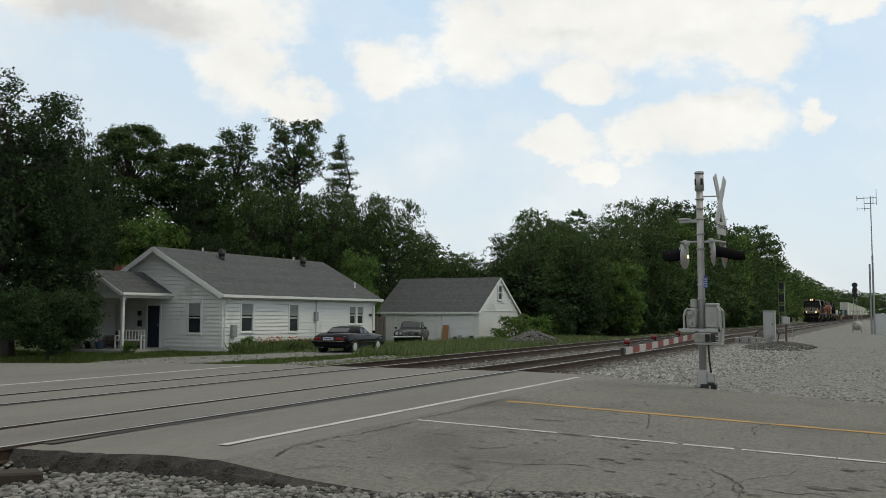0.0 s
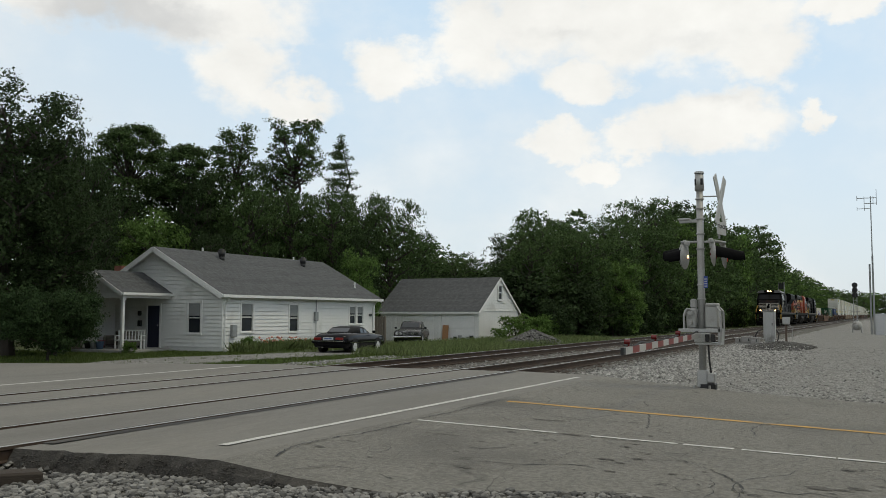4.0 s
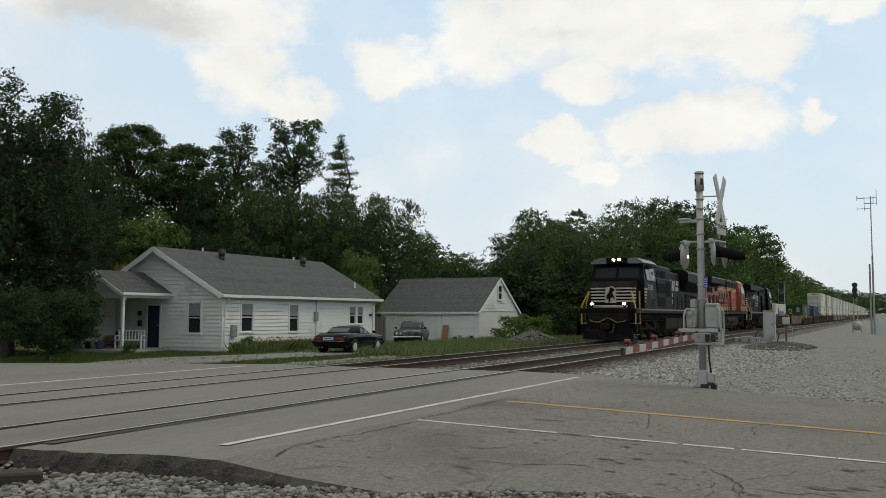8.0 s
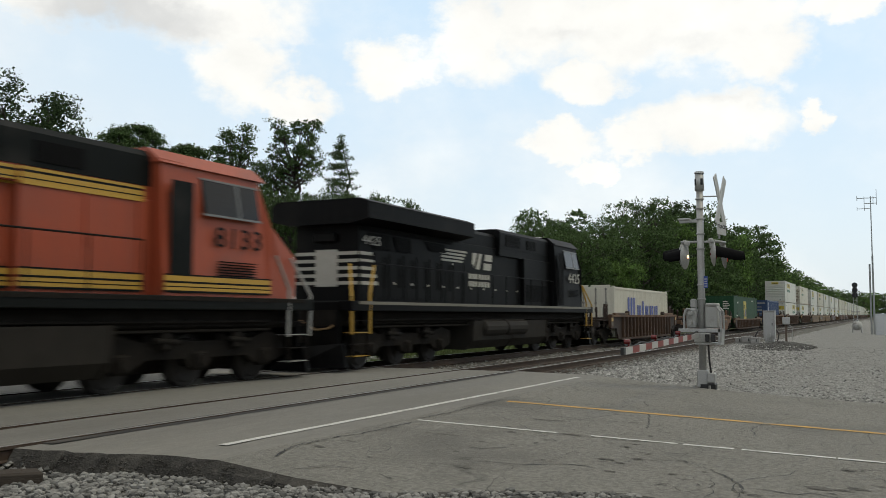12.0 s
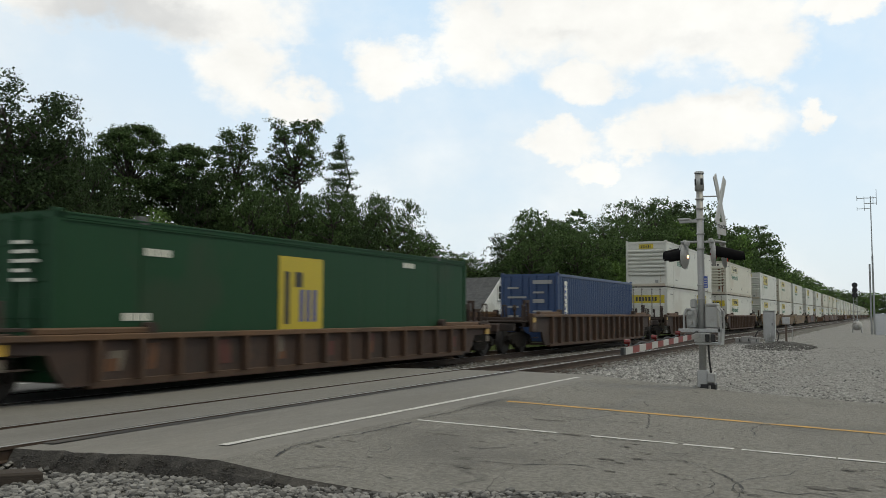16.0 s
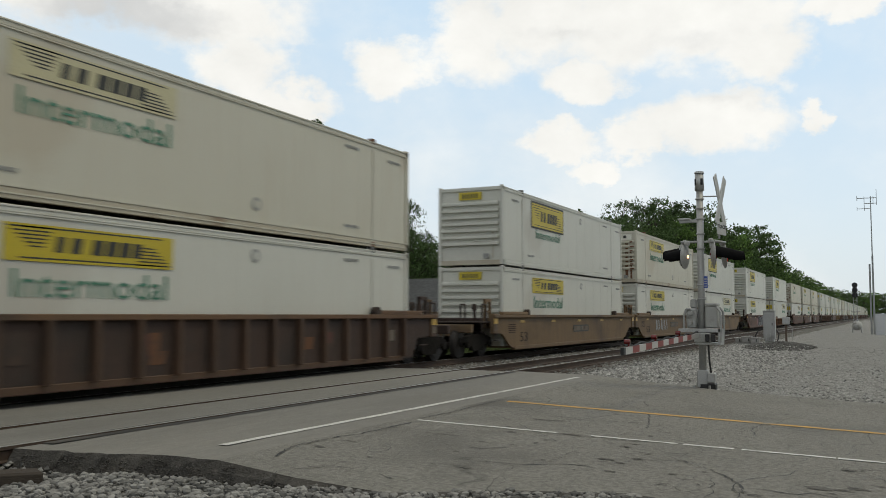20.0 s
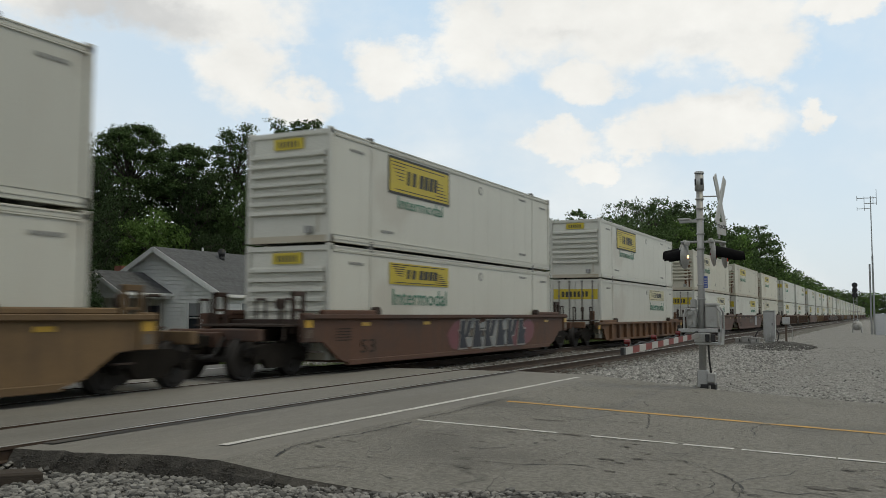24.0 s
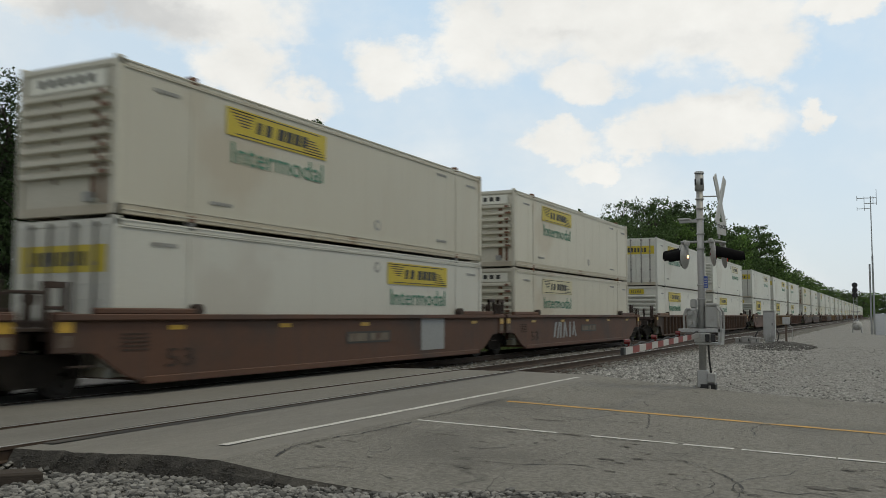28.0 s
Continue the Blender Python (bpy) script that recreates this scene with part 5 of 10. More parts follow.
def build_trees():
    rng = random.Random(21)
    # behind and beside the house
    for kind, x, y, s, w in (("great_maple", -33.3, 25.9, 0.95, 1.0), ("maple", -35.4, 29.9, 0.83, 0.50), ("great_maple", -32.15, 27.1, 0.57, 1.05), ("maple", -57.2, 52.0, 1.16, 0.75), ("fan", -50.1, 48.8, 0.97, 1.22),
                             ("fan_small", -45.0, 49.1, 0.97, 1.3), ("light", -44.4, 45.0, 1.08, 0.85), ("spire", -44.4, 53.9, 0.97, 1.25), ("open", -41.6, 57.5, 1.0, 1.0), ("spruce", -39.5, 60.8, 0.97, 1.0),
                             ("oak", -34.7, 60.9, 0.86, 0.62), ("oak", -38.6, 63.5, 0.90, 0.55), ("oak", -35.7, 67.1, 0.69, 0.55), ("maple", -43.6, 48.7, 0.92, 0.55), ("oak", -40.9, 51.2, 0.86, 0.62), ("oak", -39.2, 54.2, 0.84, 0.64),
                             ("oak", -36.6, 55.5, 0.84, 0.58), ("maple", -34.4, 55.8, 0.63, 0.65), ("light", -31.4, 50.9, 0.75, 0.6), ("maple", -41.5, 37.5, 0.66, 0.7), ("maple", -40.4, 47.0, 0.56, 0.8), ("maple", -47.5, 45.0, 0.80, 0.8),
                             ("maple", -48.0, 51.5, 0.98, 0.42), ("oak", -45.3, 53.0, 0.98, 0.42), ("oak", -44.2, 58.9, 1.10, 0.38), ("oak", -40.8, 57.8, 0.88, 0.5), ("maple", -43.5, 36.4, 0.92, 0.42), ("maple", -48.2, 43.1, 0.95, 0.5), ("broad", -48.0, 57.0, 0.95, 0.8), ("maple", -50.0, 36.0, 0.95, 0.9), ("maple", -44.0, 27.0, 0.85, 0.9), ("maple", -42.0, 20.0, 0.85, 0.9), ("oak", -41.0, 66.0, 0.8, 0.8)):
        plant(kind, x, y, s, rng.uniform(0, 360), w, group="trees behind the house")
    # behind the garage, then along the railway
    for kind, x, y, s, w in (("broad", -35.0, 73.0, 0.66, 1.0), ("oak", -38.0, 80.0, 0.55, 1.0), ("broad", -33.0, 82.0, 0.70, 1.0), ("maple", -29.5, 74.0, 0.68, 1.0), ("oak", -26.0, 71.5, 0.78, 0.9),
                             ("oak", -25.5, 67.0, 0.66, 0.9), ("broad", -23.3, 72.5, 0.80, 0.8), ("broad", -22.8, 79.0, 0.85, 0.9), ("oak", -24.0, 84.0, 0.85, 0.9), ("light", -20.6, 76.0, 0.82, 0.9),
                             ("broad", -22.0, 90.0, 1.05, 0.9), ("oak", -23.5, 95.0, 1.1, 0.9), ("far_light", -20.8, 98.0, 0.86, 0.7), ("maple", -22.5, 104.0, 1.12, 0.9), ("far", -21.8, 112.0, 1.1, 0.8),
                             ("far", -22.6, 121.0, 1.12, 0.85), ("far", -21.8, 131.0, 1.08, 0.8), ("far_light", -21.2, 140.0, 1.0, 0.8), ("far", -22.4, 150.0, 1.18, 0.85), ("far", -21.8, 164.0, 1.24, 0.9),
                             ("far", -22.0, 178.0, 1.22, 0.9), ("far_light", -22.0, 192.0, 1.0, 0.9), ("far_light", -22.2, 207.0, 1.0, 0.9), ("far_light", -23.0, 224.0, 1.0, 1.0), ("far", -23.0, 242.0, 1.0, 1.0),
                             ("far_light", -23.5, 262.0, 1.0, 1.0), ("far", -24, 285.0, 1.0, 1.1), ("far_light", -24, 310.0, 1.0, 1.2), ("far", -25, 340.0, 1.0, 1.2), ("far_light", -25, 375.0, 1.0, 1.2), ("far", -25, 420.0, 1.0, 1.3),
                             ("far_light", -24, 470.0, 1.0, 1.4), ("far", -22, 540.0, 1.1, 1.5), ("far", -20, 620.0, 1.2, 1.6), ("far_light", -14, 720.0, 1.3, 1.8), ("far", -2, 800.0, 1.4, 2.0), ("far", 14, 830, 1.5, 2.0), ("far_light", 36, 800, 1.5, 2.2)):
        plant(kind, x, y, s, rng.uniform(0, 360), w)
    for i in range(26):
        y = 64 + i * 5.5
        plant("scrub" if y < 110 or i % 3 else "scrub_light", -20.9 - (1.5 if y < 72 else 0) + rng.uniform(-0.6, 0.6), y, rng.uniform(0.7, 1.15), rng.uniform(0, 360), 1.0, group="bushes along the woods")
    for i in range(12):
        y = 84 + i * 15
        plant("far", -31 + rng.uniform(-2, 2), y, rng.uniform(0.75, 0.95), rng.uniform(0, 360), 1.0, group="woods behind the railway")
    for i in range(16):
        plant("scrub", -23.5 + rng.uniform(-0.6, 0.6), 70 + i * 5.5, rng.uniform(1.0, 1.4), rng.uniform(0, 360), 1.1, group="bushes along the woods")
    for i in range(9):
        plant("scrub", -26.0 - i * 1.6, 66 + i * 1.2, rng.uniform(0.9, 1.4), rng.uniform(0, 360), 1.2, group="bushes along the woods")
    # east side, in the distance
    for kind, x, y, s, w in (("far_light", 6.5, 190.0, 0.62, 0.9), ("far", 10.0, 200.0, 0.7, 1.0), ("far_light", 5.5, 240.0, 0.62, 0.9), ("far", 9, 285.0, 0.8, 1.0), ("far_light", 8, 350.0, 0.8, 1.1), ("far", 9, 430.0, 0.9, 1.2), ("far_light", 10, 540, 0.9, 1.3), ("scrub", 4.5, 150, 1.0, 1.3), ("scrub_light", 4.2, 165, 1.2, 1.3)):
        plant(kind, x, y, s, rng.uniform(0, 360), w)
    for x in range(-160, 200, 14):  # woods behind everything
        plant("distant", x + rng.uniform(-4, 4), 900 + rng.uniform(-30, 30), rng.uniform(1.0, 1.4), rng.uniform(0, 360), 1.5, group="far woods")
    for i in range(14):
        plant("far", -70 + rng.uniform(-6, 6), 10 + i * 14, rng.uniform(0.85, 1.05), rng.uniform(0, 360), 1.4, group="woods behind the house")
    for i in range(17):  # unseen woods added behind the viewer, across the road, to dim side light
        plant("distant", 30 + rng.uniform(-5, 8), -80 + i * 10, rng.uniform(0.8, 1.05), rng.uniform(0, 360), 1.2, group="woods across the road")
    plant("juniper", -28.45, 23.8, 1.0, 30, 0.86, -0.38, "bushes on the lawn")
    for x, y, s in ((-22.6, 56.6, 0.62), (-22.2, 60.0, 0.6), (-21.6, 57.6, 0.36), (-22.9, 54.6, 0.34), (-22.8, 63.5, 0.6), (-27.6, 34.6, 0.26), (-27.5, 36.6, 0.18), (-27.4, 43.0, 0.24), (-27.6, 41.6, 0.2), (-27.5, 40.2, 0.16), (-31.15, 30.5, 0.2), (-34.8, 30.0, 0.22)):
        plant("scrub_light", x, y, s, rng.uniform(0, 360), 1.0, -0.38, "shrubs by the walls")


def blades(name, seed, spots, height, width, material, label, category):
    """Tufts of grass blades: each place gets a handful of thin bent blades."""
    r = np.random.RandomState(seed)
    p = np.array(spots, dtype=np.float32)
    p = np.repeat(p, 5, 0) + np.concatenate([r.normal(size=(len(p) * 5, 2)) * 0.06, np.zeros((len(p) * 5, 1))], 1)
    n = len(p)
    a = r.random_sample(n) * 6.28
    side = np.stack([np.cos(a), np.sin(a), np.zeros(n)], 1) * width
    lean = np.stack([r.normal(size=n), r.normal(size=n), np.zeros(n)], 1) * height * 0.3
    h = height * (0.4 + 0.9 * r.random_sample(n))[:, None]
    top = np.concatenate([np.zeros((n, 2)), h], 1)
    v = np.stack([p - side, p + side, p + side * 0.7 + top * 0.6 + lean * 0.4, p + top + lean, p - side * 0.7 + top * 0.6 + lean * 0.4], 1).reshape(-1, 3)
    me = bpy.data.meshes.new(name)
    me.vertices.add(5 * n)
    me.vertices.foreach_set("co", v.astype(np.float32).ravel())
    me.loops.add(5 * n)
    me.loops.foreach_set("vertex_index", np.arange(5 * n, dtype=np.int32))
    me.polygons.add(n)
    me.polygons.foreach_set("loop_start", np.arange(0, 5 * n, 5, dtype=np.int32))
    me.update(calc_edges=True)
    return tagged(piece(name, me, material), label, category, kind="stuff")


M_GRASS = leaf_mat("grass_blade", (0.085, 0.125, 0.032), (0.125, 0.150, 0.052))
M_WEED = leaf_mat("weed_blade", (0.15, 0.20, 0.075), (0.24, 0.27, 0.13))


def drive(y):
    """Middle and half width of the gravel drive."""
    pts = ((20.0, -23.2, 2.7), (21.6, -23.5, 2.25), (24.3, -24.4, 2.3), (28.0, -24.8, 2.4), (33.0, -23.7, 1.9), (36.0, -23.2, 1.5), (42.0, -23.4, 1.2))
    for (a, m, w), (b, n, v) in zip(pts, pts[1:]):
        if y <= b:
            f = (y - a) / (b - a)
            return m + (n - m) * f, w + (v - w) * f
    return -23.4, 1.2


def build_grass():
    rng = random.Random(31)
    lawn = []
    while len(lawn) < 9000:
        x, y = rng.uniform(-42, -17.2), rng.uniform(19, 33.5)
        if x < -31.4 and y > 30.2:
            continue
        m, w = drive(y)
        if abs(x - m) < w + rng.gauss(0, 0.12) and rng.random() < 0.97:
            continue
        if x > -19.8 + rng.gauss(0, 0.15) and rng.random() < 0.93:
            continue
        if y < 21.7 + 0.35 * math.sin(x * 0.9) or (x > m and y < 22.2):
            continue
        lawn.append((x, y, -0.37))
    blades("lawn_grass", 1, lawn, 0.10, 0.010, M_GRASS, "short green lawn grass in front of the house", "grass")
    weeds = []
    while len(weeds) < 9000:
        x, y = rng.uniform(-24.2, -17.3), rng.uniform(30, 62)
        m, w = drive(y)
        if y < 34.5 or (abs(x - m) < w and y < 40):
            continue
        weeds.append((x, y, -0.4))
    blades("tall_weeds", 2, weeds, 0.40, 0.007, M_WEED, "tall pale-green weeds between the track and the garage", "weeds")
    verge = []
    while len(verge) < 3800:
        x, y = rng.uniform(-28.2, -18.5), rng.uniform(33.5, 54)
        m, w = drive(y)
        if abs(x - m) > w or y > 40:
            verge.append((x, y, -0.4))
    blades("yard_grass", 3, verge, 0.14, 0.010, M_GRASS, "rough green grass in the yard", "grass")
    edge = []
    while len(edge) < 3500:
        edge.append((-17.3 + rng.gauss(0, 0.25), rng.uniform(21.9, 90), -0.42))
    blades("trackside_grass", 4, edge, 0.2, 0.010, M_WEED, "thin grass along the ballast", "grass")
    bed = []
    while len(bed) < 1800:
        bed.append((rng.uniform(-28.2, -27.0), rng.uniform(33.8, 45.5), -0.38))
    blades("flower_bed", 5, bed, 0.5, 0.014, M_WEED, "leafy flower bed along the house wall", "plants")
    blooms = []
    for i in range(70):
        y = rng.choice((35.4, 36.6, 37.6, 38.6, 42.5)) + rng.gauss(0, 0.35)
        blooms.append((-27.4 + rng.uniform(-0.4, 0.3), y, 0.05 + rng.uniform(0, 0.28)))
    m = mat("orange_bloom", (0.55, 0.16, 0.08), (0.7, 0.55, 0.5), 4.0, 0.6, island=0.4)
    tagged(strew("flowers", rng, blooms, 0.055, m), "orange and pale flowers along the wall", "flowers", kind="stuff")
    # gravel drive between the lawn and the road
    bm = B()
    ys = [20.6 + 0.4 * j for j in range(52)]
    last = None
    for y in ys:
        m, w = drive(y)
        now = [bm.verts.new((m + w * k / 4 + 0.12 * math.sin(y * 3.1 + k), y, -0.345 + 0.015 * noise.noise((k * 1.0, y, 5)))) for k in range(-4, 5)]
        if last:
            for k in range(8):
                bm.faces.new((last[k], last[k + 1], now[k + 1], now[k]))
        last = now
    structure("gravel_drive", bm, M_LOT, "pale gravel drive beside the lawn", "drive")
    bm = B()
    last = None
    for j in range(40):  # stony shoulder between the grass strip and the ballast
        y = 21.3 + 0.4 * j
        a, b = -19.9 + 0.15 * math.sin(y * 1.3), -16.9
        now = [bm.verts.new((a + (b - a) * k / 3, y, -0.345 - 0.03 * k / 3 + 0.012 * noise.noise((k * 1.0, y, 8)))) for k in range(4)]
        if last:
            for k in range(3):
                bm.faces.new((last[k], last[k + 1], now[k + 1], now[k]))
        last = now
    structure("gravel_shoulder", bm, M_GRAVEL, "grey gravel shoulder beside the far track", "gravel")
    stones = []
    for _ in range(1500):
        y = rng.uniform(21.4, 37)
        stones.append((rng.uniform(-19.9, -16.9), y, -0.35))
    tagged(strew("shoulder_stones", rng, stones, 0.04, M_STONE), "loose grey stones on the gravel shoulder", "stones", kind="stuff")


build_trees()
build_grass()

# ---------------------------------------------------------------- crossing gate, signals and cabinets
M_ALU = mat("weathered_aluminium", (0.42, 0.42, 0.41), (0.33, 0.33, 0.32), 3.0, 0.5, metal=0.55, bump=0.15, spots=0.15, spot=(0.25, 0.24, 0.22))
M_MACHINE = mat("grey_painted_iron", (0.36, 0.36, 0.34), (0.28, 0.28, 0.265), 5.0, 0.6, bump=0.25, spots=0.2, spot=(0.18, 0.16, 0.14))
M_RED_STRIPE = mat("red_sheeting", (0.23, 0.034, 0.028), (0.18, 0.034, 0.03), 5.0, 0.5)
M_WHITE_STRIPE = mat("white_sheeting", (0.48, 0.48, 0.465), (0.39, 0.39, 0.375), 5.0, 0.5)
M_RED_LENS = mat("red_lens", (0.13, 0.01, 0.01), rough=0.15)
M_RED_LIT = mat("lit_red_lens", (0.8, 0.05, 0.03), rough=0.3, glow=0.25)
M_LAMP_LIT = mat("lit_lamp", (1.0, 0.55, 0.28), rough=0.3, glow=3.0)
M_BLUE_SIGN = mat("blue_sign", (0.04, 0.09, 0.36), rough=0.5)
M_HOOD = mat("dull_black_hood", (0.006, 0.006, 0.0065), rough=0.9)
M_HOOD.node_tree.nodes["Principled BSDF"].inputs["Specular IOR Level"].default_value = 0.1
M_CABLE = mat("black_cable", (0.015, 0.015, 0.016), rough=0.6)
MAST = Vector((-3.53, 19.57, -0.13))


def flasher(parent, c, turn, lit):
    """A crossing light: dished backing, hood and lens; it looks along +x turned by so many degrees."""
    m = pose(*c, 0, 0, turn)

    def put_on(name, bm, material, up, label=""):
        bmesh.ops.transform(bm, matrix=m, verts=bm.verts[:])
        return part(name, bm, material, up, label)
    bm = B()
    tube(bm, (-0.03, 0, 0), (0.0, 0, 0), 0.20, 0.26, 24)
    tube(bm, (0.0, 0, 0), (0.012, 0, 0), 0.26, 0.26, 24)
    back = put_on("light_backing", bm, M_ALU, parent, "dished grey backing of a crossing light")
    bm = B()
    tube(bm, (-0.06, 0, 0), (-0.03, 0, 0), 0.08, 0.19, 16)
    put_on("light_housing", bm, M_ALU, back)
    bm = B()
    tube(bm, (-0.075, 0, 0), (-0.06, 0, 0), 0.032, 0.032, 10)
    put_on("peep_lens", bm, M_LAMP_LIT if lit == "peep" else M_RED_LENS, back, "small round peep lens")
    bm = B()
    tube(bm, (0.013, 0, 0), (0.022, 0, 0), 0.25, 0.25, 24)
    put_on("light_face", bm, M_HOOD, back, "black face plate")
    bm = B()
    rows = []
    for r0, r1 in ((0.175, 0.154), (0.165, 0.144)):
        for d, r, fall in ((0.02, r0, 0.0), (0.40, r1, 0.05)):
            rows.append([bm.verts.new((d, math.cos(math.pi * (i - 1) / 12) * r, math.sin(math.pi * (i - 1) / 12) * r - fall)) for i in range(15)])
    for p, r in ((rows[0], rows[1]), (rows[2], rows[3]), (rows[1], rows[3]), (rows[0], rows[2])):
        for i in range(14):
            bm.faces.new((p[i], p[i + 1], r[i + 1], r[i]))
    for i in (0, 14):
        bm.faces.new((rows[0][i], rows[1][i], rows[3][i], rows[2][i]))
    bmesh.ops.recalc_face_normals(bm, faces=bm.faces[:])
    put_on("light_hood", bm, M_HOOD, back, "black hood over the lens")
    bm = B()
    tube(bm, (0.022, 0, 0), (0.05, 0, 0), 0.15, 0.13, 18)
    put_on("lens", bm, M_RED_LIT if lit == "lens" else M_RED_LENS, back, "red lens")
    bm = B()
    tube(bm, (-0.05, 0, 0.12), (-0.05, 0, 0.30), 0.03, 0.03, 8)
    bmesh.ops.create_uvsphere(bm, u_segments=10, v_segments=6, radius=0.06, matrix=Matrix.Translation((-0.05, 0, 0.28)))
    put_on("light_stem", bm, M_MACHINE, back)


def build_gate():
    g = thing("crossing_gate", "grey railway crossing mast with lights, crossbuck and lowered striped arm", "crossing gate", pose(*MAST))
    bm = B()
    tube(bm, (0, 0, 0.25), (0, 0, 4.3), 0.078, 0.07, 18)
    tube(bm, (0, 0, 4.25), (0, 0, 4.62), 0.10, 0.09, 18)
    for z in (4.05, 3.85, 3.62, 3.3, 2.98, 2.2, 1.9):
        tube(bm, (0, 0, z), (0, 0, z + 0.03), 0.092, 0.092, 14)
    part("mast", bm, M_ALU, g, "weathered aluminium mast", True)
    for dx in (-0.07, 0.06):
        bm = B()
        tube(bm, (dx, -0.072, 4.36), (dx, -0.072, 4.50), 0.018 if dx < 0 else 0.028, 0.018 if dx < 0 else 0.028, 10)
        part("bell_slot", bm, M_BLACK, g, "dark slot of the bell in the mast top")
    bm = B()
    tube(bm, (0, 0, 4.62), (0, 0, 4.66), 0.105, 0.095, 18)
    part("mast_cap", bm, M_ALU, g)
    bm = B()
    box(bm, -0.11, 0.11, -0.12, 0.12, 0.05, 0.42, 0.02)
    box(bm, 0.10, 0.26, -0.12, 0.12, 0.16, 0.36, 0.02)
    part("base_box", bm, M_ALU, g, "pale junction base")
    bm = B()
    box(bm, -0.05, 0.27, -0.125, 0.13, 0.0, 0.14, 0.02)
    part("base_plinth", bm, M_BLACK, g)
    for x in (-0.16, 0.16):
        for y in (-0.16, 0.16):
            bm = B()
            tube(bm, (x, y, -0.15), (x, y, 0.1), 0.025, 0.025, 8)
            part("anchor_bolt", bm, M_MACHINE, g)
    bm = B()
    box(bm, -0.3, 0.3, -0.3, 0.3, -0.3, 0.0, 0.02)
    part("footing", bm, M_CONCRETE, g)
    # gate machine and its bracket
    bm = B()
    box(bm, 0.09, 0.36, -0.15, 0.15, 1.30, 1.78, 0.03)
    box(bm, 0.10, 0.35, -0.17, 0.17, 1.76, 1.83, 0.02)
    part("gate_machine", bm, M_MACHINE, g, "grey gate machine housing")
    bm = B()
    box(bm, -0.30, -0.09, -0.16, 0.14, 1.3, 1.72, 0.03)
    box(bm, -0.22, -0.1, -0.12, 0.1, 1.72, 1.92, 0.03)
    part("drive_box", bm, M_MACHINE, g, "grey drive housing")
    for z in (1.42, 1.62):
        bm = B()
        tube(bm, (-0.2, -0.2, z), (-0.2, -0.28, z), 0.05, 0.05, 12)
        part("cover_boss", bm, M_MACHINE, g)
    bm = B()
    box(bm, -0.45, 0.42, -0.26, -0.16, 1.21, 1.29, 0.01)
    box(bm, -0.45, 0.42, 0.14, 0.24, 1.21, 1.29, 0.01)
    box(bm, 0.36, 0.42, -0.26, 0.24, 1.0, 1.29, 0.01)
    box(bm, -0.1, 0.42, -0.26, 0.2, 0.95, 1.0, 0.01)
    part("bracket", bm, M_ALU, g, "aluminium bracket")
    for y in (-0.2, 0.18):
        bm = B()
        pipe(bm, [(0.40, y, 1.0), (0.42, y, 1.3), (0.41, y, 1.65), (0.34, y, 1.74)], 0.025, 8)
        pipe(bm, [(-0.33, y, 1.28), (-0.34, y, 1.55), (-0.29, y, 1.70), (-0.2, y, 1.7)], 0.025, 8)
        part("support_arm", bm, M_ALU, g)
    bm = B()
    box(bm, -0.12, 0.22, -0.3, -0.1, 1.0, 1.2, 0.02)
    part("arm_shaft", bm, M_MACHINE, g)
    for x0, x1 in ((0.12, 0.20), (0.24, 0.32)):
        bm = B()
        box(bm, x0, x1, -0.36, -0.28, 1.02, 1.18, 0.01)
        part("counterweight", bm, M_BLACK, g)
    # lowered arm, pointing across the lane towards -y; a little sag
    start, tip = Vector((-0.02, -0.35, 1.15)), Vector((0.03, -6.45, 1.04))
    d = tip - start
    arm = None
    n = 14
    for i in range(n):
        a, b = start + d * i / n, start + d * (i + 1) / n
        h = 0.050 + 0.002 * i / n
        bm = B()
        v = [bm.verts.new(p + Vector((o, 0, k * h))) for p in (a, b) for o, k in ((-0.02, -1), (0.02, -1), (0.02, 1), (-0.02, 1))]
        for f in ((0, 1, 2, 3), (7, 6, 5, 4), (0, 4, 5, 1), (1, 5, 6, 2), (2, 6, 7, 3), (3, 7, 4, 0)):
            bm.faces.new([v[k] for k in f])
        bmesh.ops.recalc_face_normals(bm, faces=bm.faces[:])
        piece_ob = part("gate_arm" if arm is None else "stripe", bm, M_ALU if i < 2 else M_WHITE_STRIPE if i % 2 == 1 else M_RED_STRIPE, arm or g, "lowered red and white striped arm" if arm is None else "")
        arm = arm or piece_ob
    bm = B()
    box(bm, tip.x - 0.025, tip.x + 0.025, tip.y - 0.12, tip.y - 0.003, tip.z - 0.055, tip.z + 0.055)
    part("arm_tip", bm, M_BLACK, arm, "black end of the arm")
    for f in (0.34, 0.67, 0.965):
        p = start + d * f
        bm = B()
        tube(bm, p + Vector((0, 0, 0.06)), p + Vector((0, 0, 0.10)), 0.03, 0.03, 10)
        tube(bm, p + Vector((-0.05, 0, 0.13)), p + Vector((0.04, 0, 0.13)), 0.036, 0.036, 12)
        part("arm_lamp", bm, M_RED_LENS, arm, "small red lamp on the arm")
    bm = B()
    last = None
    for k in range(25):
        p = start + d * k / 24 + Vector((0.0, 0, 0.07 + 0.02 * math.sin(k * 1.667)))
        now = [bm.verts.new(p + Vector((0.014 * math.cos(i * 1.257), 0, 0.014 * math.sin(i * 1.257)))) for i in range(5)]
        if last:
            for i in range(5):
                bm.faces.new((last[i], last[(i + 1) % 5], now[(i + 1) % 5], now[i]))
        last = now
    part("lamp_cable", bm, M_CABLE, arm)
    # two pairs of lights on a crossarm
    bm = B()
    pipe(bm, [(-0.20, -0.42, 3.12), (-0.38, 0.25, 3.14)], 0.026, 8)
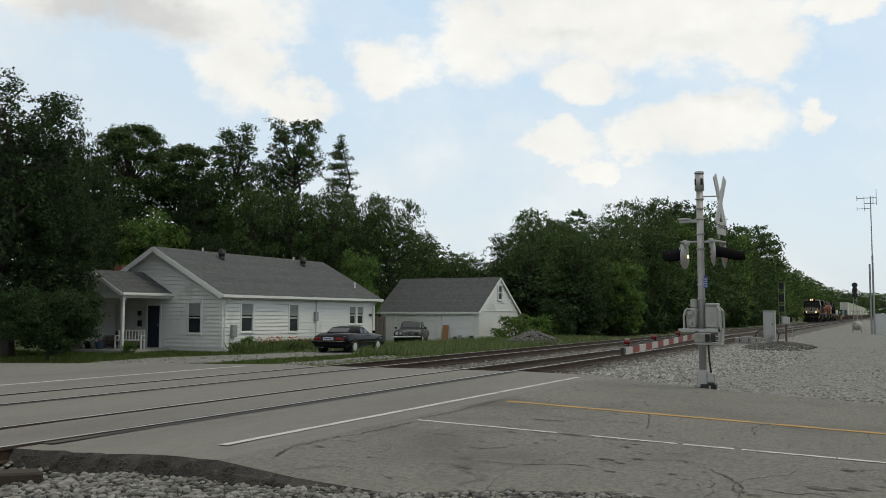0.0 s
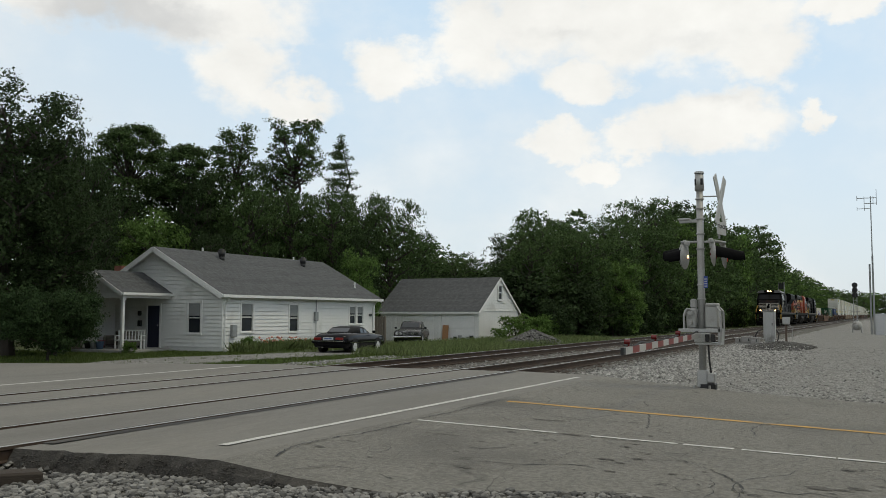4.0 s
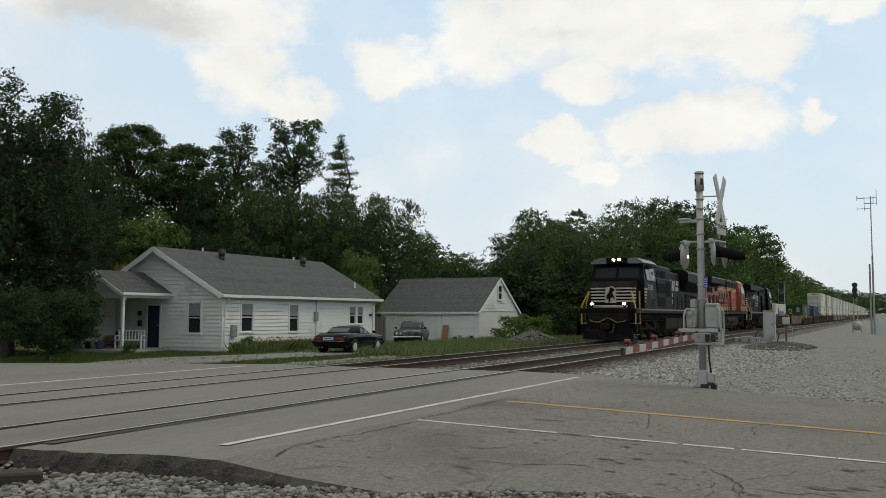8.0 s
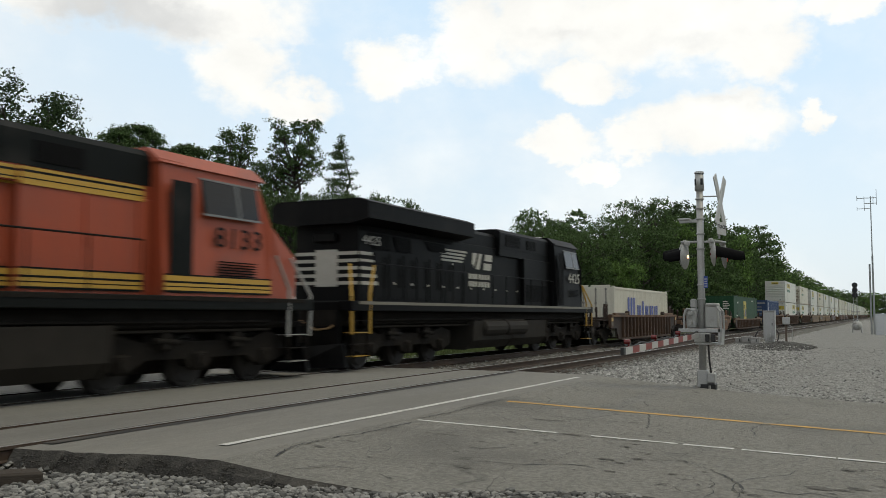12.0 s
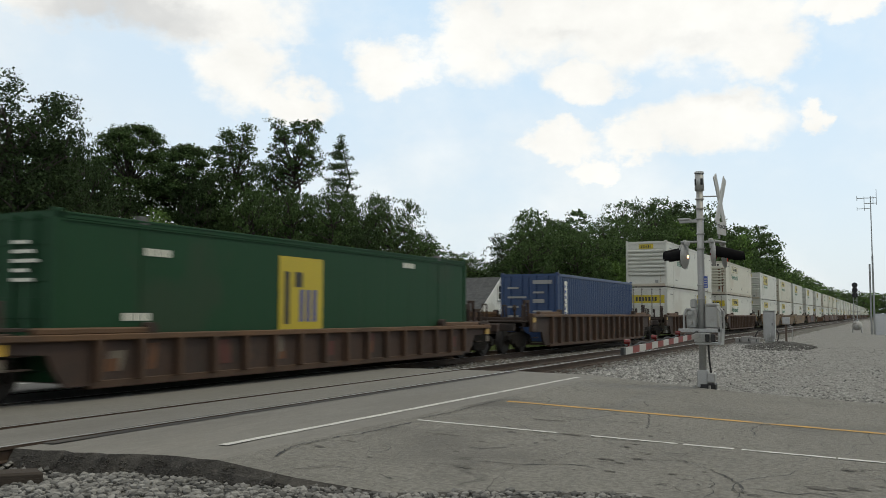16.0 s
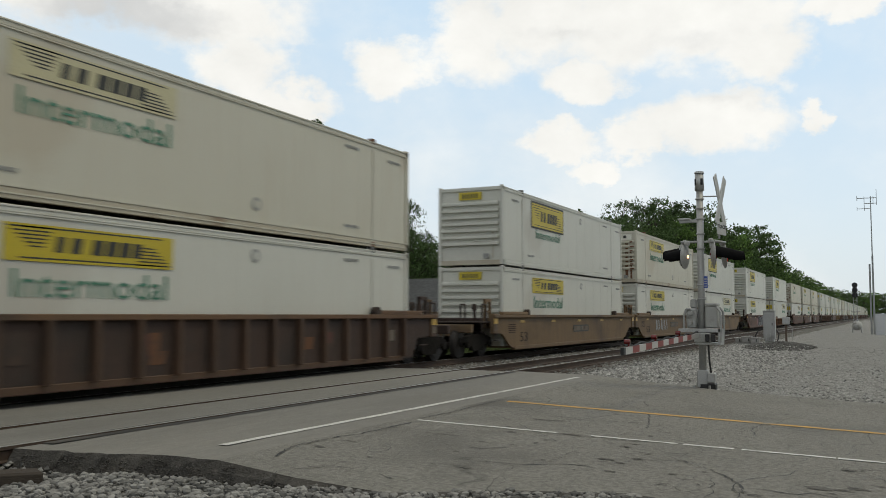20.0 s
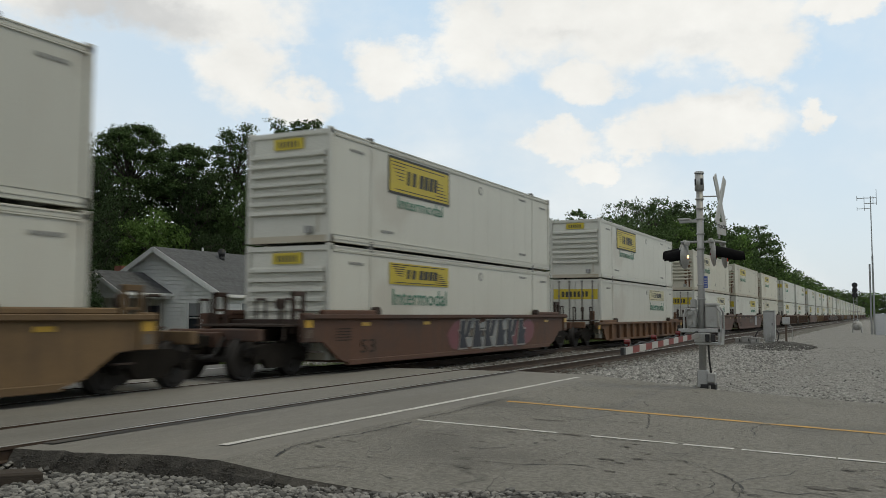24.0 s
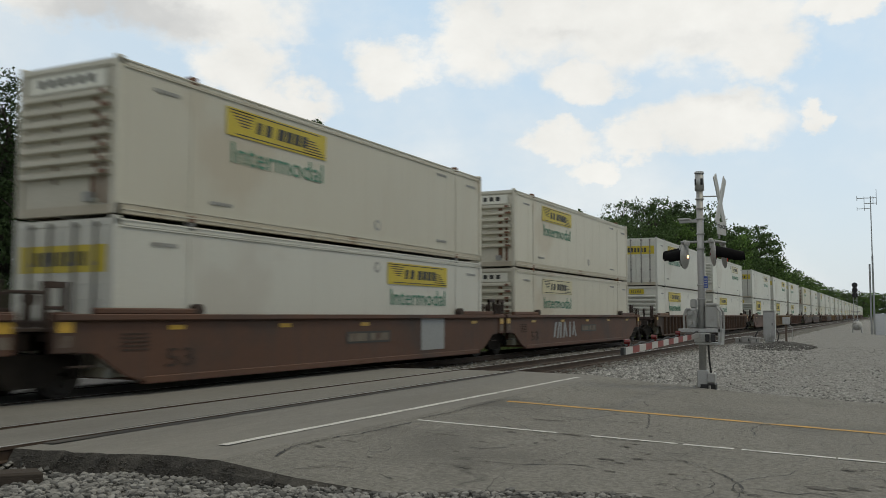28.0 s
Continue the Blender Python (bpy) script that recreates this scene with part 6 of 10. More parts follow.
    pipe(bm, [(0.32, -0.25, 3.14), (0.46, 0.35, 3.14)], 0.026, 8)
    part("light_crossarm", bm, M_MACHINE, g)
    flasher(g, (0.31, -0.25, 2.86), 17, "")
    flasher(g, (0.44, 0.35, 2.84), 17, "lens")
    flasher(g, (-0.43, 0.25, 2.88), 176, "")
    flasher(g, (-0.25, -0.42, 2.80), 172, "peep")
    bm = B()
    pipe(bm, [(-0.4, -0.1, 3.14), (0.38, 0.05, 3.14)], 0.026, 8)
    part("light_pipe", bm, M_MACHINE, g)
    # side bracket with a small plate
    bm = B()
    box(bm, -0.44, 0.05, -0.03, 0.03, 3.56, 3.63, 0.01)
    box(bm, -0.46, -0.2, -0.08, 0.06, 3.62, 3.66, 0.01)
    part("side_bracket", bm, M_ALU, g)
    # crossbuck seen edge on, facing the road traffic
    cb = Vector((0.40, 0.10, 4.02))
    for a in (58, -58):
        bm = B()
        box(bm, -0.012, 0.012, -0.60, 0.60, -0.10, 0.10, 0.004)
        bmesh.ops.transform(bm, matrix=Matrix.Translation(cb + Vector((0.02 if a > 0 else 0, 0, 0))) @ Matrix.Rotation(radians(-8), 4, "Z") @ Matrix.Rotation(radians(a), 4, "X"), verts=bm.verts[:])
        part("crossbuck_blade", bm, M_WHITE_STRIPE, g, "white crossbuck blade")
    bm = B()
    pipe(bm, [(0, 0, 4.12), (0.40, 0.1, 4.12)], 0.015, 6)
    pipe(bm, [(0.38, 0.09, 3.2), (0.38, 0.09, 4.2)], 0.02, 6)
    part("crossbuck_bracket", bm, M_MACHINE, g)
    turn = Matrix.Translation(cb + Vector((0.03, -0.02, -0.60))) @ Matrix.Rotation(radians(-12), 4, "Z")
    bm = B()
    box(bm, -0.012, 0.012, -0.24, 0.24, -0.14, 0.14, 0.004)
    bmesh.ops.transform(bm, matrix=turn, verts=bm.verts[:])
    plate = part("track_plate", bm, M_WHITE_STRIPE, g, "white plate with black lettering")
    lettering("plate_words", "TRACKS", 0.12, turn @ pose(0.016, 0, 0.03) @ SIDE, M_BLACK, plate, 0.002)
    bm = B()
    box(bm, 0.07, 0.15, -0.10, -0.085, 2.15, 2.40, 0.004)
    sign = part("emergency_sign", bm, M_BLUE_SIGN, g, "small blue notice on the mast")
    for i in range(4):
        bm = B()
        box(bm, 0.08, 0.14, -0.104, -0.100, 2.18 + i * 0.05, 2.20 + i * 0.05)
        part("sign_bar", bm, M_WHITE_STRIPE, sign)
    bm = B()
    pipe(bm, [(0.12, -0.02, 0.98), (0.14, -0.05, 0.8), (0.15, -0.06, 0.6), (0.17, 0, 0.34)], 0.02, 8)
    part("cable", bm, M_CABLE, g)


def cabinet(x, y, w, d, h, z, label, name="signal_cabinet", material=None):
    c = thing(name, label, "cabinet", pose(x, y, z))
    bm = B()
    box(bm, -w / 2, w / 2, -d / 2, d / 2, 0.0, h, 0.02)
    body = part("body", bm, material or M_ALU, c)
    bm = B()
    box(bm, -w / 2 - 0.03, w / 2 + 0.03, -d / 2 - 0.03, d / 2 + 0.03, h, h + 0.05, 0.015)
    part("roof", bm, material or M_ALU, c)
    bm = B()
    box(bm, -w / 2 + 0.06, w / 2 - 0.06, -d / 2 - 0.025, -d / 2, 0.12, h - 0.1, 0.01)
    door = part("door", bm, material or M_ALU, c)
    bm = B()
    box(bm, w / 2 - 0.16, w / 2 - 0.12, -d / 2 - 0.06, -d / 2 - 0.02, h * 0.5, h * 0.5 + 0.14)
    part("latch", bm, M_BLACK, door)
    return c


def build_signals():
    z = LOT_Z(-5.3, 51)
    box_a = cabinet(-5.9, 53.2, 0.62, 0.55, 1.55, z + 0.25, "grey steel signal cabinet with a lower box on the gravel")
    bm = B()
    box(bm, -0.24, 0.24, -0.3, 0.2, -0.4, 0.0, 0.01)
    box(bm, -0.2, -0.12, -0.42, -0.36, -0.1, 0.32)
    box(bm, 0.0, 0.08, -0.42, -0.36, -0.1, 0.32)
    part("pedestal", bm, M_ALU, box_a)
    bm = B()
    pipe(bm, [(0.35, 0, 0.5), (0.5, -0.1, 0.3), (0.45, -0.2, 0.0), (0.3, -0.3, -0.3)], 0.03)
    pipe(bm, [(-0.35, 0, 0.55), (-0.6, -0.1, 0.45), (-0.75, -0.2, 0.2), (-0.7, -0.3, -0.2)], 0.03)
    part("cable", bm, M_CABLE, box_a)
    bm = B()
    box(bm, -0.12, 0.12, -0.281, -0.277, 1.38, 1.45)
    part("plate", bm, M_WHITE_STRIPE, box_a)
    for i, (x, y, w, h) in enumerate(((-7.1, 53.0, 0.5, 0.42), (-6.6, 52.6, 0.45, 0.36), (-7.6, 53.6, 0.4, 0.32))):
        cabinet(x, y, w, 0.5, h, LOT_Z(max(x, -6.9), y) - 0.02, "low grey junction box at the track", "junction_box", M_CONCRETE)
    p = thing("cable_post", "grey post with a small box and loose cables", "post", pose(-4.95, 52.3, LOT_Z(-4.9, 52.3)))
    bm = B()
    tube(bm, (0, 0, -0.3), (0, 0, 1.1), 0.06, 0.06, 10)
    part("post", bm, mat("brown_post", (0.12, 0.09, 0.07), rough=0.9), p)
    bm = B()
    box(bm, -0.18, 0.2, -0.14, 0.1, 1.1, 1.5, 0.02)
    part("box", bm, M_ALU, p)
    bm = B()
    pipe(bm, [(0.1, 0, 1.1), (0.35, 0.0, 0.95), (0.3, -0.1, 0.3), (0.5, -0.2, 0.02)], 0.02)
    part("cable", bm, M_CONCRETE, p)
    # signal mast with three heads, east side
    s = thing("signal_mast", "tall railway signal with three dark round heads", "signal", pose(-5.78, 205.0, -0.3))
    for dx in (-0.35, 0.35):
        bm = B()
        tube(bm, (dx, 0, 0), (dx, 0, 8.4), 0.06, 0.06, 8)
        part("mast_pole", bm, M_ALU, s)
    for i in range(12):
        bm = B()
        tube(bm, (-0.35, 0, 0.5 + i * 0.62), (0.35, 0, 0.5 + i * 0.62), 0.03, 0.03, 6)
        part("rung", bm, M_ALU, s)
    for z0 in (8.0, 6.95, 5.9):
        bm = B()
        tube(bm, (0, -0.4, z0), (0, -0.46, z0), 0.56, 0.56, 20)
        head = part("signal_head", bm, M_BLACK, s, "round black signal head")
        for dz in (-0.28, 0.0, 0.28):
            bm = B()
            tube(bm, (0, -0.46, z0 + dz), (0, -0.9, z0 + dz - 0.02), 0.13, 0.13, 10)
            part("hood", bm, M_BLACK, head)
    bm = B()
    box(bm, -0.9, 0.9, -0.6, 0.6, 2.5, 2.6, 0.02)
    part("platform", bm, M_ALU, s)
    # signal west of the tracks, in front of the trees
    s2 = thing("signal_mast", "slender grey railway signal ladder among the trees", "signal", pose(-17.3, 176.0, -0.4))
    for dx in (-0.5, 0.5):
        bm = B()
        tube(bm, (dx, 0, 0), (dx, 0, 8.0), 0.06, 0.06, 8)
        part("mast_pole", bm, M_ALU, s2)
    for i in range(12):
        bm = B()
        tube(bm, (-0.5, 0, 0.5 + i * 0.62), (0.5, 0, 0.5 + i * 0.62), 0.04, 0.04, 6)
        part("rung", bm, M_ALU, s2)
    for z0 in (7.3, 5.0, 3.0):
        bm = B()
        box(bm, -0.45, 0.45, -0.3, -0.1, z0 - 0.6, z0 + 0.6, 0.05)
        part("signal_head", bm, M_BLACK, s2)
    cabinet(-16.6, 172, 0.9, 0.8, 1.7, -0.4, "grey signal case beside the track")
    # propane-like tank on legs
    t = thing("small_tank", "small grey horizontal tank on legs", "tank", pose(-2.8, 103.0, LOT_Z(-2.8, 103)))
    bm = B()
    bmesh.ops.create_uvsphere(bm, u_segments=20, v_segments=10, radius=0.5, matrix=Matrix.Translation((0, 0, 0.75)) @ Matrix.Diagonal((1.0, 1.6, 1.0, 1)))
    part("vessel", bm, M_MACHINE, t, "", True)
    for x in (-0.45, 0.45):
        for y in (-0.4, 0.4):
            bm = B()
            tube(bm, (x, y, 0), (x * 0.8, y, 0.6), 0.05, 0.05, 6)
            part("leg", bm, M_GREY, t)
    bm = B()
    box(bm, -0.15, 0.15, -0.3, 0.3, 1.2, 1.32, 0.02)
    part("valve_cover", bm, M_GREY, t)
    # tall radio pole
    a = thing("radio_pole", "tall thin radio pole with a yagi antenna", "antenna", pose(-1.2, 97.4, LOT_Z(-1.2, 97.4) - 0.3))
    bm = B()
    tube(bm, (0.12, 0, 0), (0.12, 0, 8.0), 0.10, 0.09, 10)
    tube(bm, (0.12, 0, 8.0), (0.12, 0, 13.9), 0.06, 0.05, 10)
    tube(bm, (-0.15, 0, 0), (-0.15, 0, 7.2), 0.09, 0.09, 10)
    part("pole", bm, M_GREY, a)
    bm = B()
    tube(bm, (-1.1, 0, 13.75), (0.65, 0, 13.75), 0.035, 0.035, 6)
    tube(bm, (-1.1, 0, 12.7), (0.1, 0, 12.7), 0.03, 0.03, 6)
    tube(bm, (-0.45, 0, 13.2), (0.65, 0, 13.2), 0.03, 0.03, 6)
    for x, z0, z1 in ((-1.1, 13.5, 14.0), (-0.45, 12.5, 13.9), (0.65, 13.0, 14.6), (-1.1, 12.5, 12.9), (0.35, 13.1, 13.9)):
        tube(bm, (x, 0, z0), (x, 0, z1), 0.028, 0.028, 6)
    part("antenna", bm, M_GREY, a, "yagi antenna elements")
    cabinet(0.15, 95.0, 2.2, 1.6, 2.1, LOT_Z(0.6, 95) - 0.1, "pale grey equipment hut on the lot", "equipment_hut", mat("pale_hut", (0.55, 0.56, 0.57), rough=0.6))
    for i, (x, y, h) in enumerate(((3.0, 420.0, 16), (2.5, 520.0, 17), (2.2, 640.0, 18))):
        p = thing("utility_pole", "distant wooden utility pole with crossarms", "utility pole", pose(x, y, -0.5), "utility poles")
        bm = B()
        tube(bm, (0, 0, 0), (0, 0, h), 0.22, 0.15, 8)
        part("pole", bm, M_WOOD, p)
        for z in (h - 0.8, h - 2.4, h - 4):
            bm = B()
            box(bm, -1.8, 1.8, -0.08, 0.08, z - 0.08, z + 0.08)
            part("crossarm", bm, M_WOOD, p)


def build_mound():
    rng = random.Random(17)
    spots = []
    for _ in range(1500):
        a, r = rng.uniform(0, 6.28), rng.random() ** 0.6
        x, y = -4.9 + math.cos(a) * r * 1.7, 48.5 + math.sin(a) * r * 6.0
        spots.append((x, y, LOT_Z(x, y) + 0.22 * (1 - r) ** 0.8))
    tagged(strew("gravel_mound", rng, spots, 0.05, M_DARK_STONE, sharp=True), "low mound of dark gravel round the signal cabinet", "gravel", kind="stuff")


build_gate()
build_signals()
build_mound()

# ---------------------------------------------------------------- parked cars
M_TYRE = mat("tyre_rubber", (0.015, 0.015, 0.015), rough=0.85)
M_RIM = mat("alloy_rim", (0.62, 0.62, 0.62), rough=0.4, metal=0.35)
M_CARBLACK = mat("black_car_paint", (0.005, 0.005, 0.007), (0.007, 0.007, 0.009), 2.0, 0.14)
M_CARBLACK.node_tree.nodes["Principled BSDF"].inputs["Specular IOR Level"].default_value = 0.16
M_CARGREY = mat("dark_grey_car_paint", (0.030, 0.031, 0.032), (0.042, 0.042, 0.042), 2.0, 0.25, spots=0.2, spot=(0.09, 0.085, 0.075))
M_SOFTTOP = mat("black_canvas", (0.008, 0.008, 0.009), rough=0.9, bump=0.3)
M_CHROME = mat("chrome", (0.6, 0.6, 0.6), rough=0.12, metal=1.0)
M_TAIL = mat("tail_lamp_red", (0.22, 0.015, 0.012), rough=0.2)
M_CARGLASS = mat("car_glass", (0.03, 0.035, 0.04), rough=0.04)
M_PLATE = mat("plate_white", (0.55, 0.56, 0.58), rough=0.5)


def loft(bm, rings):
    last = None
    for ring in rings:
        now = [bm.verts.new(p) for p in ring]
        if last:
            for i in range(len(now)):
                j = (i + 1) % len(now)
                bm.faces.new((last[i], last[j], now[j], now[i]))
        else:
            bm.faces.new(now[::-1])
        last = now
    bm.faces.new(last)
    bmesh.ops.recalc_face_normals(bm, faces=bm.faces[:])
    return bm


def parked_car(label, m, body, top, stations, cabin, wheels, soft):
    """A car facing +y: body lofted from (y, half width, sill, shoulder, top), cabin from (y, half width, base, half width, roof)."""
    c = thing("car", label, "car", m)
    rings = []
    for y, w, z0, zs, zt in stations:
        rings.append([(-w * 0.9, y, z0), (w * 0.9, y, z0), (w, y, z0 + 0.12), (w, y, zs), (w * 0.95, y, (zs + zt) / 2 + 0.03), (w * 0.78, y, zt), (-w * 0.78, y, zt), (-w * 0.95, y, (zs + zt) / 2 + 0.03), (-w, y, zs), (-w, y, z0 + 0.12)])
    part("body", loft(B(), rings), body, c, "", True)
    rings = [[(-w0, y, z0), (w0, y, z0), (w1, y, z1 - 0.05), (w1 * 0.85, y, z1), (-w1 * 0.85, y, z1), (-w1, y, z1 - 0.05)] for y, w0, z0, w1, z1 in cabin]
    roof = part("roof", loft(B(), rings), top, c, "folding black canvas top" if soft else "", True)
    # windows follow the cabin's faces, slightly proud
    def pane(name, quad, out):
        bm = B()
        v = [bm.verts.new(Vector(p) + Vector(out)) for p in quad]
        u = [bm.verts.new(Vector(p) - Vector(out)) for p in quad]
        bm.faces.new(v)
        for k in range(4):
            bm.faces.new((v[k], v[(k + 1) % 4], u[(k + 1) % 4], u[k]))
        bmesh.ops.recalc_face_normals(bm, faces=bm.faces[:])
        part(name, bm, M_CARGLASS, c)
    def on(y, s, f):
        for (a, b) in zip(cabin, cabin[1:]):
            if a[0] <= y <= b[0]:
                k = (y - a[0]) / (b[0] - a[0])
                q = [a[i] + (b[i] - a[i]) * k for i in range(5)]
                return (s * (q[1] + (q[3] - q[1]) * f), y, q[2] + (q[4] - 0.05 - q[2]) * f)
    y0, y1 = cabin[0][0], cabin[-1][0]
    n = len(cabin)
    for s in (-1, 1):
        ya, yb = cabin[1][0] + (0.55 if soft else 0.1), cabin[-2][0] + 0.12
        mid = (ya + yb) / 2
        for a, b in ((ya, mid - 0.03), (mid + 0.03, yb)):
            pane("side_window", [on(a, s, 0.15), on(b, s, 0.15), on(b - 0.05, s, 0.88), on(a + 0.05, s, 0.88)], (s * 0.012, 0, 0))
    for i, j, sign in ((0, 1, -1), (n - 1, n - 2, 1)):
        a, b = cabin[i], cabin[j]
        def at(f, s):
            w = (a[1] + (b[3] - a[1]) * f) * 0.82
            return (s * w, a[0] + (b[0] - a[0]) * f, a[4] + (b[4] - a[4]) * f)
        pane("rear_window" if sign < 0 else "windscreen", [at(0.18, -1), at(0.18, 1), at(0.85, 1), at(0.85, -1)], (0, sign * 0.012, 0.016))
    for y in wheels:
        for s in (-1, 1):
            w = stations[len(stations) // 2][1]
            bm = B()
            tube(bm, (s * (w - 0.20), y, 0.31), (s * (w - 0.005), y, 0.31), 0.31, 0.31, 24)
            t = part("wheel", bm, M_TYRE, c)
            bm = B()
            tube(bm, (s * (w - 0.02), y, 0.31), (s * (w + 0.008), y, 0.31), 0.21, 0.20, 18)
            rim = part("rim", bm, M_RIM, t, "bright alloy rim")
            bm = B()
            tube(bm, (s * (w - 0.19), y, 0.34), (s * (w + 0.004), y, 0.34), 0.365, 0.365, 20)
            part("wheel_arch", bm, M_SOFTTOP, c)
    return c


def build_cars():
    st = [(-2.38, 0.70, 0.42, 0.62, 0.72), (-2.30, 0.82, 0.32, 0.66, 0.86), (-1.9, 0.88, 0.25, 0.70, 0.95), (-1.2, 0.895, 0.22, 0.74, 0.98), (0.0, 0.90, 0.22, 0.76, 0.93), (0.9, 0.895, 0.22, 0.74, 0.90), (1.8, 0.87, 0.24, 0.68, 0.84), (2.2, 0.82, 0.28, 0.62, 0.74), (2.38, 0.70, 0.38, 0.56, 0.62)]
    cab = [(-1.55, 0.66, 0.90, 0.62, 0.95), (-0.95, 0.72, 0.90, 0.60, 1.22), (-0.2, 0.74, 0.90, 0.62, 1.27), (0.25, 0.74, 0.90, 0.61, 1.22), (0.85, 0.70, 0.88, 0.66, 0.93)]
    turn = radians(6.0)
    centre = Vector((-23.48, 35.3, -0.39)) + Vector((-math.sin(turn), math.cos(turn), 0)) * 2.38
    car = parked_car("black convertible with its canvas top up beside the house", pose(*centre, 0, 0, 6.0), M_CARBLACK, M_SOFTTOP, st, cab, (-1.35, 1.25), True)
    bm = B()
    box(bm, -0.84, 0.84, -2.46, -2.30, 0.50, 0.62, 0.03)
    part("rear_bumper", bm, M_CARBLACK, car)
    bm = B()
    box(bm, -0.82, 0.82, -2.475, -2.45, 0.58, 0.615)
    part("bumper_strip", bm, M_CHROME, car)
    for s in (-1, 1):
        bm = B()
        box(bm, *sorted((s * 0.36, s * 0.76)), -2.39, -2.30, 0.64, 0.76, 0.02)
        part("tail_lamp", bm, M_TAIL, car)
        bm = B()
        box(bm, *sorted((s * 0.88, s * 1.04)), 0.55, 0.68, 0.93, 1.05, 0.03)
        part("mirror", bm, M_CARBLACK, car)
        bm = B()
        box(bm, *sorted((s * 0.896, s * 0.91)), -1.9, 1.9, 0.50, 0.525)
        part("side_strip", bm, M_CHROME, car)
    bm = B()
    box(bm, -0.26, 0.26, -2.42, -2.38, 0.64, 0.78)
    plate = part("number_plate", bm, M_PLATE, car)
    bm = B()
    box(bm, -0.2, 0.2, -2.424, -2.419, 0.68, 0.74)
    part("plate_bar", bm, M_BLUEPLATE, plate)
    bm = B()
    tube(bm, (-0.25, -2.5, 0.3), (-0.25, -2.2, 0.3), 0.03, 0.03, 8)
    part("exhaust", bm, M_CHROME, car)
    # second car, nose towards the road
    st = [(-2.3, 0.70, 0.40, 0.66, 0.86), (-2.2, 0.82, 0.30, 0.72, 0.94), (-1.0, 0.87, 0.22, 0.80, 0.98), (0.6, 0.87, 0.22, 0.80, 0.96), (1.6, 0.86, 0.24, 0.76, 0.92), (2.15, 0.83, 0.30, 0.70, 0.86), (2.3, 0.74, 0.42, 0.64, 0.78)]
    cab = [(-1.6, 0.68, 0.93, 0.62, 0.98), (-1.0, 0.74, 0.93, 0.58, 1.40), (0.0, 0.75, 0.93, 0.60, 1.44), (0.3, 0.75, 0.92, 0.59, 1.40), (0.9, 0.70, 0.92, 0.66, 0.98)]
    car = parked_car("dark grey older sedan with chrome grille before the garage", pose(-27.1, 50.3, -0.40, 0, 0, 200), M_CARGREY, M_CARGREY, st, cab, (-1.3, 1.4), False)
    bm = B()
    box(bm, -0.86, 0.86, 2.28, 2.42, 0.42, 0.54, 0.03)
    part("front_bumper", bm, M_CHROME, car, "chrome bumper")
    bm = B()
    box(bm, -0.22, 0.22, 2.28, 2.36, 0.56, 0.86, 0.02)
    grille = part("grille", bm, M_CHROME, car, "upright chrome grille")
    for k in range(7):
        bm = B()
        box(bm, -0.19 + k * 0.055, -0.165 + k * 0.055, 2.361, 2.366, 0.58, 0.83)
        part("grille_slot", bm, M_BLACK, grille)
    for s in (-1, 1):
        for a in (0.38, 0.60):
            bm = B()
            tube(bm, (s * a, 2.26, 0.70), (s * a, 2.35, 0.70), 0.10, 0.10, 14)
            part("headlamp", bm, M_CHROME, car)
        bm = B()
        box(bm, *sorted((s * 0.86, s * 1.02)), 0.6, 0.74, 0.96, 1.08, 0.03)
        part("mirror", bm, M_CARGREY, car)


M_BLUEPLATE = mat("plate_blue_bar", (0.10, 0.14, 0.28), rough=0.5)
build_cars()

# ---------------------------------------------------------------- the train
M_NSBLACK = mat("dusty_black_paint", (0.0036, 0.0036, 0.0039), (0.0062, 0.0060, 0.0060), 0.9, 0.5, bump=0.05, spots=0.25, spot=(0.013, 0.012, 0.0105), streak=0.4)
M_NSBLACK.node_tree.nodes["Principled BSDF"].inputs["Specular IOR Level"].default_value = 0.07
M_GRILLE = mat("dark_grille", (0.0025, 0.0025, 0.003), (0.005, 0.005, 0.005), 6.0, 0.75, bump=0.5, fine=20, stretch=(1, 1, 8))
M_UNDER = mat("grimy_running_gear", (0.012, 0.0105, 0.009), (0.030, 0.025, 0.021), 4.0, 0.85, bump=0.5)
M_TANKGREY = mat("dusty_fuel_tank", (0.026, 0.023, 0.020), (0.042, 0.037, 0.031), 2.0, 0.7, bump=0.2)
M_STRIPE = mat("off_white_stripe", (0.42, 0.40, 0.345), (0.33, 0.31, 0.265), 4.0, 0.55)
M_SILLSTRIPE = mat("dusty_sill_stripe", (0.20, 0.185, 0.15), (0.14, 0.13, 0.105), 1.6, 0.65, streak=0.4)
M_ORANGE = mat("orange_paint", (0.36, 0.066, 0.024), (0.30, 0.058, 0.024), 0.9, 0.5, bump=0.05, spots=0.25, spot=(0.22, 0.06, 0.035), streak=0.35)
M_YELLOW = mat("yellow_paint", (0.50, 0.29, 0.035), (0.42, 0.25, 0.04), 2.0, 0.5)
M_GREENBLACK = mat("dark_green_black_paint", (0.0062, 0.0076, 0.0072), (0.0105, 0.0115, 0.0108), 1.4, 0.55, spots=0.15, spot=(0.028, 0.026, 0.024))
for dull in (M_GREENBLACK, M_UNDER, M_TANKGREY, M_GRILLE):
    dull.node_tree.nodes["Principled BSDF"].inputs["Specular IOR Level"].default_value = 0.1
M_CABGLASS = mat("cab_glass", (0.010, 0.011, 0.013), rough=0.05)
M_CABGLASS.node_tree.nodes["Principled BSDF"].inputs["Specular IOR Level"].default_value = 0.2
M_SILVER = mat("silver_handrail", (0.40, 0.39, 0.36), rough=0.5, metal=0.4)
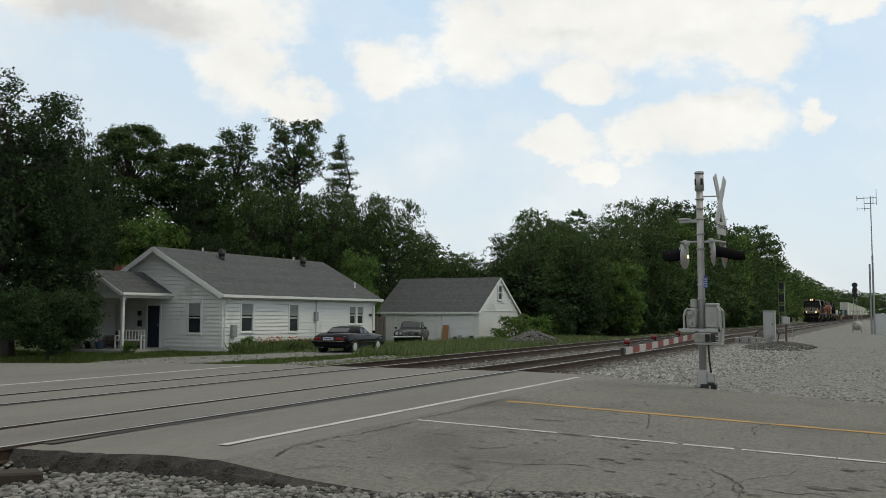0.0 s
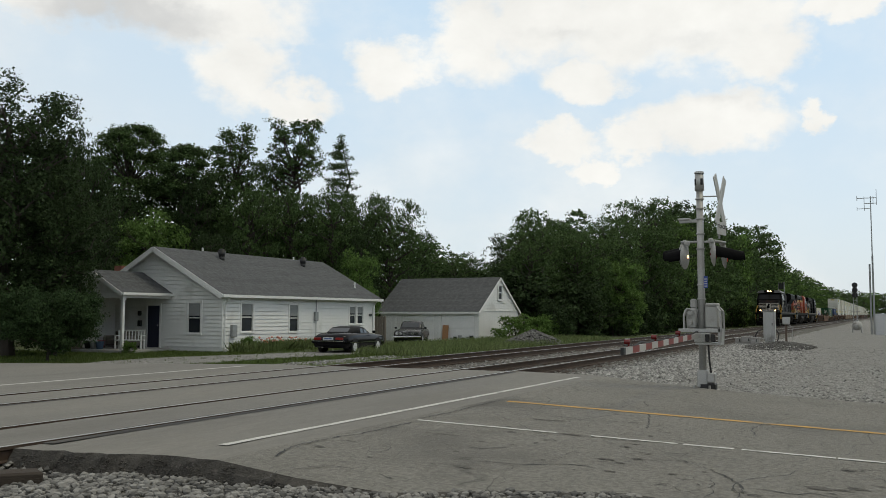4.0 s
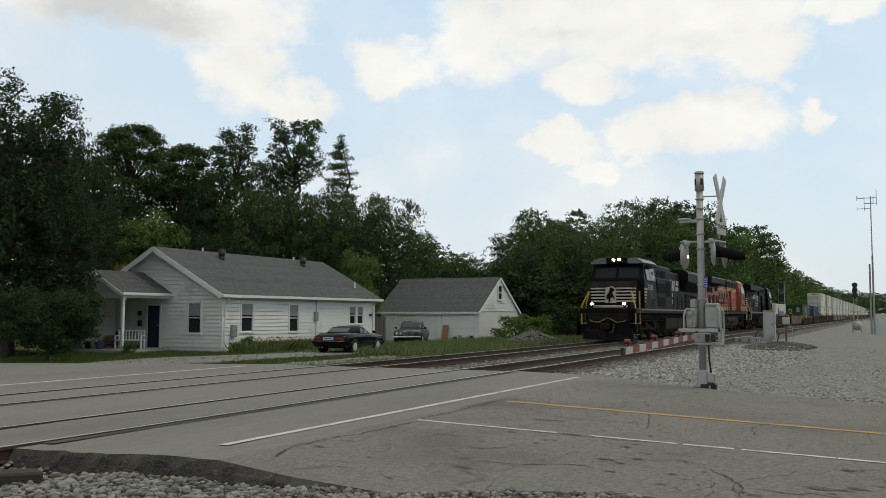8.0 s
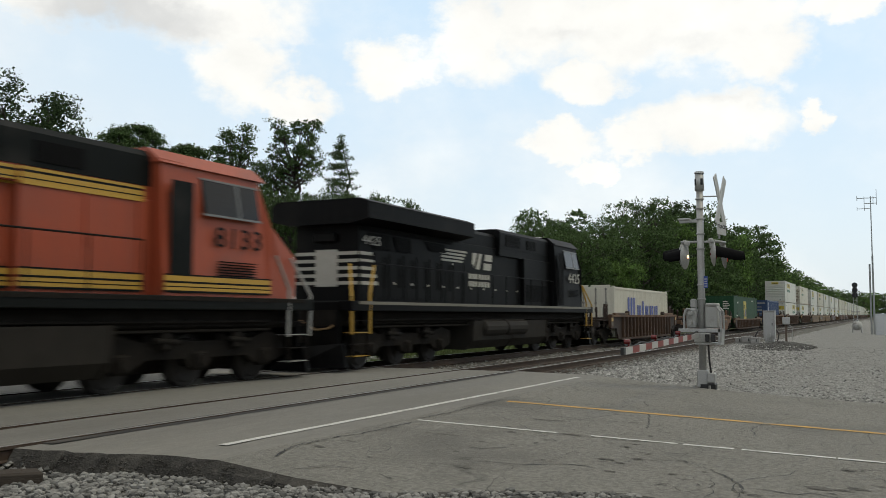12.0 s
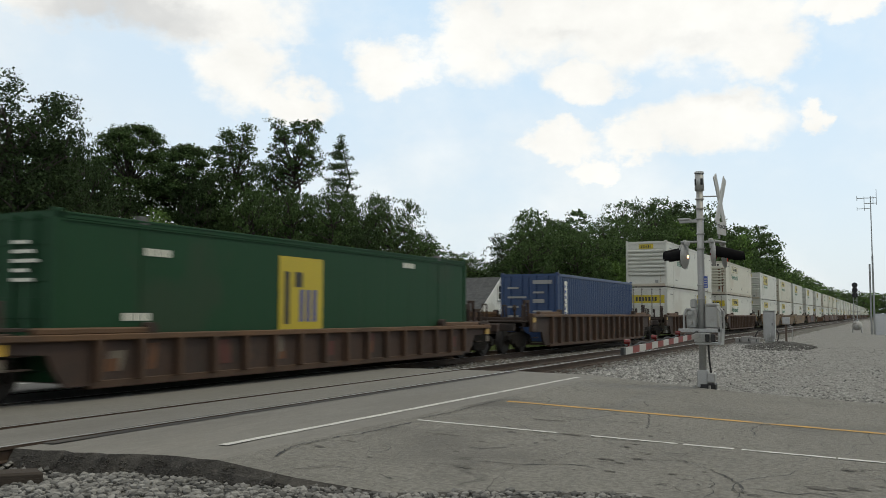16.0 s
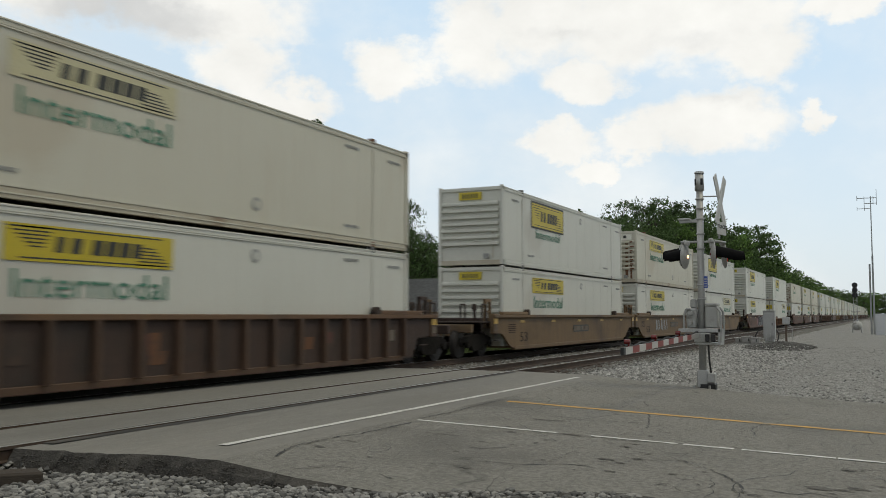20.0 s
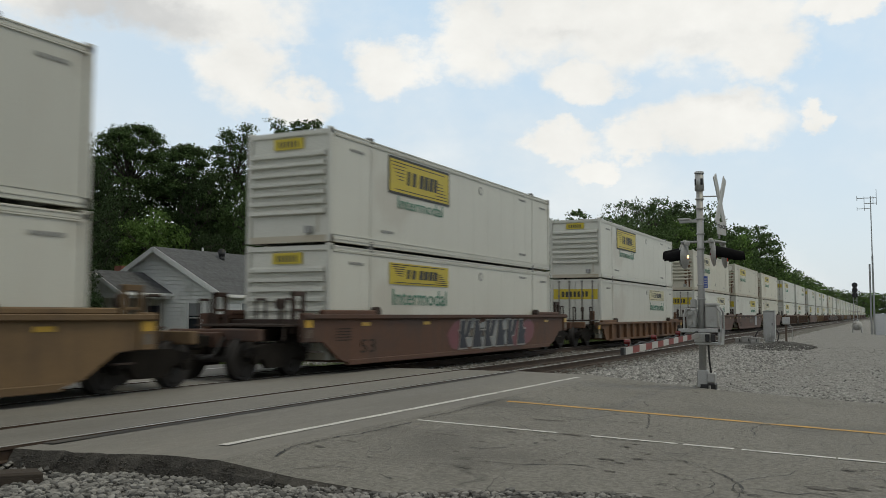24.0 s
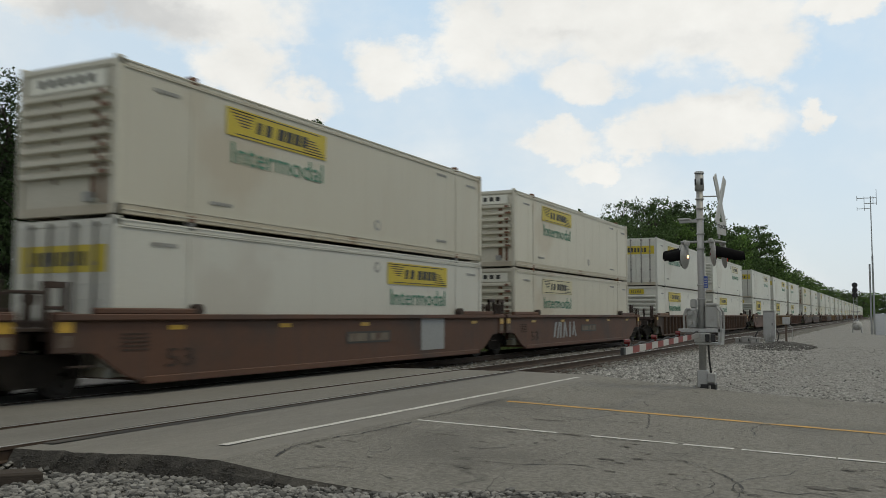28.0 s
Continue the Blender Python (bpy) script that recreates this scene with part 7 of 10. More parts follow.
M_HEADLIGHT = mat("lit_headlight", (1.0, 0.45, 0.20), rough=0.3, glow=16.0)
M_WHEEL = mat("wheel_steel", (0.022, 0.019, 0.017), (0.04, 0.034, 0.03), 4.0, 0.7, metal=0.2)
M_RED_HOSE = mat("brass_hose", (0.26, 0.16, 0.07), rough=0.6)
SPINNING = []
MOVING = []


def wheelset(parent, y, r, flip, spin=True):
    bm = B()
    for s in (-1, 1):
        tube(bm, (s * 0.70, 0, 0), (s * 0.83, 0, 0), r, r, 28)
        tube(bm, (s * 0.83, 0, 0), (s * 0.86, 0, 0), r * 0.86, r * 0.82, 24)
        tube(bm, (s * 0.66, 0, 0), (s * 0.70, 0, 0), r + 0.028, r + 0.028, 28)
        for k in range(3):
            a = k * 2.09
            tube(bm, (s * 0.855, math.cos(a) * r * 0.5, math.sin(a) * r * 0.5), (s * 0.875, math.cos(a) * r * 0.5, math.sin(a) * r * 0.5), r * 0.13, r * 0.11, 8)
    tube(bm, (-1.0, 0, 0), (1.0, 0, 0), 0.085, 0.085, 10)
    w = part("wheelset", bm, M_WHEEL, parent, "steel wheels on an axle")
    w.location = (0, y, r)
    if spin:
        SPINNING.append((w, y, r, -1 if flip else 1))
    return w


def loco_truck(parent, yc, flip):
    t = None
    bm = B()
    for s in (-1, 1):
        x0, x1 = s * 1.0, s * 1.18
        out = [(-2.85, 0.55), (-2.85, 0.95), (-2.2, 1.08), (-1.6, 0.92), (-0.5, 0.92), (0.5, 0.92), (1.6, 0.92), (2.2, 1.08), (2.85, 0.95), (2.85, 0.55), (2.45, 0.42), (1.75, 0.42), (1.5, 0.58), (0.4, 0.58), (0.3, 0.42), (-0.3, 0.42), (-0.4, 0.58), (-1.5, 0.58), (-1.75, 0.42), (-2.45, 0.42)]
        prism(bm, [(yc + a, b) for a, b in out], 0, min(x0, x1), max(x0, x1))
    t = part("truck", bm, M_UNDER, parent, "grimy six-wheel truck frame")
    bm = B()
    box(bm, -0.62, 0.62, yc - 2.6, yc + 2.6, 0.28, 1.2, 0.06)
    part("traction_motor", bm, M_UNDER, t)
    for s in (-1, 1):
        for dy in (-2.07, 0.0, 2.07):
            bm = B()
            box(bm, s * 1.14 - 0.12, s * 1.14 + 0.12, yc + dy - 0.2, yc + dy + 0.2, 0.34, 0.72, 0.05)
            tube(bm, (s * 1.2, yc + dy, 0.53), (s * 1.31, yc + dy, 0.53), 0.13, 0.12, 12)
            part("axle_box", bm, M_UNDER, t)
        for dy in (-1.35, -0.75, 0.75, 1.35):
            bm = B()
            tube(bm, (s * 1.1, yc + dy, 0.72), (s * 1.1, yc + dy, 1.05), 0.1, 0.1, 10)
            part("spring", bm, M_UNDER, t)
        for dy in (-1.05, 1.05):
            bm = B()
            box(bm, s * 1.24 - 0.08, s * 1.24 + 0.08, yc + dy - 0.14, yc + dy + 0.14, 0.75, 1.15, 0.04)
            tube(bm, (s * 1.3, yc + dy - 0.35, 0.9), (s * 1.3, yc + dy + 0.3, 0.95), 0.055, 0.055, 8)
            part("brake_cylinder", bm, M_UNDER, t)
    for dy in (-2.07, 0.0, 2.07):
        wheelset(t, yc + dy, 0.53, flip)
    return t


def rail_line(parent, xs, y0, y1, z0, z1, n, material, name="handrail"):
    for s in xs:
        bm = B()
        tube(bm, (s, y0, z1), (s, y1, z1), 0.018, 0.018, 6)
        rail = part(name, bm, material, parent)
        for i in range(n + 1):
            y = y0 + (y1 - y0) * i / n
            bm = B()
            tube(bm, (s, y, z0), (s, y, z1), 0.016, 0.016, 6)
            part("stanchion", bm, material, rail)


def steps(parent, y0, y1, material):
    for s in (-1, 1):
        for a, b in ((y0, y0 + 0.03), (y1 - 0.03, y1)):
            bm = B()
            box(bm, s * 1.48 - 0.04, s * 1.48 + 0.04, a, b, 0.35, 1.6)
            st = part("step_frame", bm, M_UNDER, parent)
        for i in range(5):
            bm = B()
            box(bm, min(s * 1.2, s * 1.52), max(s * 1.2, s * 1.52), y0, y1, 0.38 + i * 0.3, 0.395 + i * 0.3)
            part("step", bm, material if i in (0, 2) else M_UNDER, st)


def coupler(parent, y, aim):
    bm = B()
    box(bm, -0.14, 0.14, min(y, y + aim * 0.7), max(y, y + aim * 0.7), 0.72, 0.98, 0.03)
    box(bm, -0.2, 0.2, y + aim * 0.02 - 0.14, y + aim * 0.02 + 0.14, 0.68, 1.02, 0.04)
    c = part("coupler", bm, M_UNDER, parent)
    bm = B()
    pipe(bm, [(0.35, y + aim * 0.6, 0.95), (0.4, y + aim * 0.2, 0.55), (0.25, y, 0.5)], 0.03)
    part("air_hose", bm, M_CABLE, c)


def run_gear(parent, length, flip, tank, centres):
    for c in centres:
        loco_truck(parent, c, flip)
    bm = B()
    prism(bm, [(-1.15, 0.32), (1.15, 0.32), (1.42, 0.6), (1.48, 1.25), (-1.48, 1.25), (-1.42, 0.6)], 1, tank[0], tank[1])
    ft = part("fuel_tank", bm, M_TANKGREY, parent, "dusty grey fuel tank")
    for y in (tank[0] + 0.06, (tank[0] + tank[1]) / 2, tank[1] - 0.06):
        bm = B()
        prism(bm, [(-1.17, 0.30), (1.17, 0.30), (1.44, 0.6), (1.5, 1.25), (-1.5, 1.25), (-1.44, 0.6)], 1, y - 0.03, y + 0.03)
        part("tank_band", bm, M_TANKGREY, ft)
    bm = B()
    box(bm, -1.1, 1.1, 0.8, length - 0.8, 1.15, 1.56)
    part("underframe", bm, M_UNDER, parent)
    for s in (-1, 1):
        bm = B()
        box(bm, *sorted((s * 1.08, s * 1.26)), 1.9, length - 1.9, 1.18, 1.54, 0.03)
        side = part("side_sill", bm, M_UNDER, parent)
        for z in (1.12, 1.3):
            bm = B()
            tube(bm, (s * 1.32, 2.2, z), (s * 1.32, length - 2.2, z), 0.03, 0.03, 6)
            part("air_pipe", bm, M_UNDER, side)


def end_fittings(parent, y, aim, material_rail, plow, step_material):
    """Pilot plate, steps, coupler and end handrails; aim is the outward direction along y."""
    bm = B()
    box(bm, -1.15, 1.15, y - 0.06, y + 0.06, 0.62, 1.78, 0.02)
    pil = part("pilot", bm, M_NSBLACK, parent)
    if plow:
        bm = B()
        v = [bm.verts.new(p) for p in ((-1.3, y + aim * 0.07, 0.72), (0, y + aim * 0.12, 0.62), (1.3, y + aim * 0.07, 0.72), (-1.42, y + aim * 0.12, 0.12), (0, y + aim * 0.55, 0.10), (1.42, y + aim * 0.12, 0.12),
                                       (-1.3, y - aim * 0.03, 0.72), (0, y - aim * 0.03, 0.62), (1.3, y - aim * 0.03, 0.72), (-1.42, y - aim * 0.03, 0.12), (0, y + aim * 0.3, 0.10), (1.42, y - aim * 0.03, 0.12))]
        for f in ((0, 1, 4, 3), (1, 2, 5, 4), (6, 7, 10, 9), (7, 8, 11, 10), (0, 3, 9, 6), (2, 5, 11, 8), (3, 4, 10, 9), (4, 5, 11, 10), (0, 1, 7, 6), (1, 2, 8, 7)):
            bm.faces.new([v[i] for i in f])
        bmesh.ops.recalc_face_normals(bm, faces=bm.faces[:])
        part("plow", bm, M_NSBLACK, pil, "grimy snow plow")
    coupler(parent, y + aim * 0.75, -aim)
    a, b = sorted((y - aim * 0.12, y - aim * 0.85))
    steps(parent, a, b, step_material)
    for s in (-1, 1):
        bm = B()
        pipe(bm, [(s * 1.5, y - aim * 0.05, 0.95), (s * 1.5, y - aim * 0.02, 1.9), (s * 1.2, y - aim * 0.4, 2.75)], 0.036, 6)
        pipe(bm, [(s * 1.52, y - aim * 0.9, 0.95), (s * 1.52, y - aim * 0.88, 2.0), (s * 1.42, y - aim * 1.25, 2.75)], 0.036, 6)
        part("end_handrail", bm, material_rail, parent)
    bm = B()
    pipe(bm, [(-1.1, y + aim * 0.03, 1.25), (-0.9, y + aim * 0.1, 1.1), (-0.5, y + aim * 0.1, 1.05), (0, y + aim * 0.06, 1.3), (0.5, y + aim * 0.1, 1.05), (0.9, y + aim * 0.1, 1.1), (1.1, y + aim * 0.03, 1.25)], 0.025, 6)
    part("uncoupling_bar", bm, M_RED_HOSE, pil)


def bars(parent, side, y0, y1, z0, z1, x, material, n, name="letter_bar", gap=0.25, shear=0.0):
    """Writing that cannot be read: a row of n upright bars on a side wall."""
    w = (y1 - y0) / n
    for i in range(n):
        bm = B()
        a, b = y0 + i * w, y0 + (i + 1 - gap) * w
        v = [bm.verts.new(p) for p in ((side * x, a, z0), (side * x, b, z0), (side * x, b + shear, z1), (side * x, a + shear, z1))]
        u = [bm.verts.new((p.co.x + side * 0.006, p.co.y, p.co.z)) for p in v]
        bm.faces.new(u)
        for k in range(4):
            bm.faces.new((v[k], v[(k + 1) % 4], u[(k + 1) % 4], u[k]))
        bmesh.ops.recalc_face_normals(bm, faces=bm.faces[:])
        part(name, bm, material, parent)


def shape(parent, side, outline, x, material, name="emblem_shape", t=0.006, label=""):
    """A flat painted shape on a side wall from its outline in (y, z)."""
    bm = B()
    prism(bm, outline, 0, min(side * x, side * (x + t)), max(side * x, side * (x + t)))
    return part(name, bm, material, parent, label)


def panel(parent, side, y0, y1, z0, z1, x, material, name="panel", t=0.012, label=""):
    bm = B()
    box(bm, min(side * x, side * (x + t)), max(side * x, side * (x + t)), y0, y1, z0, z1)
    return part(name, bm, material, parent, label)


def arched(bm, w, z0, z1, y0, y1, rise):
    """A hood with a slightly rounded top, drawn out along y."""
    prism(bm, [(-w, z0), (w, z0), (w, z1 - rise), (w - rise * 0.9, z1), (-w + rise * 0.9, z1), (-w, z1 - rise)], 1, y0, y1)
    return bm


def stripes_front(parent, y, w, z0, n, pitch, thick, material):
    for i in range(n):
        for s0, s1 in ((-w, -0.32), (0.32, w)):
            bm = B()
            box(bm, s0, s1, y - 0.012, y + 0.004, z0 + i * pitch, z0 + i * pitch + thick)
            part("stripe", bm, material, parent)


def lead_locomotive():
    L = 22.6
    e = thing("locomotive", "black road locomotive with white nose stripes and lit headlights", "locomotive")
    run_gear(e, L, False, (8.4, 15.0), (5.05, 17.75))
    bm = B()
    box(bm, -1.55, 1.55, 0.85, L - 0.85, 1.54, 1.80, 0.015)
    part("deck", bm, M_NSBLACK, e)
    for s in (-1, 1):
        panel(e, s, 2.0, L - 1.0, 1.71, 1.79, 1.551, M_SILLSTRIPE, "sill_stripe")
    # nose
    bm = B()
    prism(bm, [(1.45, 1.62), (1.35, 2.2), (1.42, 3.0), (1.9, 3.3), (2.9, 3.40), (2.9, 1.62)], 0, -1.25, 1.25)
    for v in bm.verts:
        if v.co.y < 1.7:
            v.co.x *= 0.88
    nose = part("nose", bm, M_NSBLACK, e, "black wide nose")
    stripes_front(nose, 1.36, 1.10, 2.16, 5, 0.175, 0.085, M_STRIPE)
    for s in (-1, 1):
        for i in range(5):
            z = 2.16 + i * 0.175
            bm = B()
            v = [bm.verts.new(p) for p in ((s * 1.10, 1.38, z), (s * 1.253, 2.0, z), (s * 1.253, 2.0, z + 0.085), (s * 1.10, 1.38, z + 0.085))]
            u = [bm.verts.new((p.co.x + s * 0.012, p.co.y, p.co.z)) for p in v]
            bm.faces.new(u)
            for k in range(4):
                bm.faces.new((v[k], v[(k + 1) % 4], u[(k + 1) % 4], u[k]))
            bmesh.ops.recalc_face_normals(bm, faces=bm.faces[:])
            part("stripe", bm, M_STRIPE, nose)
    bm = B()
    prism(bm, [(-0.30, 2.10), (0.32, 2.10), (0.31, 2.92), (0.1, 3.02), (-0.27, 2.95)], 1, 1.335, 1.352)
    emblem = part("emblem", bm, M_STRIPE, nose, "white emblem on the nose")
    bm = B()
    prism(bm, [(-0.10, 2.12), (-0.02, 2.12), (0.02, 2.35), (0.12, 2.42), (0.22, 2.30), (0.27, 2.36), (0.16, 2.56), (0.12, 2.70), (0.24, 2.78), (0.22, 2.86), (0.06, 2.98), (-0.02, 2.90), (-0.08, 2.70), (-0.20, 2.52), (-0.24, 2.30), (-0.16, 2.28), (-0.12, 2.40)], 1, 1.325, 1.336)
    part("emblem_figure", bm, M_NSBLACK, emblem)
    bm = B()
    box(bm, -0.95, 0.95, 1.2, 1.42, 1.84, 1.98, 0.02)
    part("step_plate", bm, M_STRIPE, nose)
    # cab
    bm = B()
    prism(bm, [(2.75, 1.62), (2.75, 3.42), (3.1, 4.32), (6.0, 4.38), (6.0, 1.62)], 0, -1.55, 1.55)
    for v in bm.verts:
        if v.co.z > 4:
            v.co.x *= 0.90
    cab = part("cab", bm, M_NSBLACK, e, "black crew cab")
    # The roof's pale colour carries the light from above.
    bm = B()
    prism(bm, [(-1.5, 4.34), (1.5, 4.34), (1.12, 4.66), (-1.12, 4.66)], 1, 2.75, 6.05)
    part("cab_roof", bm, mat("top_lit_roof", (0.13, 0.13, 0.127), (0.19, 0.19, 0.184), 2.0, 0.6, spots=0.3, spot=(0.07, 0.068, 0.064)), cab, "dusty cab roof, paled for the light from above")
    bm = B()
    box(bm, -0.62, 0.62, 2.72, 3.0, 4.34, 4.68, 0.03)
    hl = part("headlight_box", bm, M_NSBLACK, cab)
    for x in (-0.16, 0.16):
        bm = B()
        tube(bm, (x, 2.66, 4.55), (x, 2.73, 4.55), 0.075, 0.075, 16)
        part("headlight", bm, M_HEADLIGHT, hl, "lit headlight")
    for x in (-0.9, 0.9):
        bm = B()
        tube(bm, (x, 0.80, 2.05), (x, 0.88, 2.05), 0.078, 0.078, 16)
        part("ditch_light", bm, M_HEADLIGHT, e, "lit ditch light")
        bm = B()
        tube(bm, (x, 0.88, 2.05), (x, 1.08, 2.05), 0.13, 0.09, 12)
        box(bm, x - 0.04, x + 0.04, 0.92, 1.0, 1.6, 1.95)
        part("ditch_light_body", bm, M_NSBLACK, e)
    for x0, x1 in ((-1.28, -0.08), (0.08, 1.28)):
        bm = B()
        v = [bm.verts.new(p) for p in ((x0, 2.775, 3.52), (x1, 2.775, 3.52), (x1 * 0.95, 3.05, 4.22), (x0 * 0.95, 3.05, 4.22))]
        for q in v:
            q.co.y -= 0.022
        bm.faces.new(v)
        u = [bm.verts.new((q.co.x, q.co.y + 0.03, q.co.z)) for q in v]
        for k in range(4):
            bm.faces.new((v[k], v[(k + 1) % 4], u[(k + 1) % 4], u[k]))
        part("windshield", bm, M_CABGLASS, cab, "dark windshield")
    for s in (-1, 1):
        for y0, y1 in ((3.35, 4.2), (4.3, 5.4)):
            bm = B()
            v = [bm.verts.new(p) for p in ((s * 1.56, y0, 3.45), (s * 1.56, y1, 3.45), (s * 1.43, y1, 4.15), (s * 1.43, y0, 4.15))]
            u = [bm.verts.new((q.co.x - s * 0.03, q.co.y, q.co.z)) for q in v]
            bm.faces.new(v)
            for k in range(4):
                bm.faces.new((v[k], v[(k + 1) % 4], u[(k + 1) % 4], u[k]))
            bmesh.ops.recalc_face_normals(bm, faces=bm.faces[:])
            part("side_window", bm, M_CABGLASS, cab)
        for i in range(5):
            panel(cab, s, 2.78, 3.05 + i * 0.1, 2.16 + i * 0.175, 2.245 + i * 0.175, 1.551, M_STRIPE, "stripe", 0.009)
        lettering("road_number", "1223", 0.46, pose(s * 1.553, 4.2, 3.0, 0, 0, 0 if s > 0 else 180) @ SIDE, M_STRIPE, cab, 0.004, 1.05)
        bm = B()
        box(bm, *sorted((s * 1.45, s * 1.72)), 3.3, 5.5, 4.2, 4.24)
        part("sun_shade", bm, M_NSBLACK, cab)
        # A pale strip stands for the highlight along the roof edge.
        bm = B()
        v = [bm.verts.new(p) for p in ((s * 1.50, 2.75, 4.36), (s * 1.50, 6.02, 4.36), (s * 1.30, 6.02, 4.53), (s * 1.30, 2.75, 4.53))]
        u = [bm.verts.new((q.co.x + s * 0.02, q.co.y, q.co.z + 0.02)) for q in v]
        bm.faces.new(u)
        for k in range(4):
            bm.faces.new((v[k], v[(k + 1) % 4], u[(k + 1) % 4], u[k]))
        bmesh.ops.recalc_face_normals(bm, faces=bm.faces[:])
        part("roof_visor", bm, mat("top_lit_roof_edge", (0.27, 0.27, 0.265), (0.20, 0.20, 0.195), 2.0, 0.5), cab, "pale strip painted as the highlight along the cab roof")
        for y0, y1, z0, z1 in ((3.3, 5.45, 3.40, 3.445), (3.3, 5.45, 4.155, 4.19), (4.215, 4.285, 3.42, 4.17)):
            bm = B()
            v = [bm.verts.new((s * (1.568 - (z - 3.45) * 0.186), y, z)) for y, z in ((y0, z0), (y1, z0), (y1, z1), (y0, z1))]
            u = [bm.verts.new((q.co.x - s * 0.03, q.co.y, q.co.z)) for q in v]
            bm.faces.new(v)
            for k in range(4):
                bm.faces.new((v[k], v[(k + 1) % 4], u[(k + 1) % 4], u[k]))
            bmesh.ops.recalc_face_normals(bm, faces=bm.faces[:])
            part("window_frame", bm, mat("dull_aluminium", (0.16, 0.16, 0.155), rough=0.5, metal=0.3), cab)
        for k in range(5):
            panel(cab, s, 4.6, 5.25, 1.98 + k * 0.09, 2.02 + k * 0.09, 1.553, M_GRILLE, "louvre", 0.015)
        panel(cab, s, 4.9, 5.2, 3.5, 3.95, 1.512, M_STRIPE, "sun_blind", 0.012, "pale blind in the side window")
    # cabinets behind the cab
    bm = B()
    box(bm, -1.5, 1.5, 6.0, 9.7, 1.62, 3.62, 0.03)
    arched(bm, 1.2, 3.6, 4.48, 6.0, 11.1, 0.12)
    blk = part("equipment_cabinet", bm, M_NSBLACK, e, "black equipment cabinet")
    for s in (-1, 1):
        for y0, y1, z0, z1 in ((6.1, 8.2, 2.75, 3.3), (6.1, 8.2, 1.95, 2.5), (8.4, 9.55, 2.6, 3.5)):
            g = panel(blk, s, y0, y1, z0, z1, 1.501, M_GRILLE, "grille", 0.02)
            panel(g, s, y0 - 0.04, y1 + 0.04, z1, z1 + 0.05, 1.501, M_TANKGREY, "grille_rim", 0.03)
            panel(g, s, y0 - 0.04, y1 + 0.04, z0 - 0.05, z0, 1.501, M_TANKGREY, "grille_rim", 0.03)
        panel(blk, s, 6.9, 7.9, 3.75, 4.15, 1.201, M_GRILLE, "upper_grille", 0.02)
        panel(blk, s, 8.3, 9.6, 3.75, 4.15, 1.201, M_GRILLE, "upper_grille", 0.02)
    bm = B()
    arched(bm, 1.0, 1.62, 4.26, 10.2, 21.3, 0.12)
    hood = part("long_hood", bm, M_NSBLACK, e, "black engine hood")
    for s in (-1, 1):
        for i in range(9):
            y = 12.9 + i * 0.92
            d = panel(hood, s, y, y + 0.86, 1.75, 3.05, 0.985, M_NSBLACK, "hood_door", 0.03)
            panel(d, s, y + 0.70, y + 0.76, 2.3, 2.42, 1.015, M_TANKGREY, "latch", 0.02)
            if i in (4, 6, 7):
                panel(d, s, y + 0.12, y + 0.72, 1.9, 2.9, 1.015, M_GRILLE, "door_grille", 0.012)
        # road emblem: bars and a tilted shape
        for i in range(5):
            panel(hood, s, 10.35 + i * 0.05, 12.15 - i * 0.13, 3.68 - i * 0.16, 3.76 - i * 0.16, 1.004, M_STRIPE, "emblem_bar", 0.008)
        for o in (((12.35, 3.0), (12.55, 3.0), (13.0, 3.7), (12.55, 3.7)), ((12.75, 3.0), (13.1, 3.0), (13.35, 3.7), (13.1, 3.7)), ((13.5, 3.0), (14.3, 3.0), (14.4, 3.3), (13.6, 3.3)), ((13.65, 3.42), (14.45, 3.42), (14.55, 3.72), (13.75, 3.72))):
            shape(hood, s, o, 1.004, M_STRIPE)
        for z in (2.62, 2.2):
            bars(hood, s, 12.5, 14.4, z, z + 0.26, 1.006, M_STRIPE, 7, "name_bar", 0.25)
    bm = B()
    prism(bm, [(-0.98, 3.0), (-1.52, 3.75), (-1.52, 4.35), (-1.2, 4.52), (1.2, 4.52), (1.52, 4.35), (1.52, 3.75), (0.98, 3.0)], 1, 15.2, 20.9)
    rad = part("radiator", bm, M_NSBLACK, e, "flared radiator section")
    for s in (-1, 1):
        bm = B()
        v = [bm.verts.new(p) for p in ((s * 1.05, 15.5, 3.08), (s * 1.05, 20.6, 3.08), (s * 1.51, 20.6, 3.70), (s * 1.51, 15.5, 3.70))]
        u = [bm.verts.new((q.co.x + s * 0.015, q.co.y, q.co.z - 0.015)) for q in v]
        bm.faces.new(u)
        for k in range(4):
            bm.faces.new((v[k], v[(k + 1) % 4], u[(k + 1) % 4], u[k]))
        bmesh.ops.recalc_face_normals(bm, faces=bm.faces[:])
        part("radiator_screen", bm, M_GRILLE, rad)
        panel(rad, s, 15.3, 20.8, 4.3, 4.34, 1.521, M_SILVER, "roof_edge", 0.01)
    for y in (11.3, 13.6, 15.4):
        bm = B()
        tube(bm, (0, y, 4.1), (0, y, 4.32), 0.42, 0.36, 16)
        part("roof_fan", bm, M_NSBLACK, hood)
    bm = B()
    tube(bm, (0.5, 6.8, 4.36), (0.5, 6.8, 4.6), 0.05, 0.05, 8)
    for k in range(3):
        tube(bm, (0.4 + k * 0.1, 6.5, 4.58), (0.4 + k * 0.1, 7.0, 4.58), 0.05, 0.03, 8)
    part("horn", bm, M_NSBLACK, e)
    rail_line(e, (-1.5, 1.5), 10.5, 21.4, 1.8, 2.8, 9, M_NSBLACK)
    end_fittings(e, 0.88, -1, M_YELLOW, True, M_SILVER)
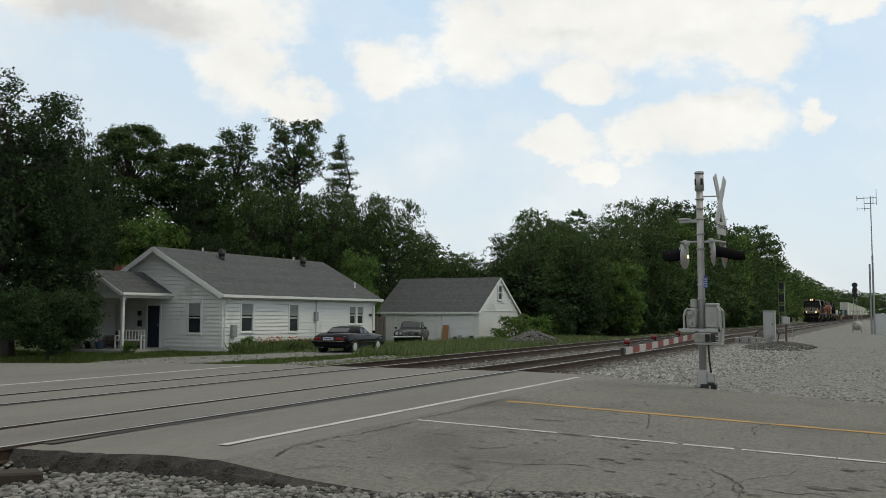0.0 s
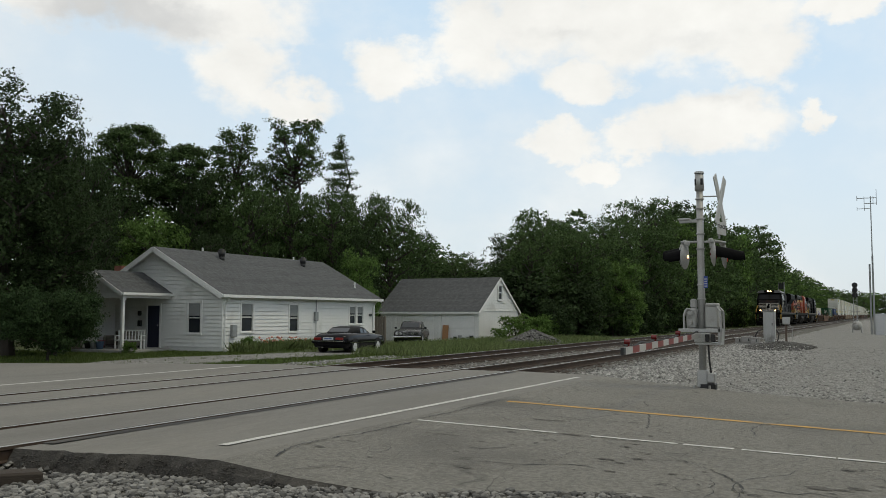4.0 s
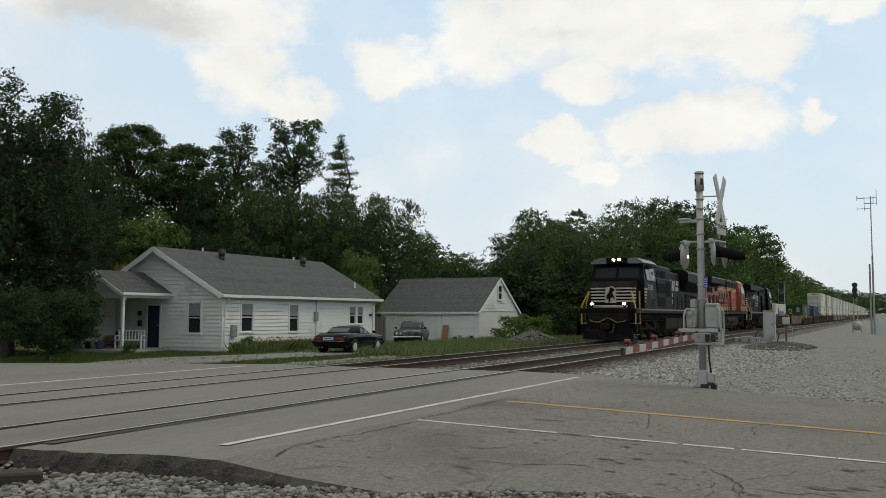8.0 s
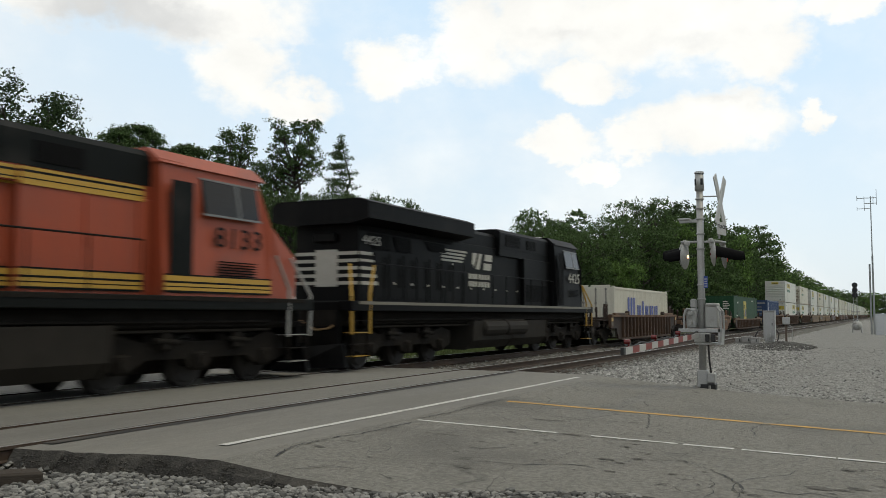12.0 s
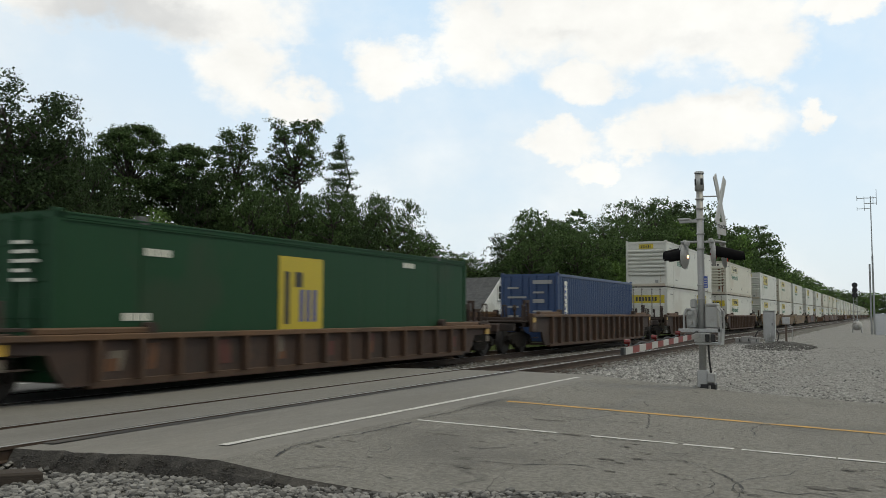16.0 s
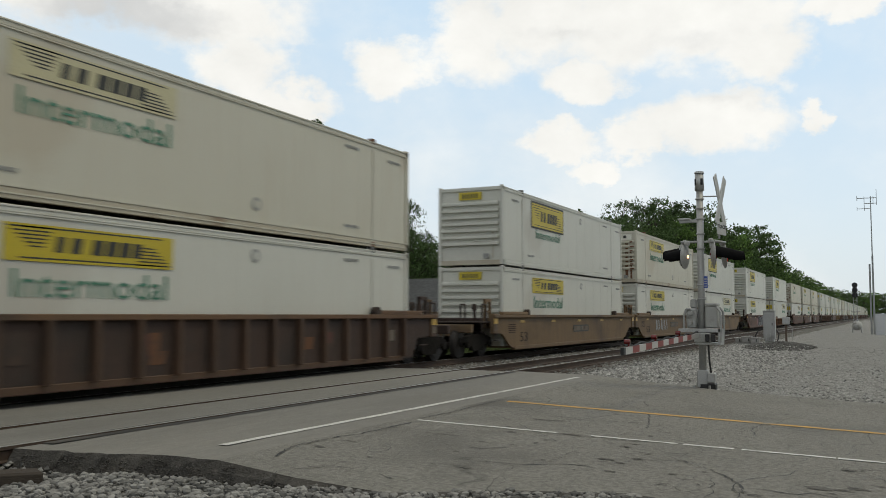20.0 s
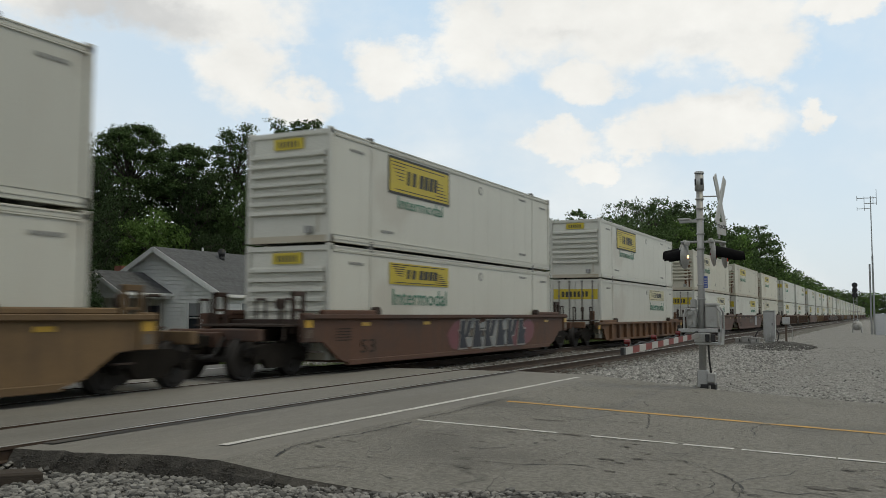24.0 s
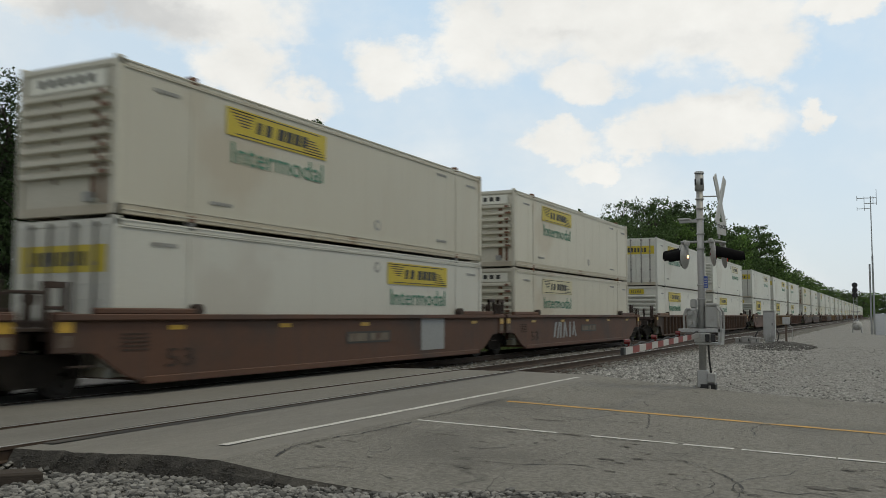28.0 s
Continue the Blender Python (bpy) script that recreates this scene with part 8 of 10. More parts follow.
    end_fittings(e, L - 0.88, 1, M_YELLOW, True, M_SILVER)
    return e


def wide_cab_locomotive(label, body, upper, stripe, scheme):
    """A locomotive that runs cab last: built cab first and turned round by its pose."""
    L = 22.3
    e = thing("locomotive", label, "locomotive")
    run_gear(e, L, True, (6.8, 13.9), (4.3, 17.9))
    for x in (1.3, -1.3):
        for y in (9.2, 11.2):
            bm = B()
            tube(bm, (x, y, 1.0), (x, y + 1.8, 1.0), 0.30, 0.30, 14)
            tube(bm, (x, y - 0.08, 1.0), (x, y, 1.0), 0.20, 0.30, 14)
            tube(bm, (x, y + 1.8, 1.0), (x, y + 1.88, 1.0), 0.30, 0.20, 14)
            part("air_reservoir", bm, M_TANKGREY, e, "dusty air reservoir")
    bm = B()
    box(bm, -1.55, 1.55, 0.85, L - 0.85, 1.54, 1.80, 0.015)
    deck = part("deck", bm, M_NSBLACK if scheme == "black" else M_GREENBLACK, e)
    for s in (-1, 1):
        panel(e, s, 1.2, L - 1.2, 1.71, 1.79, 1.551, M_SILLSTRIPE if scheme == "black" else M_UNDER, "sill_stripe")
    bm = B()
    prism(bm, [(0.95, 1.62), (0.9, 2.75), (2.2, 3.42), (2.7, 3.45), (2.7, 1.62)], 0, -1.3, 1.3)
    for v in bm.verts:
        if v.co.y < 1.2:
            v.co.x *= 0.82
    nose = part("nose", bm, body, e, "wide nose")
    bm = B()
    prism(bm, [(2.5, 1.62), (2.5, 3.40), (2.8, 4.30), (5.7, 4.40), (5.7, 1.62)], 0, -1.54, 1.54)
    for v in bm.verts:
        if v.co.z > 4:
            v.co.x *= 0.90
    cab = part("cab", bm, body, e, "crew cab")
    bm = B()
    prism(bm, [(-1.45, 4.32), (1.45, 4.32), (1.1, 4.62), (-1.1, 4.62)], 1, 2.6, 5.75)
    part("cab_roof", bm, body if scheme != "black" else M_NSBLACK, cab)
    bm = B()
    box(bm, -0.5, 0.5, 4.2, 5.0, 4.6, 4.74, 0.03)
    part("air_conditioner", bm, M_SILVER, cab)
    for s in (-1, 1):
        for y0, y1 in ((2.9, 3.5), (3.6, 4.6)):
            bm = B()
            v = [bm.verts.new(p) for p in ((s * 1.55, y0, 3.45), (s * 1.55, y1, 3.45), (s * 1.42, y1, 4.12), (s * 1.42, y0, 4.12))]
            u = [bm.verts.new((q.co.x - s * 0.03, q.co.y, q.co.z)) for q in v]
            bm.faces.new(v)
            for k in range(4):
                bm.faces.new((v[k], v[(k + 1) % 4], u[(k + 1) % 4], u[k]))
            bmesh.ops.recalc_face_normals(bm, faces=bm.faces[:])
            part("side_window", bm, M_CABGLASS, cab)
        for y0, y1, z0, z1 in ((2.85, 4.66, 3.40, 3.445), (2.85, 4.66, 4.125, 4.165), (3.515, 3.585, 3.42, 4.14)):
            bm = B()
            v = [bm.verts.new((s * (1.558 - (z - 3.45) * 0.19), y, z)) for y, z in ((y0, z0), (y1, z0), (y1, z1), (y0, z1))]
            u = [bm.verts.new((q.co.x - s * 0.03, q.co.y, q.co.z)) for q in v]
            bm.faces.new(v)
            for k in range(4):
                bm.faces.new((v[k], v[(k + 1) % 4], u[(k + 1) % 4], u[k]))
            bmesh.ops.recalc_face_normals(bm, faces=bm.faces[:])
            part("window_frame", bm, mat("dull_aluminium", (0.16, 0.16, 0.155), rough=0.5, metal=0.3), cab)
        # Flat panel, its dark colour standing for shade in the door gap.
        panel(cab, s, 4.95, 5.55, 1.85, 4.0, 1.542, M_GRILLE if scheme == "black" else M_GREENBLACK, "cab_door", 0.004, "flat dark panel for the shaded door recess behind the cab")
        for k in range(6):
            panel(cab, s, 3.0, 4.2, 2.22 + k * 0.055, 2.245 + k * 0.055, 1.542, M_GRILLE, "louvre", 0.012)
        lettering("road_number", "4425" if scheme == "black" else "8133", 0.60, pose(s * 1.543, 3.55, 2.98, 0, 0, 0 if s > 0 else 180) @ SIDE, stripe if scheme == "black" else M_GREENBLACK, cab, 0.004, 1.5)
    for x0, x1 in ((-1.2, -0.1), (0.1, 1.2)):
        bm = B()
        v = [bm.verts.new(p) for p in ((x0, 2.5, 3.5), (x1, 2.5, 3.5), (x1 * 0.95, 2.73, 4.2), (x0 * 0.95, 2.73, 4.2))]
        u = [bm.verts.new((q.co.x, q.co.y + 0.04, q.co.z)) for q in v]
        bm.faces.new(v)
        for k in range(4):
            bm.faces.new((v[k], v[(k + 1) % 4], u[(k + 1) % 4], u[k]))
        part("windshield", bm, M_CABGLASS, cab)
    bm = B()
    box(bm, -1.2, 1.2, 5.7, 8.6, 1.62, 3.6, 0.02)
    arched(bm, 1.15, 3.58, 4.50, 5.7, 10.9, 0.12)
    aux = part("auxiliary_cab", bm, body, e)
    bm = B()
    arched(bm, 1.02, 1.62, 3.86, 8.6, L - 2.0, 0.05)
    hood = part("long_hood", bm, body, e, "engine hood")
    bm = B()
    arched(bm, 1.0, 3.84, 4.34, 9.6, L - 2.0, 0.12)
    top = part("hood_top", bm, upper, e, "dark upper hood")
    bm = B()
    arched(bm, 1.17, 3.86, 4.54, 5.72, 10.92, 0.12)
    part("cab_hood_top", bm, upper, e)
    bm = B()
    prism(bm, [(-1.02, 3.86), (-1.56, 3.98), (-1.56, 4.42), (-1.3, 4.52), (1.3, 4.52), (1.56, 4.42), (1.56, 3.98), (1.02, 3.86)], 1, 14.0, L - 1.6)
    rad = part("radiator", bm, upper, e, "overhanging radiator wings")
    for s in (-1, 1):
        panel(hood, s, 14.6, L - 2.1, 3.70, 3.84, 1.021, M_GRILLE, "air_intake", 0.02)
        for i in range(11):  # small pale stencils along the hood
            y = 8.9 + i * 1.05
            panel(hood, s, y, y + 0.12, 2.3 if scheme == "black" else 1.74, 2.36 if scheme == "black" else 1.80, 1.047, M_STRIPE, "stencil_mark", 0.003)
        panel(aux, s, 7.3, 8.3, 3.95, 4.3, 1.171, M_GRILLE, "upper_grille", 0.02)
        panel(aux, s, 9.0, 10.4, 3.95, 4.35, 1.171, M_GRILLE, "upper_grille", 0.02)
        for i in range(8):
            y = 12.9 + i * 0.83
            panel(hood, s, y + 0.05, y + 0.8, 1.9, 3.15, 1.021, body, "hood_door", 0.02)
            panel(hood, s, y + 0.10, y + 0.36, 2.2, 3.05, 1.042, M_GRILLE if i > 1 else body, "door_louvre", 0.006)
        panel(aux, s, 6.1, 8.4, 1.95, 2.6, 1.201, M_GRILLE if scheme == "black" else body, "louvre_panel", 0.02)
        if scheme != "black":
            for i in range(6):
                panel(hood, s, 8.7 + i * 0.85, 8.78 + i * 0.85, 2.26, 3.5, 1.021, body, "door_post", 0.03)
            panel(aux, s, 6.0, 6.08, 2.26, 3.5, 1.201, body, "door_post", 0.03)
            panel(aux, s, 7.2, 7.28, 2.26, 3.5, 1.201, body, "door_post", 0.03)
        for y, w, low in ((15.2, 1.3, 3.40), (17.5, 1.0, 3.24), (18.75, 1.1, 3.24)):
            shape(hood, s, [(y, 3.66), (y + w, 3.66), (y + w - 0.28, low), (y - 0.12, low)], 1.043, M_GRILLE, "intake_screen", 0.015)
        if scheme != "black":  # tall narrow slots between the engine doors
            for k, (low, peak) in enumerate(((2.05, 3.12), (2.15, 2.98), (1.98, 3.1), (2.2, 3.12), (2.1, 2.95), (1.98, 3.05), (2.12, 2.86), (1.95, 3.08))):
                panel(hood, s, 15.2 + k * 0.56, 15.39 + k * 0.56, low, peak, 1.050, M_GRILLE, "door_slot", 0.008)
        if scheme == "black":
            for i in range(5):  # the taper points along the words
                a, b = 13.45 + (0.12 * i if s < 0 else 0.03 * i), 15.45 - (0.03 * i if s < 0 else 0.12 * i)
                panel(hood, s, a, b, 3.49 - i * 0.11, 3.555 - i * 0.11, 1.024, stripe, "emblem_bar", 0.006)
            for o in (((13.1, 3.0), (12.95, 3.0), (12.6, 3.55), (13.0, 3.55)), ((12.75, 3.0), (12.45, 3.0), (12.2, 3.55), (12.45, 3.55)), ((12.1, 3.0), (11.45, 3.0), (11.4, 3.24), (12.05, 3.24)), ((12.0, 3.32), (11.35, 3.32), (11.3, 3.55), (11.95, 3.55))):
                shape(hood, s, o, 1.03, stripe)
            for z in (2.66, 2.40):
                bars(hood, s, 11.6, 13.4, z, z + 0.18, 1.045, stripe, 7, "name_bar", 0.25)
            lettering("road_number", "4425", 0.36, pose(s * 1.062, L - 2.62, 3.45, 0, 0, 0 if s > 0 else 180) @ SIDE, stripe, hood, 0.004, 0.95)
        else:
            for z, t in ((3.78, 0.05), (3.54, 0.20), (2.08, 0.10), (1.90, 0.14)):
                panel(hood, s, 8.6, L - 2.02 if z < 3 else 14.6, z, z + t, 1.045, M_YELLOW, "stripe")
                panel(aux, s, 5.95, 8.6, z, z + t, 1.215, M_YELLOW, "stripe")
            for z, t in ((2.08, 0.10), (1.90, 0.14)):
                panel(cab, s, 2.5, 5.7, z, z + t, 1.545, M_YELLOW, "stripe")
            for z, t in ((3.60, 0.14), (3.78, 0.05)):
                panel(aux, s, 8.6, 10.9, z, z + t, 1.152, M_YELLOW, "stripe")
            for z, t in ((1.86, 0.035), (1.962, 0.02), (2.042, 0.035), (2.182, 0.03)):  # dark lines through the yellow bands
                panel(hood, s, 8.6, L - 2.02, z, z + t, 1.046, M_GREENBLACK, "pinstripe", 0.014)
                panel(aux, s, 5.95, 8.6, z, z + t, 1.216, M_GREENBLACK, "pinstripe", 0.014)
                panel(cab, s, 2.5, 5.7, z, z + t, 1.546, M_GREENBLACK, "pinstripe", 0.014)
            for z, t in ((3.635, 0.02), (3.742, 0.036)):
                panel(hood, s, 10.9, 14.6, z, z + t, 1.046, M_GREENBLACK, "pinstripe", 0.014)
                panel(aux, s, 5.95, 8.6, z, z + t, 1.216, M_GREENBLACK, "pinstripe", 0.014)
                panel(aux, s, 8.6, 10.9, z, z + t, 1.153, M_GREENBLACK, "pinstripe", 0.014)
            # the road's name as plain slanted blocks, each notched above and below
            block = ((0, 0), (0.34, 0), (0.36, 0.10), (0.50, 0.10), (0.48, 0), (0.84, 0), (0.96, 0.46), (0.62, 0.46), (0.60, 0.36), (0.46, 0.36), (0.48, 0.46), (0.12, 0.46))
            for k in range(4):
                a = 14.55 - k * 1.25 if s < 0 else 9.75 + k * 1.25
                d = -1.06 if s < 0 else 1.06
                shape(hood, s, [(a + d * px * 1.02, 2.76 + pz * 1.35) for px, pz in block], 1.046, M_YELLOW)
                shape(hood, s, [(a + d * (0.03 + px * 0.95), 2.785 + pz * 1.24) for px, pz in block], 1.048, M_GREENBLACK)
            shape(hood, s, [(15.3, 2.36), (9.4, 2.46), (9.4, 2.50), (15.3, 2.60)], 1.046, M_GREENBLACK, "emblem_wedge")
        panel(rad, s, 14.1, L - 1.7, 4.37, 4.40, 1.561, M_SILVER if scheme != "black" else M_NSBLACK, "roof_edge", 0.008)
    end = L - 2.0
    if scheme == "black":
        for i in range(5):
            for x0, x1 in ((-1.0, -0.3), (0.3, 1.0)):
                bm = B()
                box(bm, x0, x1, end, end + 0.012, 2.25 + i * 0.2, 2.34 + i * 0.2)
                part("stripe", bm, stripe, hood)
            for s in (-1, 1):
                panel(hood, s, end - 0.95 + i * 0.07, end, 2.25 + i * 0.2, 2.34 + i * 0.2, 1.045, stripe, "stripe")
        bm = B()
        box(bm, -0.35, 0.35, end, end + 0.02, 2.2, 3.2)
        part("emblem", bm, stripe, hood, "white emblem on the end")
    else:
        for z, t in ((3.78, 0.05), (3.54, 0.20), (2.08, 0.10), (1.90, 0.14)):
            bm = B()
            box(bm, -1.0, 1.0, end, end + 0.012, z, z + t)
            part("stripe", bm, M_YELLOW, hood)
    bm = B()
    box(bm, -0.35, 0.35, end, end + 0.15, 3.4, 3.66, 0.03)
    part("light_box", bm, upper, e)
    for y in (11.0, 13.0):
        bm = B()
        tube(bm, (0, y, 4.14), (0, y, 4.3), 0.45, 0.4, 16)
        part("roof_fan", bm, upper, top)
    rail_line(e, (-1.5, 1.5), 6.2, L - 1.3, 1.8, 2.8, 12, M_NSBLACK if scheme == "black" else M_GREENBLACK)
    end_fittings(e, 0.88, -1, M_YELLOW if scheme == "black" else M_SILVER, True, M_YELLOW if scheme == "black" else M_SILVER)
    end_fittings(e, L - 0.88, 1, M_YELLOW if scheme == "black" else M_SILVER, True, M_YELLOW if scheme == "black" else M_SILVER)
    return e


# containers
M_BOXWHITE = mat("white_container_paint", (0.565, 0.56, 0.50), (0.505, 0.50, 0.44), 0.5, 0.5, bump=0.05, vary=0.06, spots=0.08, spot=(0.45, 0.42, 0.36), streak=0.22)
M_BOXCREAM = mat("cream_container_paint", (0.54, 0.515, 0.425), (0.49, 0.465, 0.375), 0.5, 0.55, bump=0.05, vary=0.05, spots=0.12, spot=(0.45, 0.39, 0.29), streak=0.3)
M_BOXGREEN = mat("green_container_paint", (0.016, 0.060, 0.026), (0.013, 0.050, 0.022), 0.6, 0.6, spots=0.1, spot=(0.035, 0.055, 0.032), streak=0.2)
M_BOXGREEN.node_tree.nodes["Principled BSDF"].inputs["Specular IOR Level"].default_value = 0.2
M_BOXBLUE = mat("blue_container_paint", (0.016, 0.045, 0.125), (0.013, 0.037, 0.102), 0.6, 0.45, streak=0.25, spot=(0.05, 0.06, 0.09))
M_BOXBEIGE = mat("beige_container_paint", (0.62, 0.59, 0.49), (0.55, 0.52, 0.43), 0.6, 0.55, streak=0.3, spot=(0.35, 0.28, 0.2))
M_SIGNYELLOW = mat("yellow_sign", (0.51, 0.40, 0.02), (0.45, 0.345, 0.03), 2.0, 0.5)
M_SIGNWHITE = mat("faded_white_sign", (0.70, 0.69, 0.60), (0.62, 0.61, 0.52), 2.0, 0.5)
M_SIGNFADED = mat("faded_yellow_sign", (0.50, 0.45, 0.26), (0.56, 0.52, 0.36), 2.0, 0.5)
M_RUSTLINE = mat("rust_stained_rail", (0.47, 0.43, 0.34), (0.36, 0.30, 0.21), 1.6, 0.7, spots=0.35, spot=(0.22, 0.14, 0.08))
M_INK = mat("dark_print", (0.035, 0.035, 0.03), rough=0.6)
M_GREENINK = mat("green_print", (0.06, 0.20, 0.13), (0.09, 0.24, 0.17), 3.0, 0.6)
M_CASTING = mat("dark_corner_casting", (0.13, 0.13, 0.125), (0.08, 0.078, 0.073), 6.0, 0.7)
M_BLUEINK = mat("blue_print", (0.03, 0.06, 0.30), rough=0.5)
M_GREYINK = mat("grey_print", (0.29, 0.29, 0.275), rough=0.6)
M_RUSTY = mat("rusty_steel", (0.16, 0.075, 0.04), (0.10, 0.055, 0.035), 3.0, 0.85, bump=0.4)
# Rod grey darkened for the shadow the rods stand in.
M_ROD = mat("shaded_galvanised_rod", (0.20, 0.19, 0.17), (0.30, 0.28, 0.25), 4.0, 0.6, metal=0.3)


def sign_panel(box_ob, y, top, style):
    """The haulier's panel on the near side: board with line work and bars for its name, and the word below."""
    x, w = 1.298, 3.72
    h = 0.92 if style == "framed" else 0.60
    z = top - h
    m = M_SIGNYELLOW if style != "white" else M_SIGNFADED
    if style == "framed":
        panel(box_ob, 1, y - 0.07, y + w + 0.07, z - 0.07, z + h + 0.07, x, M_INK, "sign_frame", 0.004)
    s = panel(box_ob, 1, y, y + w, z, z + h, x + 0.004, m, "sign_board", 0.004, "yellow sign panel with dark lines" if style != "white" else "faded pale yellow sign panel with dark lines")
    bm = B()
    o0, o1 = x + 0.009, x + 0.011
    for k in range(6):
        f = k / 6
        box(bm, o0, o1, y + 0.06 + f * 0.5, y + 0.95 - f * 0.2, z + h * (0.90 - f * 0.62), z + h * (0.90 - f * 0.62) + 0.025)
        box(bm, o0, o1, y + w - 0.95 + f * 0.2, y + w - 0.06 - f * 0.5, z + h * (0.07 + f * 0.62), z + h * (0.07 + f * 0.62) + 0.025)
    for zz in (0.07, 0.90):
        box(bm, o0, o1, y + 0.3, y + w - 0.3, z + h * zz, z + h * zz + 0.025)
    part("sign_ornament", bm, M_INK, s, "dark ornamental line work")
    for a, b in ((0.98, 1.16), (1.30, 1.52), (1.74, 1.99), (2.05, 2.30), (2.36, 2.61), (2.67, 2.88)):  # the haulier's name as plain slanted blocks
        bars(s, 1, y + a, y + b, z + h * 0.28, z + h * 0.72, x + 0.009, M_INK, 1, "name_bar", 0.0, 0.05)
    small = style == "framed"
    lettering("sign_word", "Intermodal", 0.50 if small else 0.66, pose(x + 0.002, y + w / 2 + 0.03, z - (0.30 if small else 0.38)) @ SIDE, M_GREENINK, s, 0.003, 2.85 if small else 3.4)


def container(label, paint, length=16.154, high=2.896, front="ribs", sign=None, sign_y=2.95, cap="yellow", name="shipping_container", rust=False, corrugated=False):
    """A container whose front end is at y = 0; near side at +x."""
    W2 = 1.295
    c = thing(name, label, "container")
    bm = B()
    pitch, inn, out = (0.30, W2 - 0.045, W2 - 0.012) if corrugated else (1.2, W2 - 0.0145, W2 - 0.012)
    edge, y = [], 0.2
    while y + pitch <= length - 0.15:
        land = pitch * 0.5 if corrugated else 0.03
        edge += [(inn, y), (inn, y + land), (out, y + land + (0.05 if corrugated else 0.004)), (out, y + pitch - (0.05 if corrugated else 0.004))]
        y += pitch
    plan = [(W2 - 0.05, 0.06)] + edge + [(W2 - 0.05, length - 0.06)]
    prism(bm, plan + [(-a, b) for a, b in reversed(plan)], 2, 0.1, high - 0.06)
    body = part("body", bm, paint, c, "container walls")
    for s in (-1, 1):
        for z0, z1, n in ((0.0, 0.19, "bottom_rail"), (high - 0.17, high - 0.05, "top_rail")):
            bm = B()
            box(bm, s * W2 - (0.1 if s > 0 else 0), s * W2 + (0 if s > 0 else 0.1), 0.02, length - 0.02, z0, z1, 0.008)
            rail = part(n, bm, M_RUSTLINE if rust and z0 == 0.0 else paint, c)
            if length > 14:  # two lips with a dark groove between them
                for z in ((0.085, 0.20) if z0 == 0.0 else (high - 0.19, high - 0.075)):
                    panel(rail, s, 0.16, length - 0.16, z - 0.012, z + 0.012, W2 - 0.002, paint, "rail_lip", 0.016)
        for y0, y1 in ((0.0, 0.16), (length - 0.16, length)):
            bm = B()
            box(bm, s * W2 - (0.12 if s > 0 else 0), s * W2 + (0 if s > 0 else 0.12), y0, y1, 0.0, high, 0.008)
            part("corner_post", bm, paint, c)
        if length > 14:
            for y in (1.98, length - 1.98):
                for z0, z1 in ((high - 0.13, high + 0.03), (0.0, 0.13)):
                    bm = B()
                    box(bm, s * W2 - (0.16 if s > 0 else -0.006), s * W2 + (0.006 if s > 0 else 0.16), y - 0.09, y + 0.09, z0, z1, 0.01)
                    part("corner_casting", bm, M_RUSTY if rust else M_CASTING, c)
                panel(c, s, y - 0.05, y + 0.05, 0.15, high - 0.15, W2 - 0.004, paint, "lift_post", 0.008)
    bm = B()
    box(bm, -W2 + 0.04, W2 - 0.04, 0.04, length - 0.04, high - 0.062, high - 0.045)
    part("roof", bm, paint, c)
    for y in (0.0, length - 0.1):
        bm = B()
        box(bm, -W2 + 0.12, W2 - 0.12, y, y + 0.1, high - 0.17, high - 0.05)
        part("end_rail", bm, paint, c)
        bm = B()
        box(bm, -W2 + 0.12, W2 - 0.12, y, y + 0.1, 0.0, 0.17)
        part("end_sill", bm, M_RUSTLINE if length > 14 and paint is not M_BOXGREEN else paint, c)
    if front == "ribs":
        for i in range(7):
            z = 0.70 + i * 0.245
            bm = B()
            prism(bm, [(-0.075, z + 0.02), (-0.075, z + 0.10), (0.055, z + 0.165), (0.055, z)], 0, -W2 + 0.16, W2 - 0.16)
            part("end_rib", bm, paint, c)
            for a in ((W2 - 0.40,) if rust and i % 4 != 3 else ()):
                bm = B()
                k = 0.09 + 0.05 * math.sin(i * 2.7 + a)
                box(bm, a + 0.02, a + k + 0.12, -0.0795, -0.074, z + 0.022, z + 0.098)
                part("rust_patch", bm, M_RUSTY, c, "rust at the end of the rib")
        for a, w, z0, z1 in (((0.62, 0.16, 0.30, 2.30), (0.90, 0.10, 0.20, 1.70), (-0.35, 0.07, 0.60, 2.25)) if rust else ((0.86, 0.05, 0.25, 1.2),)):
            bm = B()
            box(bm, a, a + w, 0.046, 0.058, z0, z1)
            part("rust_streak", bm, M_RUSTY if rust else M_RUSTLINE, c, "brown rust run down the end")
        bm = B()
        box(bm, 0.55, 0.75, -0.07, 0.02, 0.22, 0.40, 0.01)
        part("vent_box", bm, M_GREYINK, c)
        if cap:
            bm = B()
            if cap == "yellow":
                box(bm, -0.45, 0.45, -0.004, 0.045, high - 0.50, high - 0.22)
            else:
                box(bm, -1.0, 1.0, -0.004, 0.02, high - 0.55, high - 0.22)
            e = part("end_sign", bm, M_SIGNYELLOW if cap == "yellow" else M_SIGNWHITE, c)
            for k in range(6):
                w = 0.11 if cap == "yellow" else 0.26
                bm = B()
                box(bm, -3 * w + k * w + 0.02, -3 * w + (k + 0.7) * w, -0.008, -0.003, high - 0.45, high - 0.29)
                part("name_bar", bm, M_INK, e)
    else:
